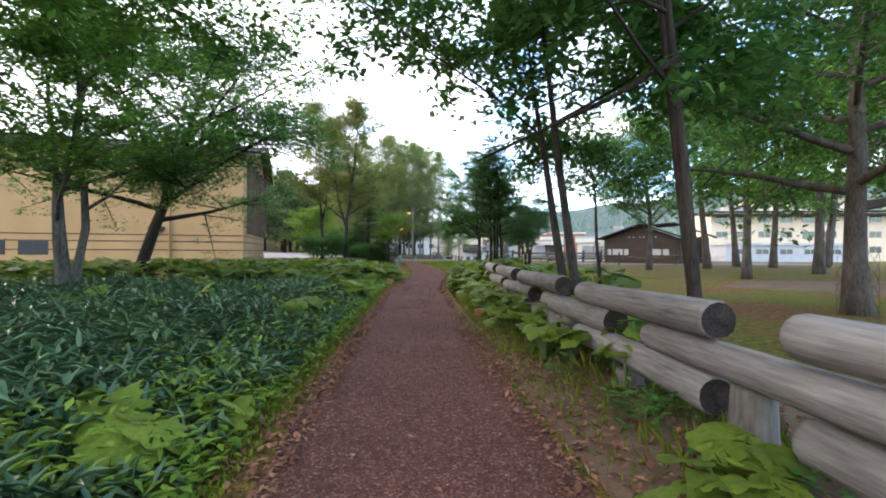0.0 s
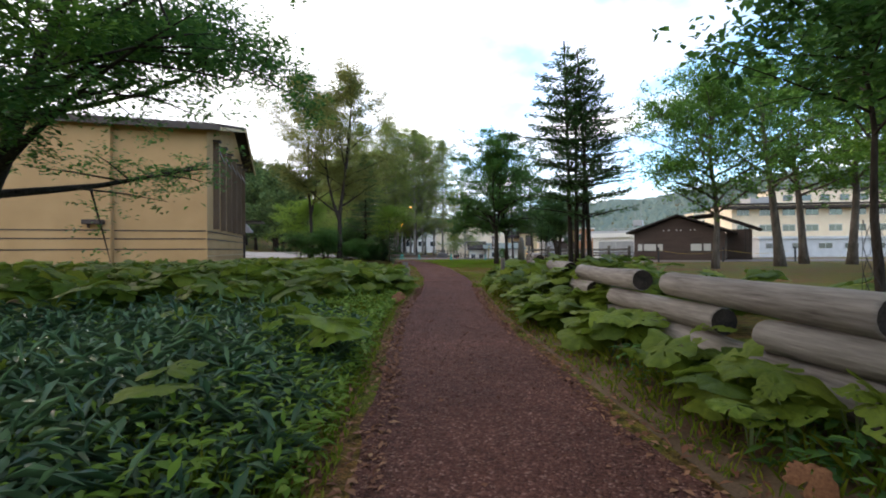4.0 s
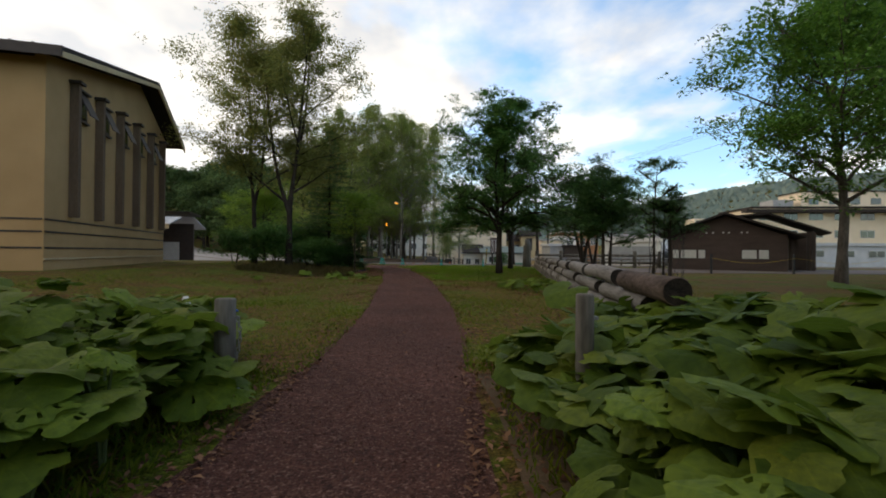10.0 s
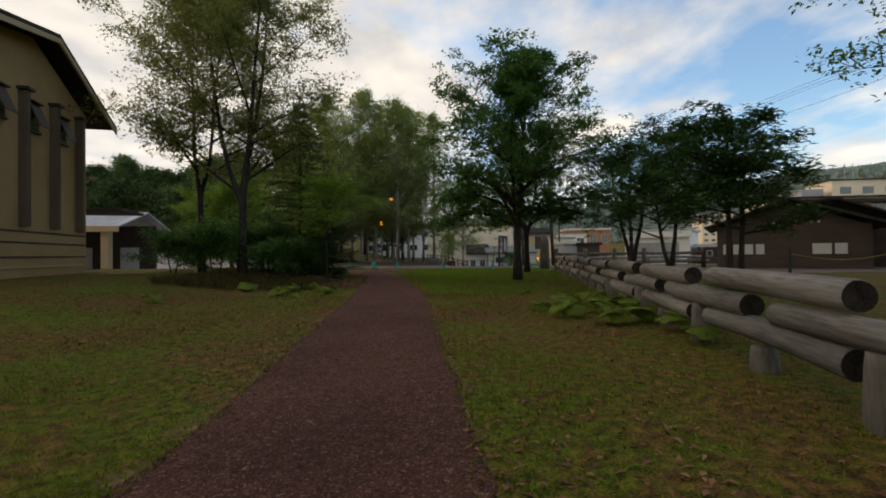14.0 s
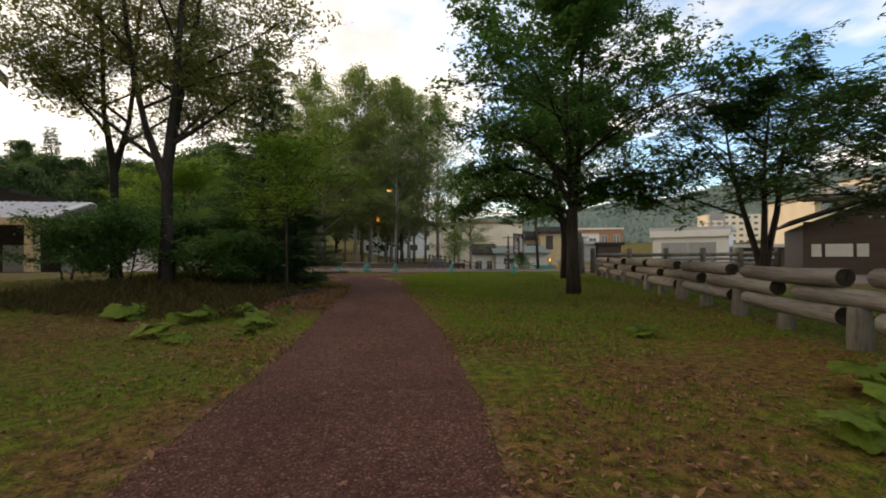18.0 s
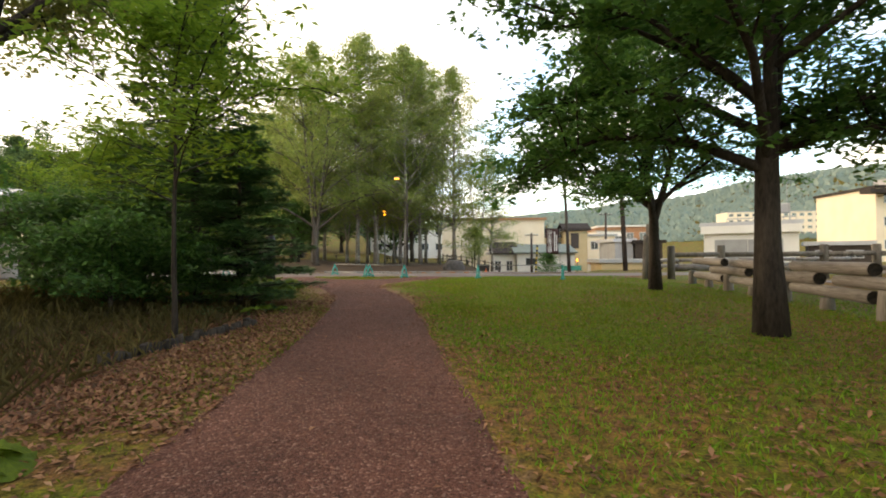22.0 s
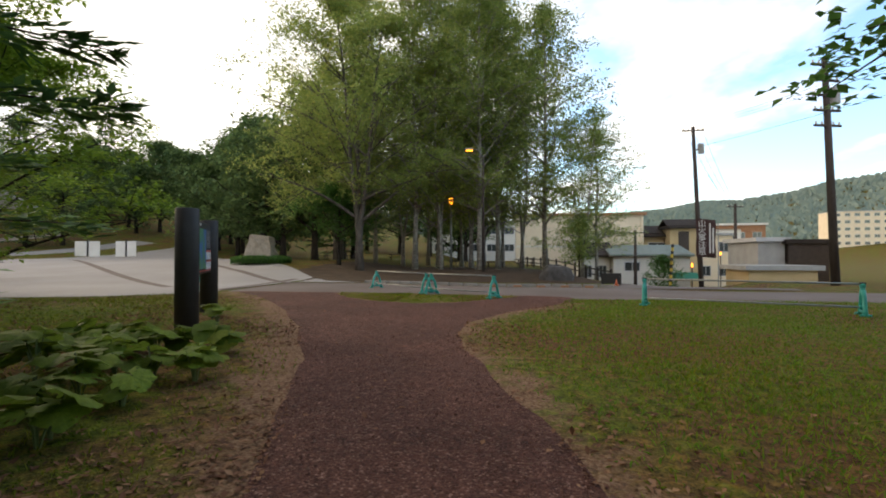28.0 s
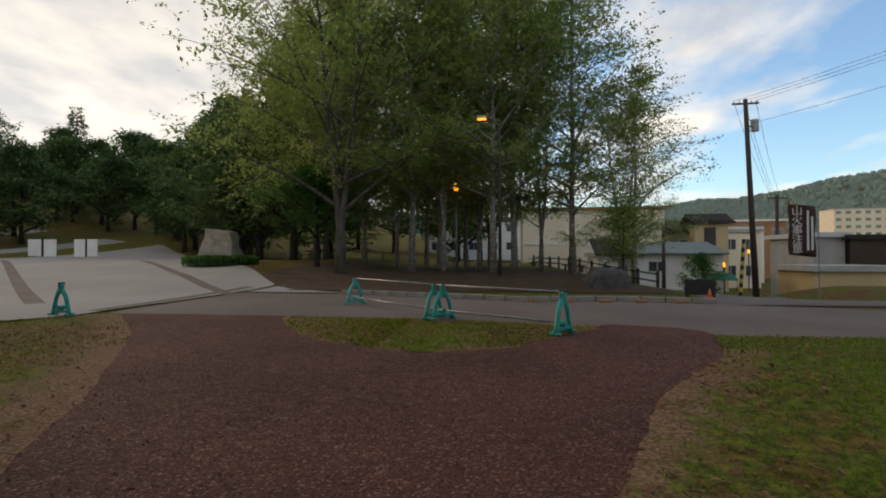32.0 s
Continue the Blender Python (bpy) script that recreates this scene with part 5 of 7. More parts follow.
# birch grove past the road
grove = dict(first=0.16, limbs=42, rise=0.8, twigs=9, droop=0.03, arch=0.08, wander=0.06)
b1 = tree("birch_tree", -10.2, 85.0, 71, 22.5, 0.19, 5.4, M_BIRCH, M_LEAF_BIRCH, 17000, 0.23, 0.38, "tall silver birch in the grove", "birch grove", **grove)
b2 = tree("birch_tree", -6.4, 88.5, 72, 23.0, 0.17, 5.2, M_BIRCH, M_LEAF_BIRCH, 17000, 0.23, 0.38, "tall silver birch in the grove", "birch grove", stems=2, fork=0.12, split=0.25, **grove)
b3 = tree("birch_tree", -13.0, 80.8, 73, 18.5, 0.24, 8.2, M_BARK_GREY, M_LEAF_BIRCH, 40000, 0.2, 0.46, "broad birch with yellowing leaves in the grove", "birch grove", stems=3, fork=0.2, split=0.2, **grove)
for k, (x, y, who) in enumerate(((-12.6, 91.5, b2), (-9.2, 89.6, b1), (-7.6, 93.0, b2), (-4.2, 86.5, b1), (-4.0, 93.5, b2), (-2.4, 89.5, b2), (-6.0, 99.0, b3), (-11.5, 98.0, b1), (-18.5, 91.0, b3), (-8.2, 84.5, b2), (-15.5, 93.0, b1), (-21.0, 99.0, b3), (-0.8, 86.2, b1), (-5.4, 83.8, b1), (-14.6, 85.5, b1))):
    copy_thing(who, pose(x, y, gz(x, y), 0, 0, 47 * k + 20)).scale = (0.95, 0.95, 0.80 + 0.045 * (k % 5))
copy_thing(b2, pose(1.4, 83.6, gz(1.4, 83.6), 0, 0, 200)).scale = (0.7, 0.7, 0.5)
copy_thing(b1, pose(3.0, 87.5, gz(3.0, 87.5), 0, 0, 90)).scale = (0.7, 0.7, 0.52)
tree("shrub", 0.9, 81.5, 75, 3.6, 0.06, 1.0, M_BARK, M_LEAF_BIRCH, 3600, 0.16, 0.28, "drooping birch sapling at the grove's end", first=0.2, limbs=16, twigs=8, droop=0.1)
tree("street_bush", 10.9, 98.0, 76, 3.8, 0.08, 1.5, M_BARK, M_LEAF_DARK, 4500, 0.20, 0.26, "dark bush beside the white house", first=0.08, limbs=14, twigs=8)
tree("grove_tree", -15.6, 84.0, 77, 5.4, 0.14, 3.2, M_BARK, M_LEAF_DARK, 11000, 0.2, 0.34, "small dark tree at the grove's edge", first=0.3, limbs=18, twigs=10)
# wood behind the plaza: few models, many trees
wood_models = [tree("wood_tree", -52, 122, 81, 15, 0.3, 6.2, M_BARK, M_WOODS, 5200, 0.62, 0.7, "dark deciduous tree at the wood's edge", "wood behind the plaza", first=0.10, limbs=18, twigs=6),
               tree("wood_tree", -40, 118, 82, 13, 0.3, 5.6, M_BARK, M_WOODS, 5000, 0.62, 0.7, "dark deciduous tree at the wood's edge", "wood behind the plaza", first=0.08, limbs=18, twigs=6),
               conifer("wood_fir", -62, 134, 83, 17, 0.3, 4.2, "dark fir in the wood behind the plaza", 4500, 0.06, 0.7, 0.3, 0.1, "wood behind the plaza", 0.75)]
rngw = random.Random(5)
planted = 0
for k in range(400):
    a = radians(rngw.uniform(-112, 2))
    d = rngw.uniform(52, 150) if k % 3 else rngw.uniform(52, 80)
    x, y = -14 + d * math.sin(a) * 1.15, 58 + d * math.cos(a)
    if -88 < x < -13 and plaza_lo(x) - 6 < y < plaza_hi(x) + 3:
        continue
    if x > -24 and y < 128 or math.hypot(x + 26, y - 50) < 26 or (x > -4 and y < 160):
        continue
    copy_thing(wood_models[k % 3], pose(x, y, gz(x, y) - 0.1, 0, 0, rngw.uniform(0, 360))).scale = (1.15, 1.15, rngw.uniform(1.0, 1.5))
    planted += 1
    if planted > 64:
        break
for k in range(16):
    x = -92 + k * 4.6 + rngw.uniform(-1.5, 1.5)
    y = float(plaza_hi(x)) + rngw.uniform(5, 11)
    copy_thing(wood_models[k % 2], pose(x, y, gz(x, y) - 0.1, 0, 0, rngw.uniform(0, 360))).scale = (1.1, 1.1, rngw.uniform(0.95, 1.4))
for k in range(14):
    x, y = -95 + rngw.uniform(-8, 6) + k * 1.5, 58 + k * 5
    copy_thing(wood_models[k % 3], pose(x, y, gz(x, y) - 0.1, 0, 0, rngw.uniform(0, 360)))
# woods on the hills, uncountable, with haze painted into their pale colour
rh = np.random.default_rng(12)
hn = 60000
ha, hd = np.radians(rh.uniform(-75, 62, hn)), rh.uniform(230, 1150, hn) ** 1.0
hx, hy = hd * np.sin(ha), 60 + hd * np.cos(ha)
hz = ground_z(hx, hy)
keep = hz > 9
hc = np.stack([hx, hy, hz], 1)[keep]
hs = (rh.uniform(3.5, 8, keep.sum()) * (0.45 + hd[keep] / 1500))[:, None]
aa = rh.uniform(0, 6.283, keep.sum())
dv = np.stack([np.cos(aa), np.sin(aa), np.zeros(keep.sum())], 1)
hv = np.empty((keep.sum(), 4, 3))
upv = np.array([0, 0, 1.0])
hv[:, 0], hv[:, 2] = hc - upv * hs * 0.2, hc + upv * hs * 0.9
hv[:, 1], hv[:, 3] = hc + dv * hs * 0.62 + upv * hs * 0.32, hc - dv * hs * 0.62 + upv * hs * 0.32
tagged(leaf_object("hazy_hill_woods", hv.reshape(-1, 3), M_HILL_HAZE, None), "dense green woods covering the far hills, distance haze put into their colour", "woods", kind="stuff")

def blades_at(x, y, z, size, seed):
    """Small leaves turned every way at the given places."""
    r = np.random.default_rng(seed)
    c = np.stack([x, y, z], 1)
    d, e = r.normal(0, 1, (len(x), 3)), r.normal(0, 1, (len(x), 3))
    d /= np.linalg.norm(d, axis=1)[:, None]
    e /= np.linalg.norm(e, axis=1)[:, None]
    v = np.empty((len(x), 4, 3))
    v[:, 0], v[:, 2], v[:, 1], v[:, 3] = c - d * size, c + d * size, c + e * size * 0.6, c - e * size * 0.6
    return v.reshape(-1, 3)


# ---- barriers, sign, poles, lamps ----
def barricade(x, y, rz, label="teal plastic trestle of a pipe barrier"):
    t_ = thing("barrier_trestle", x, y, gz(x, y) + 0.02, rz, label, "barrier", "pipe barrier trestles")
    for s in (-1, 1):
        lg = mesh("leg", *tube([(0, s * 0.25, 0.0), (0, s * 0.215, 0.12), (0, s * 0.14, 0.40), (0, s * 0.05, 0.54)], [0.046, 0.042, 0.04, 0.045], 8), M_TEAL, t_, smooth=True)
        part("foot", box(-0.10, s * 0.25 - 0.035, 0.0, 0.10, s * 0.25 + 0.035, 0.05, 0.015), M_TEAL, lg)
    part("arch", box(-0.035, -0.07, 0.47, 0.035, 0.07, 0.60, 0.025), M_TEAL, t_)
    part("crossbar", box(-0.035, -0.22, 0.06, 0.035, 0.22, 0.12, 0.015), M_TEAL, t_)
    mesh("boss", *tube([(-0.06, 0, 0.17), (0.06, 0, 0.17)], [0.05, 0.05], 10), M_TEAL, t_)
    part("head", box(-0.05, -0.055, 0.58, 0.05, 0.055, 0.69, 0.025), M_TEAL, t_)
    part("clamp", box(-0.06, -0.03, 0.675, 0.06, 0.03, 0.715, 0.01), M_BLACK, t_)
    return t_


def rail(p, q, r=0.022, material=None, label="thin steel barrier pipe"):
    return tagged(mesh("barrier_pipe", *tube([p, q], [r, r], 8), material or M_PIPE, smooth=True), label, "pipe", "barrier pipes")


TR = [(-3.83, 65.7), (-6.2, 67.35), (-8.68, 69.85), (-14.3, 66.9), (0.15, 64.4), (4.15, 62.7)]
for k, (x, y) in enumerate(TR):
    barricade(x, y, (-35, -35, -35, 80, -23, -23)[k])
barricade(-6.0, 67.22, -48, "second teal trestle leaning beside another")
for a, b in ((0, 1), (1, 2), (4, 5)):
    for z in (0.70, 0.2):
        rail((*TR[a], gz(*TR[a]) + z), (*TR[b], gz(*TR[b]) + z))

SIGN = thing("map_board", -8.35, 58.15, 0, 28.0, "park map board between two thick black posts", "sign")
SW = 2.67
for y in (0.0, SW):
    v, f_ = tube([(0, y, -0.3), (0, y, 2.03), (0, y, 2.05)], [0.175, 0.175, 0.165], 18)
    pp = mesh("post", v, f_, M_BLACK, SIGN, smooth=True)
    part("plate", box(0.17, y - 0.05, 0.12, 0.185, y + 0.05, 0.17), M_PIPE, pp)
part("board", box(-0.05, 0.15, 0.98, 0.05, SW - 0.15, 1.93, 0.008), M_BLACK, SIGN)


def map_material():
    m, n, l, b, out = node_mat("printed_map")
    co, nz = n.new("ShaderNodeTexCoord"), n.new("ShaderNodeTexNoise")
    nz.inputs["Scale"].default_value, nz.inputs["Detail"].default_value = 1.6, 4
    l.new(co.outputs["Object"], nz.inputs["Vector"])
    r = ramp_of(n, [(0.0, (0.03, 0.16, 0.42)), (0.46, (0.04, 0.20, 0.48)), (0.48, (0.05, 0.24, 0.12)), (0.62, (0.10, 0.32, 0.16)), (0.70, (0.30, 0.22, 0.30))])
    r.color_ramp.interpolation = "CONSTANT"
    l.new(nz.outputs["Fac"], r.inputs["Fac"])
    l.new(r.outputs["Color"], b.inputs["Base Color"])
    b.inputs["Roughness"].default_value = 0.35
    return m


M_MAP = map_material()
part("map_print", box(0.052, 0.22, 1.07, 0.058, 1.72, 1.80), M_MAP, SIGN, "printed park map in blue and green")
M_PRINT = mat("white_print", (0.62, 0.62, 0.60), (0.70, 0.70, 0.68), 10, 0.4, 0)
M_REDP = mat("red_print", (0.50, 0.03, 0.03), (0.58, 0.05, 0.04), 10, 0.4, 0)
for z in (1.24, 1.05):
    part("notice", box(0.052, 1.76, z, 0.058, 2.46, z + 0.14), M_PRINT, SIGN, "white notice")
    part("notice_band", box(0.052, 1.76, z + 0.143, 0.0585, 2.46, z + 0.18), M_REDP, SIGN)
    for k in range(3):
        part("small_print", box(0.0585, 1.80, z + 0.025 + k * 0.035, 0.0595, 2.06 + 0.03 * k, z + 0.037 + k * 0.035), M_GREY, SIGN)
        part("small_print", box(0.0585, 2.14, z + 0.025 + k * 0.035, 0.0595, 2.42 - 0.03 * k, z + 0.037 + k * 0.035), M_GREY, SIGN)
part("red_line", box(0.052, 0.18, 1.02, 0.058, SW - 0.2, 1.04), M_REDP, SIGN)
for k in range(9):
    part("text_line", box(0.052, 1.80, 1.78 - k * 0.038, 0.056, 2.44 - 0.08 * (k % 3), 1.788 - k * 0.038), M_PRINT, SIGN)
part("heading", box(0.052, 0.3, 1.845, 0.056, 1.1, 1.89), M_PRINT, SIGN)

# small chained posts on the path's shoulders
M_CHAIN = mat("steel_chain", (0.25, 0.25, 0.25), (0.4, 0.4, 0.4), 30, 0.4, 0.1, metal=0.8)
for x, y, h in ((-2.15, 21.65, 0.88), (0.75, 20.75, 1.02)):
    bp_ = thing("path_post", x, y, 0, 0, "short grey wooden post with a hook on the path's shoulder", "post", "path posts")
    r_ = 0.062 if x > 0 else 0.088
    v, f_ = tube([(0, 0, -0.2), (0, 0, h - 0.012), (0, 0, h)], [r_ * 1.05, r_, r_ * 0.92], 16)
    mesh("stake", v, f_, M_POST, bp_, smooth=True)
    part("hook", box(r_ - 0.01, -0.012, h - 0.18, r_ + 0.03, 0.012, h - 0.155), M_CHAIN, bp_)

# lamps
def lamp_post(x, y, h, label, arm=0.0):
    t_ = thing("park_lamp", x, y, gz(x, y), 0, label, "lamp", "park lamps")
    mesh("pole", *tube([(0, 0, -0.1), (0, 0, h * 0.5), (0, 0, h - 0.35)], [0.085, 0.07, 0.055], 10), M_POLE if arm else M_PIPE, t_, smooth=True)
    if arm:
        mesh("arm", *tube([(0, 0, h - 0.4), (-arm * 0.5, -0.1, h + 0.05), (-arm, -0.2, h + 0.08)], [0.04, 0.035, 0.03], 8), M_PIPE, t_, smooth=True)
        sh = part("head", box(-arm - 0.5, -0.38, h + 0.02, -arm, -0.05, h + 0.14, 0.03), M_GREY, t_)
        part("lens", box(-arm - 0.45, -0.34, h - 0.03, -arm - 0.05, -0.09, h + 0.018, 0.015), M_LAMP, sh, "glowing amber lens")
    else:
        mesh("lantern", *tube([(0, 0, h - 0.32), (0, 0, h - 0.1), (0, 0, h + 0.12)], [0.10, 0.17, 0.13], 8), M_LAMP, t_, "glowing amber lantern")
        mesh("cap", *tube([(0, 0, h + 0.125), (0, 0, h + 0.22), (0, 0, h + 0.34)], [0.24, 0.18, 0.03], 8), M_BLACK, t_)
        mesh("collar", *tube([(0, 0, h - 0.4), (0, 0, h - 0.33)], [0.09, 0.11], 8), M_BLACK, t_)
    return t_


lamp_post(-7.6, 85.4, 5.1, "park lamp with a glowing amber lantern among the birches")
lamp_post(-5.0, 80.8, 7.6, "street lamp with a glowing amber head over the road", 0.6)


# utility poles
def power_pole(x, y, h, label, arms=2, gear=False, rz=0.0, lean=0.0):
    z0 = gz(x, y)
    t_ = thing("power_pole", x, y, z0, rz, label, "pole", "power poles")
    t_.matrix_basis = pose(x, y, z0, 0, lean, rz)
    mesh("pole", *tube([(0, 0, -0.3), (0, 0, h * 0.5), (0, 0, h)], [0.20, 0.17, 0.13], 12), M_POLE, t_, smooth=True)
    for k in range(arms):
        a = part("crossarm", box(-0.9, -0.06, h - 0.35 - k * 0.75, 0.9, 0.06, h - 0.25 - k * 0.75), M_POLE, t_)
        for s in (-0.8, -0.4, 0.4, 0.8):
            mesh("insulator", *tube([(s, 0, h - 0.248 - k * 0.75), (s, 0, h - 0.1 - k * 0.75)], [0.05, 0.04], 6), M_BLIND, a)
    if gear:
        mesh("transformer", *tube([(0.55, 0, h - 2.2), (0.55, 0, h - 1.4)], [0.24, 0.24], 10), M_GREY, t_)
        part("bracket", box(0.1, -0.05, h - 1.9, 0.4, 0.05, h - 1.8), M_POLE, t_)
    return t_


power_pole(11.95, 91.9, 13.5, "dark power pole with crossarms beside the street", 1, True, 8, -2.6)
power_pole(12.6, 77.2, 11.2, "near power pole with many crossarms and brackets", 5, True, 25, -3.0)
power_pole(20.5, 105.5, 10.0, "power pole further down the street", 1, False, 10)
power_pole(9.9, 104.0, 7.2, "thin service pole before the white house", 1, False, 0)
M_WIRE = mat("black_cable", (0.01, 0.01, 0.01), (0.02, 0.02, 0.02), 5, 0.6, 0)


def cable(p, q, sag):
    pts = [Vector(p).lerp(Vector(q), k / 10) - Vector((0, 0, sag * 4 * (k / 10) * (1 - k / 10))) for k in range(11)]
    return tagged(mesh("power_cable", *tube(pts, [0.013] * 11, 4, False), M_WIRE), "black overhead power cable", "cable", "power cables")


zt = gz(11.95, 91.9)
for s, dz in ((-0.7, 13.4), (0.0, 13.4), (0.7, 13.4), (0.2, 11.8)):
    cable((11.35 + s, 91.9, zt + dz), (34 + s, 60.0, 16.0 + (dz - 13.4)), 0.8)
    cable((11.35 + s, 91.9, zt + dz), (20.5 + s * 0.5, 105.5, gz(20.5, 105.5) + 9.7 - (13.4 - dz) * 0.4), 0.6)

# striped marker
M_STRIPE_Y = mat("yellow_stripe", (0.50, 0.36, 0.04), (0.58, 0.43, 0.06), 8, 0.6, 0.1)
sp = thing("striped_pole", 6.35, 82.0, gz(6.35, 82.0) - 0.1, 0, "yellow and black striped guard sleeve on a thin pole", "pole")
for k in range(15):
    mesh("band", *tube([(0.014 * k, 0, k * 0.21), (0.014 * k + 0.014, 0, k * 0.21 + 0.209)], [0.08, 0.08], 10, True), M_STRIPE_Y if k % 2 else M_BLACK, sp, smooth=False)

# banner
bn = thing("banner", 7.15, 78.6, gz(7.15, 78.6), 0, "tall dark brown banner with white lettering on a thin pole", "banner")
mesh("pole", *tube([(0.62, 0, -0.1), (0.62, 0, 4.0)], [0.025, 0.02], 6), M_PIPE, bn)
cl = bmesh.new()
bmesh.ops.create_grid(cl, x_segments=6, y_segments=12, size=0.5)
for v in cl.verts:
    v.co = Vector((v.co.x * 1.0, 0.05 * math.sin(v.co.y * 9 + v.co.x * 4), 2.95 + v.co.y * 2.05 - 0.10 * v.co.x))
bmesh.ops.solidify(cl, geom=cl.faces[:], thickness=0.01)
M_CLOTH = mat("brown_cloth", (0.055, 0.030, 0.030), (0.085, 0.048, 0.046), 6, 0.9, 0.3)
part("cloth", cl, M_CLOTH, bn, smooth=True)

# boulder on its mound
def rock(name, x, y, z, sx, sy, sz, seed, material, label, shape=1.0, rz=0):
    b = bmesh.new()
    bmesh.ops.create_icosphere(b, subdivisions=3, radius=1)
    for v in b.verts:
        c = v.co.copy()
        k = 1 + 0.22 * noise.noise(c * 1.3 + Vector((seed, 0, 0))) + 0.06 * noise.noise(c * 4 + Vector((seed, 3, 0)))
        c = Vector([math.copysign(abs(q) ** 0.62, q) for q in c]) * k
        v.co = Vector((c.x * sx * (1 - shape * 0.22 * max(0, c.z)), c.y * sy, c.z * sz))
    ob = part(name, b, material, None, smooth=False)
    ob.matrix_basis = pose(x, y, z, 0, 0, rz)
    return tagged(ob, label, "rock")


BX, BY = -21.6, 84.0
BZ = gz(BX, BY)
rb = bmesh.new()
bmesh.ops.create_cube(rb, size=2)
bmesh.ops.subdivide_edges(rb, edges=rb.edges[:], cuts=5, use_grid_fill=True)
for v in rb.verts:
    k = (v.co.z + 1) / 2
    n_ = 0.10 * noise.noise(v.co * 1.4) + 0.05 * noise.noise(v.co * 4)
    v.co = Vector((v.co.x * (1.05 - 0.36 * k) + n_, v.co.y * (0.8 - 0.25 * k) + n_, k * 1.55 + n_ * 0.6 - 0.08 * v.co.x * k))
bmesh.ops.bevel(rb, geom=[e for e in rb.edges if e.is_manifold and e.calc_face_angle() > 0.9], offset=0.05, segments=1, affect="EDGES")
boulder = part("boulder", rb, M_ROCK)
boulder.matrix_basis = pose(BX, BY, BZ + 0.55, 0, 0, 10)
tagged(boulder, "large pale flat-topped monument boulder on a clipped hedge", "rock")
hg = np.random.default_rng(8)
hq, hr = hg.uniform(0, 6.283, 9000), np.sqrt(hg.uniform(0, 1, 9000))
hx_, hy_ = BX + 2.2 * hr * np.cos(hq), BY + 1.8 * hr * np.sin(hq)
hz_ = BZ + 0.60 * hg.uniform(0, 1, 9000) ** 0.4 * (1 - 0.25 * hr ** 6)
tagged(leaf_object("hedge", blades_at(hx_, hy_, hz_, 0.10, 8), M_LEAF_DARK, None), "low clipped round hedge under the boulder", "hedge", kind="stuff")
rock("dark_boulder", -1.0, 76.4, gz(-1.0, 76.4) + 0.25, 0.85, 0.75, 0.55, 9, M_DARKROCK, "dark boulder at the end of the grove's bank")


# ---- gate post and rail fence by the road ----
gp = thing("gate_post", 8.35, 62.5, 0, 15, "massive weathered split-topped log gate post", "post")
rp = random.Random(4)
for k, (dx, dy, r, h) in enumerate(((0, 0, 0.27, 2.66), (0.30, 0.05, 0.16, 2.35), (-0.26, 0.08, 0.15, 2.1), (0.12, -0.22, 0.12, 2.0))):
    mesh("stem", *tube([(dx, dy, -0.2), (dx * 0.95, dy, h * 0.4), (dx * 0.85 + 0.03, dy, h * 0.8), (dx * 0.85, dy, h)], [r * 1.1, r, r * 0.92, r * 0.8], 11), M_POST, gp, smooth=True)
rfence = thing("rail_fence", 9.3, 62.5, 0, -4, "grey log rail fence beside the road", "fence")
for k in range(6):
    mesh("post", *tube([(k * 2.3, 0, -0.2), (k * 2.3, 0, 1.55), (k * 2.3, 0, 1.6)], [0.18, 0.165, 0.15], 12), M_POST, rfence, smooth=True)
    for z in (0.48, 1.15):
        if k < 5:
            mesh("rail", *tube([(k * 2.3 + 0.12, 0.02, z), (k * 2.3 + 2.2, -0.02, z + 0.02)], [0.12, 0.115], 10), M_POST, rfence, smooth=True)
bfence = thing("log_fence", 13.2, 74.5, gz(13.2, 74.5), 8, "low grey log fence on the bank beyond the road", "fence")
for k in range(7):
    mesh("post", *tube([(k * 2.4, 0, -0.5), (k * 2.4, 0, 0.8)], [0.13, 0.12], 10), M_POST, bfence, smooth=True)
    for z in (0.35, 0.75):
        mesh("log", *tube([(k * 2.4 + 0.05, -0.16, z), (k * 2.4 + 2.3, -0.16, z)], [0.14, 0.135], 10), M_LOG, bfence, smooth=True)


# ---- picnic places in the grove ----
def picnic_table(x, y, rz):
    t_ = thing("picnic_table", x, y, gz(x, y) + 0.03, rz, "dark wooden picnic table with fixed benches", "table", "picnic tables")
    for k in range(4):
        part("plank", box(-0.9, -0.40 + k * 0.2, 0.70, 0.9, -0.21 + k * 0.2, 0.75, 0.005), M_BROWN, t_)
    for s in (-0.75, 0.75):
        part("bench", box(-0.9, s - 0.13, 0.41, 0.9, s + 0.13, 0.46, 0.005), M_BROWN, t_)
    for x_ in (-0.65, 0.65):
        part("cross_beam", box(x_ - 0.04, -0.85, 0.34, x_ + 0.04, 0.85, 0.41), M_BROWN, t_)
        for s in (-1, 1):
            lg = bmesh.new()
            box(x_ + 0.045, -0.05, 0, x_ + 0.10, 0.05, 0.72, 0, lg)
            bmesh.ops.transform(lg, matrix=Matrix.Translation((0, s * 0.45, 0)) @ Matrix.Rotation(radians(s * 20), 4, "X"), verts=lg.verts)
            part("leg", lg, M_BROWN, t_)
    return t_


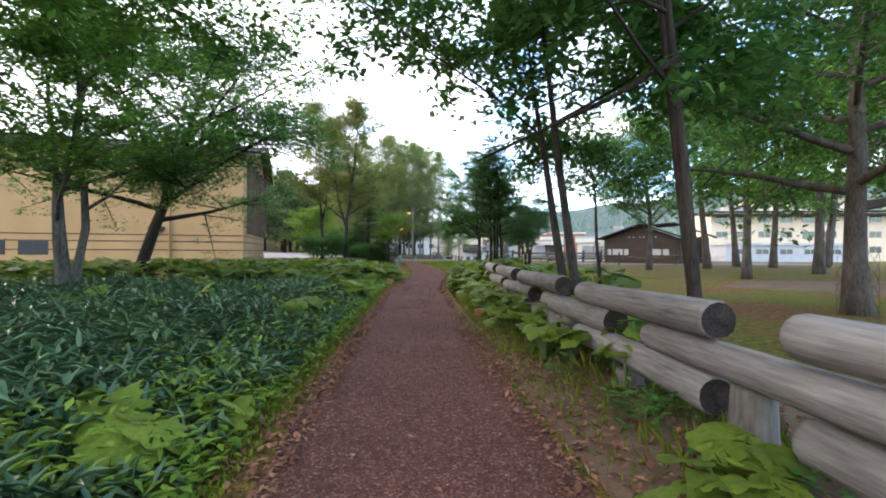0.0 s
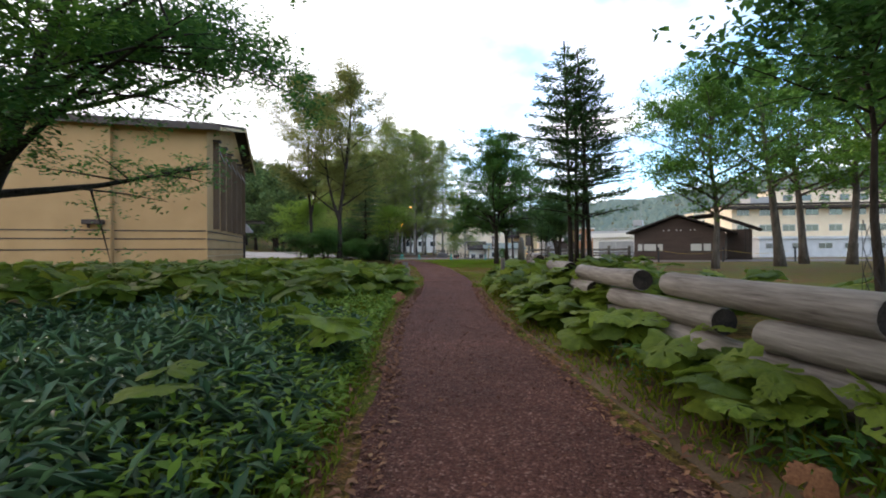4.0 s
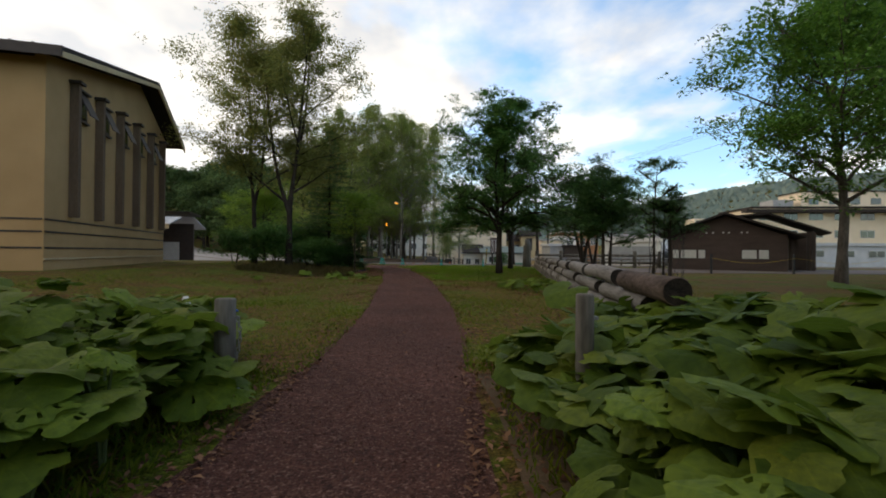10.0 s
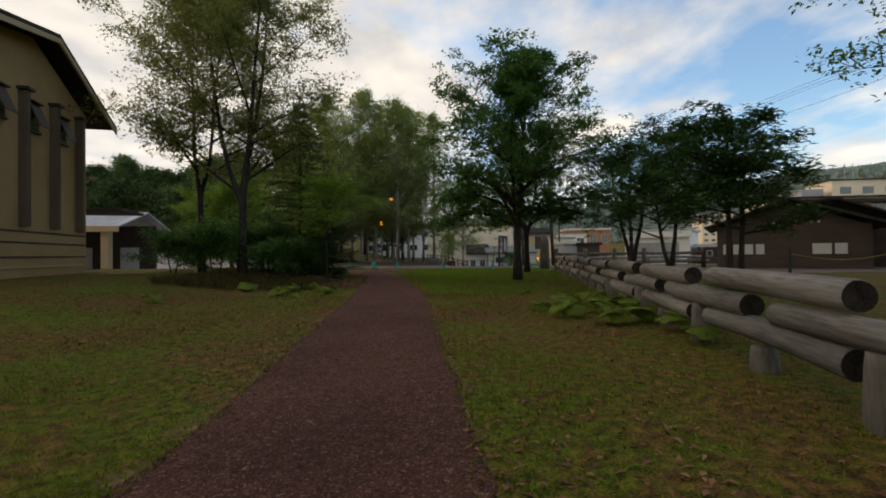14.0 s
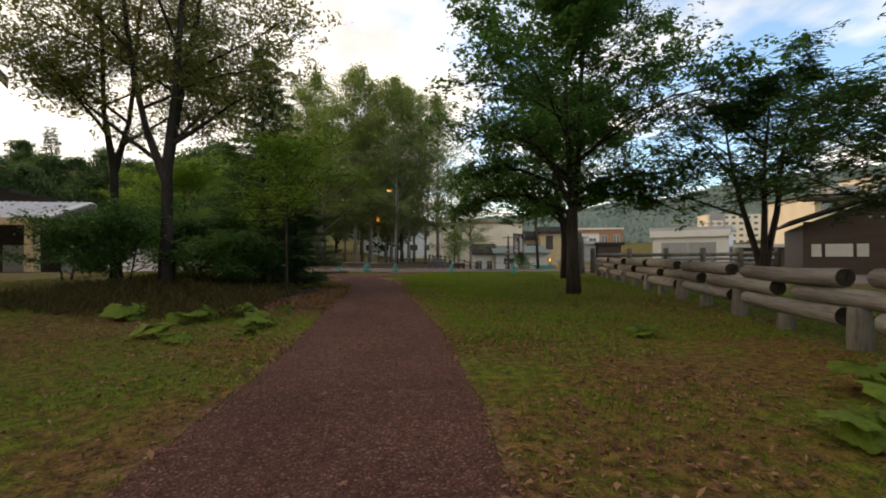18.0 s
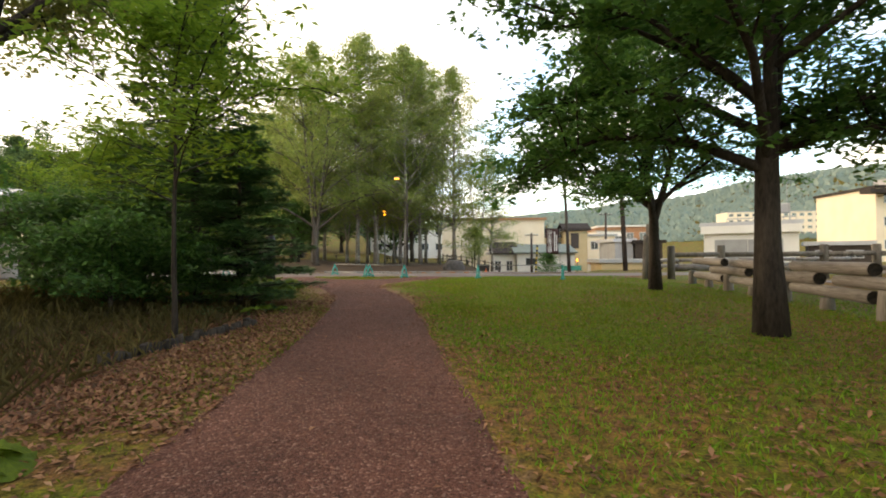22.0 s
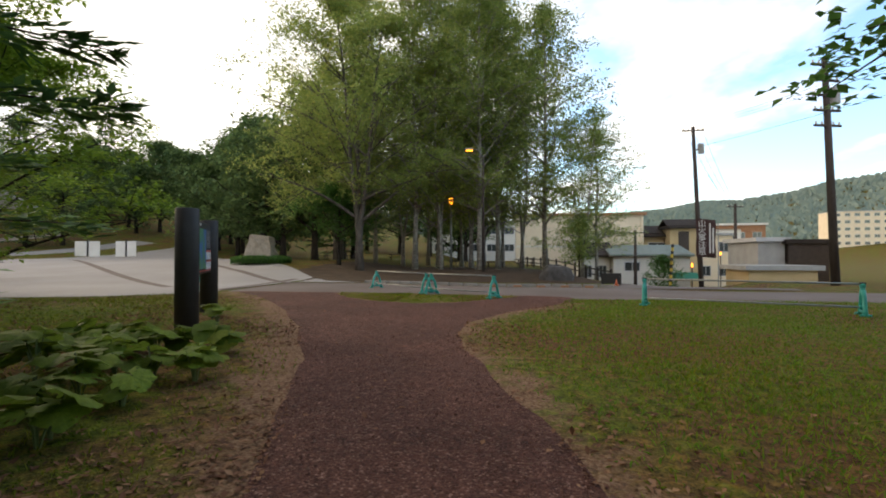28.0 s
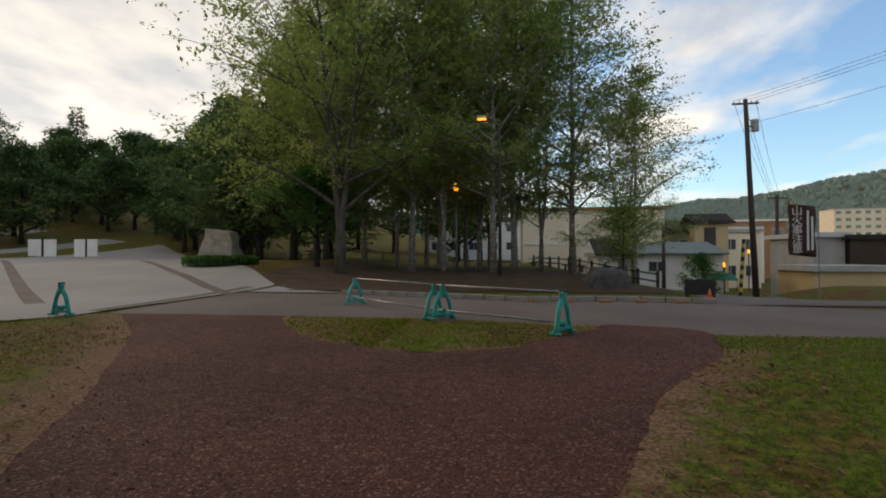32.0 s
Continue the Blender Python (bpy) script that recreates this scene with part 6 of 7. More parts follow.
for x, y, rz in ((-15.5, 101, 20), (-21.5, 103, -15), (-9.0, 103, 40), (-2.0, 95, 10), (-27, 108, 0)):
    picnic_table(x, y, rz)
for x, y, rz in ((-4.6, 92.0, 10), (0.2, 93.0, -20)):
    bt = thing("bench", x, y, gz(x, y) + 0.03, rz, "dark wooden bench under the birches", "bench", "benches")
    part("seat", box(-0.8, -0.2, 0.40, 0.8, 0.2, 0.46, 0.01), M_BROWN, bt)
    for s in (-0.6, 0.6):
        part("leg", box(s - 0.05, -0.15, -0.05, s + 0.05, 0.15, 0.40), M_BROWN, bt)
gf = thing("grove_fence", 3.4, 84.5, gz(3.4, 84.5), 108, "dark wooden post-and-rail fence behind the grove", "fence")
for k in range(11):
    z = gz(3.4 - 0.31 * k * 1.8, 84.5 + 0.95 * k * 1.8) - gz(3.4, 84.5)
    part("post", box(k * 1.8 - 0.06, -0.06, z - 0.3, k * 1.8 + 0.06, 0.06, z + 1.05), M_BROWN, gf)
    if k < 10:
        z2 = gz(3.4 - 0.31 * (k + 1) * 1.8, 84.5 + 0.95 * (k + 1) * 1.8) - gz(3.4, 84.5)
        for h in (0.45, 0.85):
            mesh("rail", *tube([(k * 1.8, -0.09, z + h), (k * 1.8 + 1.8, -0.09, z2 + h)], [0.045, 0.045], 6), M_BROWN, gf)

# ---- small things ----
wp = thing("white_boards", -62.4, 108, gz(-62.4, 108) - 0.1, 8, "pair of white display boards at the plaza's far side", "board")
for x, w in ((0.0, 3.4), (5.6, 2.8)):
    part("panel", box(x, -0.05, 0.05, x + w * 0.48, 0.05, 2.15, 0.01), M_WHITE, wp)
    part("panel", box(x + w * 0.56, -0.05, 0.05, x + w, 0.05, 2.15, 0.01), M_WHITE, wp)
    part("post", box(x + w * 0.49, -0.1, 0, x + w * 0.55, 0.1, 2.35), M_BLACK, wp)
bb = thing("black_board", 1.05, 72.9, gz(1.05, 72.9) + 0.03, -8, "low black board standing at the street corner", "board")
part("panel", box(-0.42, -0.03, 0.06, 0.42, 0.03, 0.52, 0.01), M_BLACK, bb)
for s in (-0.38, 0.32):
    part("foot", box(s, -0.15, 0, s + 0.06, 0.15, 0.06), M_BLACK, bb)
M_CONE = mat("orange_cone", (0.55, 0.10, 0.03), (0.65, 0.15, 0.05), 8, 0.5, 0.1)
tc = thing("traffic_cone", 1.2, 72.6, gz(1.2, 72.6) + 0.03, 0, "small orange traffic cone at the corner", "cone")
mesh("cone", *tube([(0, 0, 0.03), (0, 0, 0.12), (0, 0, 0.26)], [0.07, 0.045, 0.015], 12), M_CONE, tc, smooth=True)
part("base", box(-0.1, -0.1, 0, 0.1, 0.1, 0.03, 0.01), M_CONE, tc)
tarp = bmesh.new()
bmesh.ops.create_grid(tarp, x_segments=22, y_segments=14, size=0.5)
for v in tarp.verts:
    x, y = v.co.x, v.co.y
    v.co = Vector((x * 1.5, y * 1.0, 0.13 + 0.13 * noise.noise((x * 5, y * 5, 1)) + 0.05 * noise.noise((x * 13, y * 11, 3)) - 0.10 * max(0, (max(abs(x), abs(y)) - 0.42) / 0.08)))
M_TARP = mat("blue_tarpaulin", (0.005, 0.13, 0.55), (0.015, 0.20, 0.68), 5, 0.45, 0.3, 30)
tp = part("tarpaulin", tarp, M_TARP, smooth=True)
tp.matrix_basis = pose(-5.3, 27.25, gz(-5.3, 27.25), 0, 0, -12)
tagged(tp, "crumpled bright blue tarpaulin weighted on the lawn", "tarpaulin")
for k, (x, y) in enumerate(((-4.95, 27.4), (-5.65, 27.6))):
    sb = bmesh.new()
    bmesh.ops.create_cone(sb, cap_ends=True, segments=10, radius1=0.14, radius2=0.045, depth=0.2)
    for v in sb.verts:
        v.co += Vector((0.02 * noise.noise(v.co * 9 + Vector((k, 0, 0))), 0, 0.10))
    o = part("sandbag", sb, M_WHITE, smooth=True)
    o.matrix_basis = pose(x, y, gz(x, y) + 0.12)
    tagged(o, "small tied white sandbag weighing down the tarpaulin", "bag", "sandbags")
# chains hanging from the path posts
for x, y, h in ((-2.15, 21.65, 0.88),):
    ch = thing("chain", x + (0.09 if x > 0 else 0.12), y - 0.02, 0.02, 0, "steel chain hanging from the path post", "chain", "chains")
    for k in range(int((h - 0.2) / 0.045)):
        z = h - 0.2 - k * 0.045
        ln = mesh("link", *tube([(0.014 * math.cos(a), 0, z + 0.028 * math.sin(a)) for a in [q * 6.283 / 8 for q in range(9)]], [0.005] * 9, 4, False), M_CHAIN, ch)
        ln.matrix_basis = pose(0.02 * math.sin(k * 0.5), 0, 0, 0, 0, 90 * (k % 2))
# stake edging under the firs
ed = thing("stake_edging", -5.45, 45.4, 0, -8, "low mossy edging of rotting stakes half buried in dead leaves", "edging")
re_ = random.Random(6)
for k in range(26):
    h, r_ = re_.uniform(0.08, 0.17), re_.uniform(0.055, 0.08)
    lean_ = re_.uniform(-0.06, 0.06)
    mesh("stake", *tube([(re_.uniform(-0.03, 0.03), k * 0.13, -0.1), (lean_, k * 0.13 + re_.uniform(-0.05, 0.05), h)], [r_, r_ * 0.85], 7), M_BARK, ed, smooth=True)
# kerb stones along the grove
for k in range(18):
    x = -10.0 + k * 0.62
    y = float(np.interp(x, ROAD_HI_X, ROAD_HI_Y)) + 0.12
    kb = part("kerb_stone", box(-0.29, -0.08, -0.15, 0.29, 0.08, 0.13, 0.015), M_KERB)
    kb.matrix_basis = pose(x, y, gz(x, y), 0, 0, math.degrees(math.atan2(float(np.interp(x + 0.3, ROAD_HI_X, ROAD_HI_Y)) - float(np.interp(x - 0.3, ROAD_HI_X, ROAD_HI_Y)), 0.6)))
    tagged(kb, "worn concrete kerb stone along the grove", "kerb", "kerb stones")
for k in range(5):
    x = -4.0 + k * 0.95
    o = part("timber_block", box(-0.16, -0.05, 0, 0.16, 0.05, 0.08, 0.01), M_RED)
    o.matrix_basis = pose(x, 70.9 + 0.1 * (k % 2), gz(x, 70.9) + 0.024, 0, 0, 4 * k)
    tagged(o, "small red-brown timber block on the road's edge", "block", "timber blocks")
# drain lines in the plaza
for (xa, ya), (xb, yb) in (((-13.4, 72.0), (-33.0, 91.0)), ((-17.2, 68.9), (-47.0, 92.5)), ((-14.2, 67.6), (-14.6, 75.0))):
    nrm_ = Vector((yb - ya, xa - xb, 0)).normalized() * 0.22
    vs_, fs_ = [], []
    for k in range(41):
        x, y = xa + (xb - xa) * k / 40, ya + (yb - ya) * k / 40
        for s in (-1, 1):
            px_, py_ = x + s * nrm_.x, y + s * nrm_.y
            vs_.append((px_, py_, gz(px_, py_) + 0.036))
    fs_ = [(2 * k, 2 * k + 1, 2 * k + 3, 2 * k + 2) for k in range(40)]
    tagged(mesh("drain_line", vs_, fs_, M_ROAD), "dark drain line set in the plaza", "drain", kind="structure")
# netting round trunks
for x, y, r, h in ((4.3, 12.8, 0.2, 1.6), (9.0, 10.2, 0.36, 1.5), (2.6, 23.35, 0.20, 1.75)):
    nt = thing("trunk_net", x, y, 0, 0, "wire netting wrapped round the tree's trunk", "net", "trunk nets")
    wires = []
    for d in (-1, 1):
        for k in range(9):
            wires.append(tube([(r * math.cos(6.283 * k / 9 + d * q * 0.35), r * math.sin(6.283 * k / 9 + d * q * 0.35), h * q / 10) for q in range(11)], [0.0026] * 11, 4, False))
    tagged(mesh("wire", *tubes(wires), M_BLACK, nt), "thin wire mesh", kind="stuff")
# banner's lettering
M_INK = mat("white_lettering", (0.60, 0.58, 0.56), (0.68, 0.66, 0.64), 10, 0.8, 0)


def lettering(text, size, parent, m, material, name="lettering"):
    cu_ = bpy.data.curves.new("text", "FONT")
    cu_.body, cu_.size, cu_.align_x, cu_.align_y, cu_.extrude = text, size, "CENTER", "CENTER", 0.004
    tmp = bpy.data.objects.new("text_tmp", cu_)
    scene.collection.objects.link(tmp)
    me = bpy.data.meshes.new_from_object(tmp.evaluated_get(bpy.context.evaluated_depsgraph_get()))
    bpy.data.objects.remove(tmp)
    me.materials.clear()
    me.materials.append(material)
    o = new(name, me)
    o.parent = parent
    o.matrix_basis = m
    return o


for k, ch_ in enumerate("\u5c71\u706b\u4e8b\u6ce8\u610f"):
    lettering(ch_, 0.42, bn, pose(-0.22, -0.085, 3.72 - k * 0.38, 90, 0, 0), M_INK)
for k in range(2):
    part("small_print", box(0.14 + k * 0.16, -0.085, 2.15, 0.22 + k * 0.16, -0.078, 3.75 - 0.25 * k), M_INK, bn)

# dead bough caught between the oaks
db = mesh("dead_bough", *tube([(2.55, 5.05, 3.45), (1.9, 5.4, 3.1), (1.2, 5.9, 2.85), (0.45, 6.3, 2.55)], [0.035, 0.03, 0.024, 0.012], 7), M_BARK, smooth=True)
tagged(db, "dead bough caught aslant between the oaks", "branch")

# ---- undergrowth ----
def soil_sheet(name, rows, cols, lift, label, ends=(True, True)):
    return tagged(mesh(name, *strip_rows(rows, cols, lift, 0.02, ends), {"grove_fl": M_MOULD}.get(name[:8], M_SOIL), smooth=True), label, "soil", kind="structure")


soil_sheet("soil_bed_east", [(y, float(edge_right(y)) - 0.1, float(edge_right(y)) + 0.1 + (3.1 - float(edge_right(y)) + wob(y, 3) * 4) * float(1 - smooth_step(21, 24, y))) for y in np.arange(-9, 24.1, 0.25)], 8, 0.008, "bare brown soil under the fence strewn with dead leaves")
soil_sheet("soil_bed_west", [(y, -13 + wob(y, 5) * 6, float(edge_left(y)) + 0.1) for y in np.arange(-9, 22.6, 0.5)], 8, 0.008, "dark soil under the dwarf bamboo")


def worn_edge(name, rows, cols, label):
    """A sheet beside the path whose mask fades from bare earth (1) to grass (0); rows are y, x and mask of both sides."""
    vs, fs = strip_rows([(y, a, b) for y, a, b, _, _ in rows], cols, 0.013, 0.025, (rows[0][3] < rows[0][4], rows[0][3] > rows[0][4]))
    o = mesh(name, vs, fs, M_WORN, smooth=True)
    w = o.data.attributes.new("wear", "FLOAT", "POINT")
    w.data.foreach_set("value", [f0 + (f1 - f0) * k / cols for _, _, _, f0, f1 in rows for k in range(cols + 1)])
    return tagged(o, label, "earth", kind="structure")


def verge(y):
    return 0.55 + 1.25 * float(smooth_step(49, 57, y))


worn_edge("shoulder_west", [(y, float(edge_left(y)) - 1.15 * verge(y), float(edge_left(y)) + 0.14, 0.0, 0.52 + 0.20 * float(smooth_step(50, 57, y))) for y in np.arange(22.5, 67.2, 0.3)], 8, "grass verge worn to sandy earth along the path")
worn_edge("shoulder_east", [(y, float(edge_right(y)) - 0.14, float(edge_right(y)) + 0.95 * verge(y), 0.50 + 0.10 * float(smooth_step(50, 57, y)), 0.0) for y in np.arange(22.5, 64.9, 0.3)], 8, "grass verge worn to sandy earth along the path")
worn_edge("island_west", [(y, float(np.interp(y, ISLE_Y, ISLE_L)) - 0.15, float(np.interp(y, ISLE_Y, ISLE_L) + np.interp(y, ISLE_Y, ISLE_R)) / 2, 0.56, 0.3) for y in np.arange(64.1, 67.4, 0.15)], 8, "worn grass of the island at the fork")
worn_edge("island_east", [(y, float(np.interp(y, ISLE_Y, ISLE_L) + np.interp(y, ISLE_Y, ISLE_R)) / 2, float(np.interp(y, ISLE_Y, ISLE_R)) + 0.15, 0.3, 0.56) for y in np.arange(64.1, 67.4, 0.15)], 8, "worn grass of the island at the fork")
soil_sheet("lawn_litter_band", [(y, 10.5 + wob(y, 43) * 9 + abs(18.5 - y) * 0.8, 24 + wob(y, 45) * 12) for y in np.arange(14.5, 23, 0.5)], 10, 0.012, "brown band of fallen needles across the far lawn")
soil_sheet("litter_bank", [(y, -9.5 + wob(y, 23) * 5, -4.3 - 0.16 * (y - 44) + wob(y, 25) * 5) for y in np.arange(42.5, 53.5, 0.4)], 6, 0.010, "brown soil under the firs covered with dead leaves")
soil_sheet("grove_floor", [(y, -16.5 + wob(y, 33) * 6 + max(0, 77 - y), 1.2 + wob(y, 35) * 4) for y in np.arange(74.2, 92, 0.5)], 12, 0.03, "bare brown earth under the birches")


def butterbur_leaf(seed, n_=42, rings=(0.3, 0.6, 0.84, 1.0)):
    """A kidney-shaped leaf, lobed and wavy, its stalk joining at the notch."""
    rng = random.Random(seed)
    vs, fs = [(0, 0, 0)], []
    ph, fold = rng.uniform(0, 6.28), rng.uniform(0.03, 0.10)
    for i, q in enumerate(rings):
        for k in range(n_):
            a = math.pi * (2 * (k + 0.5) / n_ - 1) * 0.965
            notch = 1 - 0.55 * max(0, (abs(a) - 2.5) / 0.64)
            lobe = 1 + (0.10 * math.sin(a * 4.5 + ph) + 0.035 * (k % 2) + 0.06 * math.sin(a * 9.5 + ph * 2) + 0.05 * noise.noise((a * 6, seed * 3.1, 0))) * q
            r = q * notch * lobe
            z = 0.09 * q - 0.20 * q ** 2.4 + fold * math.cos(a * 2 + ph) * q * q + 0.045 * math.sin(a * 4.5 + ph * 3) * q ** 2 + 0.03 * math.sin(a * 10.5 + ph) * q ** 3 - fold * 0.4 * math.cos(a) * q
            vs.append((0.12 + r * math.cos(a), r * math.sin(a) * 1.08, z + 0.03 * q * noise.noise((r * math.cos(a) * 5, r * math.sin(a) * 5, seed))))
    for k in range(n_ - 1):
        fs.append((0, 1 + k, 2 + k))
    for i in range(len(rings) - 1):
        for k in range(n_ - 1):
            a = 1 + i * n_ + k
            if rng.random() > 0.035:
                fs.append((a, a + n_, a + n_ + 1, a + 1))
    return vs, fs


FUKI, FUKI_LIGHT = [], []
for k in range(7):
    v, f_ = butterbur_leaf(k, 22, (0.45, 1.0))
    FUKI_LIGHT.append((np.array(v), f_))
    v, f_ = butterbur_leaf(k)
    me = bpy.data.meshes.new("leaf")
    me.from_pydata(v, [], f_)
    me.polygons.foreach_set("use_smooth", [True] * len(me.polygons))
    me.materials.append(None)
    me.attributes.new("blade", "FLOAT_VECTOR", "POINT").data.foreach_set("vector", np.array(v, np.float32).ravel())
    FUKI.append((me, np.array(v), f_))


def vein_material():
    m = M_FUKI.copy()
    m.name = "butterbur_leaf_veined"
    n, l = m.node_tree.nodes, m.node_tree.links
    b = [q for q in n if q.type == "BSDF_PRINCIPLED"][0]
    col = b.inputs["Base Color"].links[0].from_socket
    co, sep, at = n.new("ShaderNodeAttribute"), n.new("ShaderNodeSeparateXYZ"), n.new("ShaderNodeMath")
    co.attribute_name = "blade"
    l.new(co.outputs["Vector"], sep.inputs[0])
    at.operation = "ARCTAN2"
    l.new(sep.outputs["Y"], at.inputs[0])
    l.new(sep.outputs["X"], at.inputs[1])
    ml, sn = n.new("ShaderNodeMath"), n.new("ShaderNodeMath")
    ml.operation, ml.inputs[1].default_value = "MULTIPLY", 11.0
    sn.operation = "COSINE"
    l.new(at.outputs[0], ml.inputs[0])
    l.new(ml.outputs[0], sn.inputs[0])
    r = ramp_of(n, [(0.0, (0.95, 0.96, 0.96)), (0.93, (1.0, 1.0, 1.0)), (0.99, (1.22, 1.2, 1.1))])
    l.new(sn.outputs[0], r.inputs["Fac"])
    info, hv, mr = n.new("ShaderNodeObjectInfo"), n.new("ShaderNodeHueSaturation"), n.new("ShaderNodeMapRange")
    l.new(info.outputs["Random"], mr.inputs["Value"])
    mr.inputs["To Min"].default_value, mr.inputs["To Max"].default_value = 0.7, 1.3
    l.new(mr.outputs[0], hv.inputs["Value"])
    mx = n.new("ShaderNodeMix")
    mx.data_type, mx.blend_type = "RGBA", "MULTIPLY"
    mx.inputs["Factor"].default_value = 1.0
    l.new(col, hv.inputs["Color"])
    l.new(hv.outputs["Color"], mx.inputs["A"])
    l.new(r.outputs["Color"], mx.inputs["B"])
    mo, mr2 = n.new("ShaderNodeTexNoise"), ramp_of(n, [(0.32, (0.62, 0.66, 0.6)), (0.5, (1, 1, 1)), (0.68, (1.3, 1.22, 0.95))])
    mo.inputs["Scale"].default_value, mo.inputs["Detail"].default_value = 4.2, 9
    l.new(co.outputs["Vector"], mo.inputs["Vector"])
    l.new(mo.outputs["Fac"], mr2.inputs["Fac"])
    mx2 = n.new("ShaderNodeMix")
    mx2.data_type, mx2.blend_type = "RGBA", "MULTIPLY"
    mx2.inputs["Factor"].default_value = 1.0
    l.new(mx.outputs["Result"], mx2.inputs["A"])
    l.new(mr2.outputs["Color"], mx2.inputs["B"])
    l.new(mx2.outputs["Result"], b.inputs["Base Color"])
    nz, bp = n.new("ShaderNodeTexNoise"), n.new("ShaderNodeBump")
    nz.inputs["Scale"].default_value, nz.inputs["Detail"].default_value = 9, 4
    l.new(co.outputs["Vector"], nz.inputs["Vector"])
    ad = n.new("ShaderNodeMath")
    l.new(nz.outputs["Fac"], ad.inputs[0])
    soft = n.new("ShaderNodeMath")
    soft.operation, soft.inputs[1].default_value = "MULTIPLY", 0.12
    l.new(sn.outputs[0], soft.inputs[0])
    l.new(soft.outputs[0], ad.inputs[1])
    bp.inputs["Strength"].default_value, bp.inputs["Distance"].default_value = 0.5, 0.016
    l.new(ad.outputs[0], bp.inputs["Height"])
    l.new(bp.outputs[0], b.inputs["Normal"])
    return m


M_FUKI_V = vein_material()
for me, _, _ in FUKI:
    me.materials[0] = M_FUKI_V
FLAT_FUKI = []
STALK = bpy.data.meshes.new("stalk")
_v, _f = tube([(0.05, 0, 0), (0.35, 0, 0.55), (1, 0, 1)], [0.05, 0.042, 0.034], 5, False)
STALK.from_pydata([tuple(q) for q in _v], [], _f)
STALK.materials.append(M_STALK)


def butterbur(x, y, h, size, n_, seed, group="butterburs", as_thing=True, label="clump of broad green butterbur leaves"):
    rng = random.Random(seed)
    t_ = thing("butterbur", x, y, gz(x, y), 0, label, "plant", group) if as_thing else None
    a0 = rng.uniform(0, 6.28)
    for k in range(n_):
        a = a0 + 6.283 * k / n_ + rng.uniform(-0.4, 0.4)
        out = size * rng.uniform(0.35, 0.95) * (0.2 if k == 0 else 1)
        hh = h * rng.uniform(0.62, 1.05)
        s = size * rng.uniform(0.6, 1.2)
        top = Vector((out * math.cos(a), out * math.sin(a), hh))
        m = pose(*top, rng.uniform(-20, 20), rng.uniform(-8, 38), math.degrees(a)) @ Matrix.Scale(s, 4)
        if as_thing:
            o = new("leaf", FUKI[(seed + k) % 7][0])
            o.parent = t_
            o.matrix_basis = m
            st = new("stalk", STALK)
            st.parent = t_
            st.matrix_basis = pose(0, 0, -0.03, 0, 0, math.degrees(a)) @ Matrix.Diagonal((out, 0.25, hh + 0.03, 1))
        else:
            base = Vector((x, y, gz(x, y)))
            v, f_ = FUKI_LIGHT[(seed + k) % 7]
            mm = np.array(Matrix.Translation(base) @ m)
            FLAT_FUKI.append((v @ mm[:3, :3].T + mm[:3, 3], f_, v))
    return t_


rf_ = random.Random(3)
count_ = 0
# east of the path, leaning over it and through the fence
for k in range(440):
    y = rf_.uniform(4.2, 22.8) if k < 190 else rf_.uniform(11, 22.8)
    lo, hi = float(edge_right(y)) + 0.38, 2.15 - 0.063 * y + 0.75 + 0.8 * float(smooth_step(10, 16, y))
    if y > 20:
        hi = 2.6
    x = rf_.uniform(lo, hi)
    if rf_.random() < float(np.interp(y, [7, 7.5, 13.5, 15], [0.45, 0.35, 0.35, 0.1])) or math.hypot(x - 0.75, y - 20.75) < 0.16:
        continue
    near = (x - lo) / max(0.3, hi - lo)
    if 10.5 < y < 14.2 and (near > 0.45 or rf_.random() < 0.45):
        continue
    h = (0.40 + 0.62 * min(1, near * 1.25)) * float(np.interp(y, [4, 8, 14, 20, 23], [0.72, 0.9, 1.05, 1.05, 0.7])) * (0.78 if 9 < y < 15.5 else 1.0)
    butterbur(x, y, h, rf_.uniform(0.14, 0.27) * float(np.interp(y, [4, 8, 12], [0.7, 0.74, 0.98])), rf_.randint(3, 6), k, as_thing=y < 10 or count_ % 3 == 0)
    count_ += 1
# west of the path
for k in range(300):
    y = rf_.uniform(13.8, 22.6)
    x = float(edge_left(y)) - 0.35 - rf_.random() ** 1.3 * (11 if y > 15 else 5)
    if y < 18.5 and float(edge_left(y)) - x < 0.5 + (18.5 - y) * 0.5 or math.hypot(x + 2.15, y - 21.65) < 0.35:
        continue
    d = float(edge_left(y)) - x
    h = 0.36 + 0.46 * min(1, d / 2.4) + (0.12 if y > 15.5 else -0.1)
    butterbur(x, y, h, rf_.uniform(0.13, 0.23), rf_.randint(4, 7), 500 + k, as_thing=d < 3.4 and k % 3 == 0)
for k in range(150):
    y = rf_.uniform(19.5, 24.2)
    x = float(edge_left(y)) - 0.28 - rf_.random() * 3.0
    if math.hypot(x + 2.15, y - 21.65) > 0.35 and (y < 21.9 or x < -0.15 - 0.68 * (y - 19.2)):
        butterbur(x, y, rf_.uniform(0.38, 0.75), rf_.uniform(0.15, 0.24), rf_.randint(4, 6), 3000 + k, as_thing=k % 3 == 0)
for k in range(60):
    y = rf_.uniform(21, 24.6)
    butterbur(float(edge_right(y)) + 1.0 + 0.35 * max(0, y - 22) + rf_.random() * 1.5 * (1 if y < 23.4 else 0.5), y, rf_.uniform(0.3, 0.62), rf_.uniform(0.13, 0.22), rf_.randint(4, 6), 3300 + k, as_thing=k % 4 == 0)
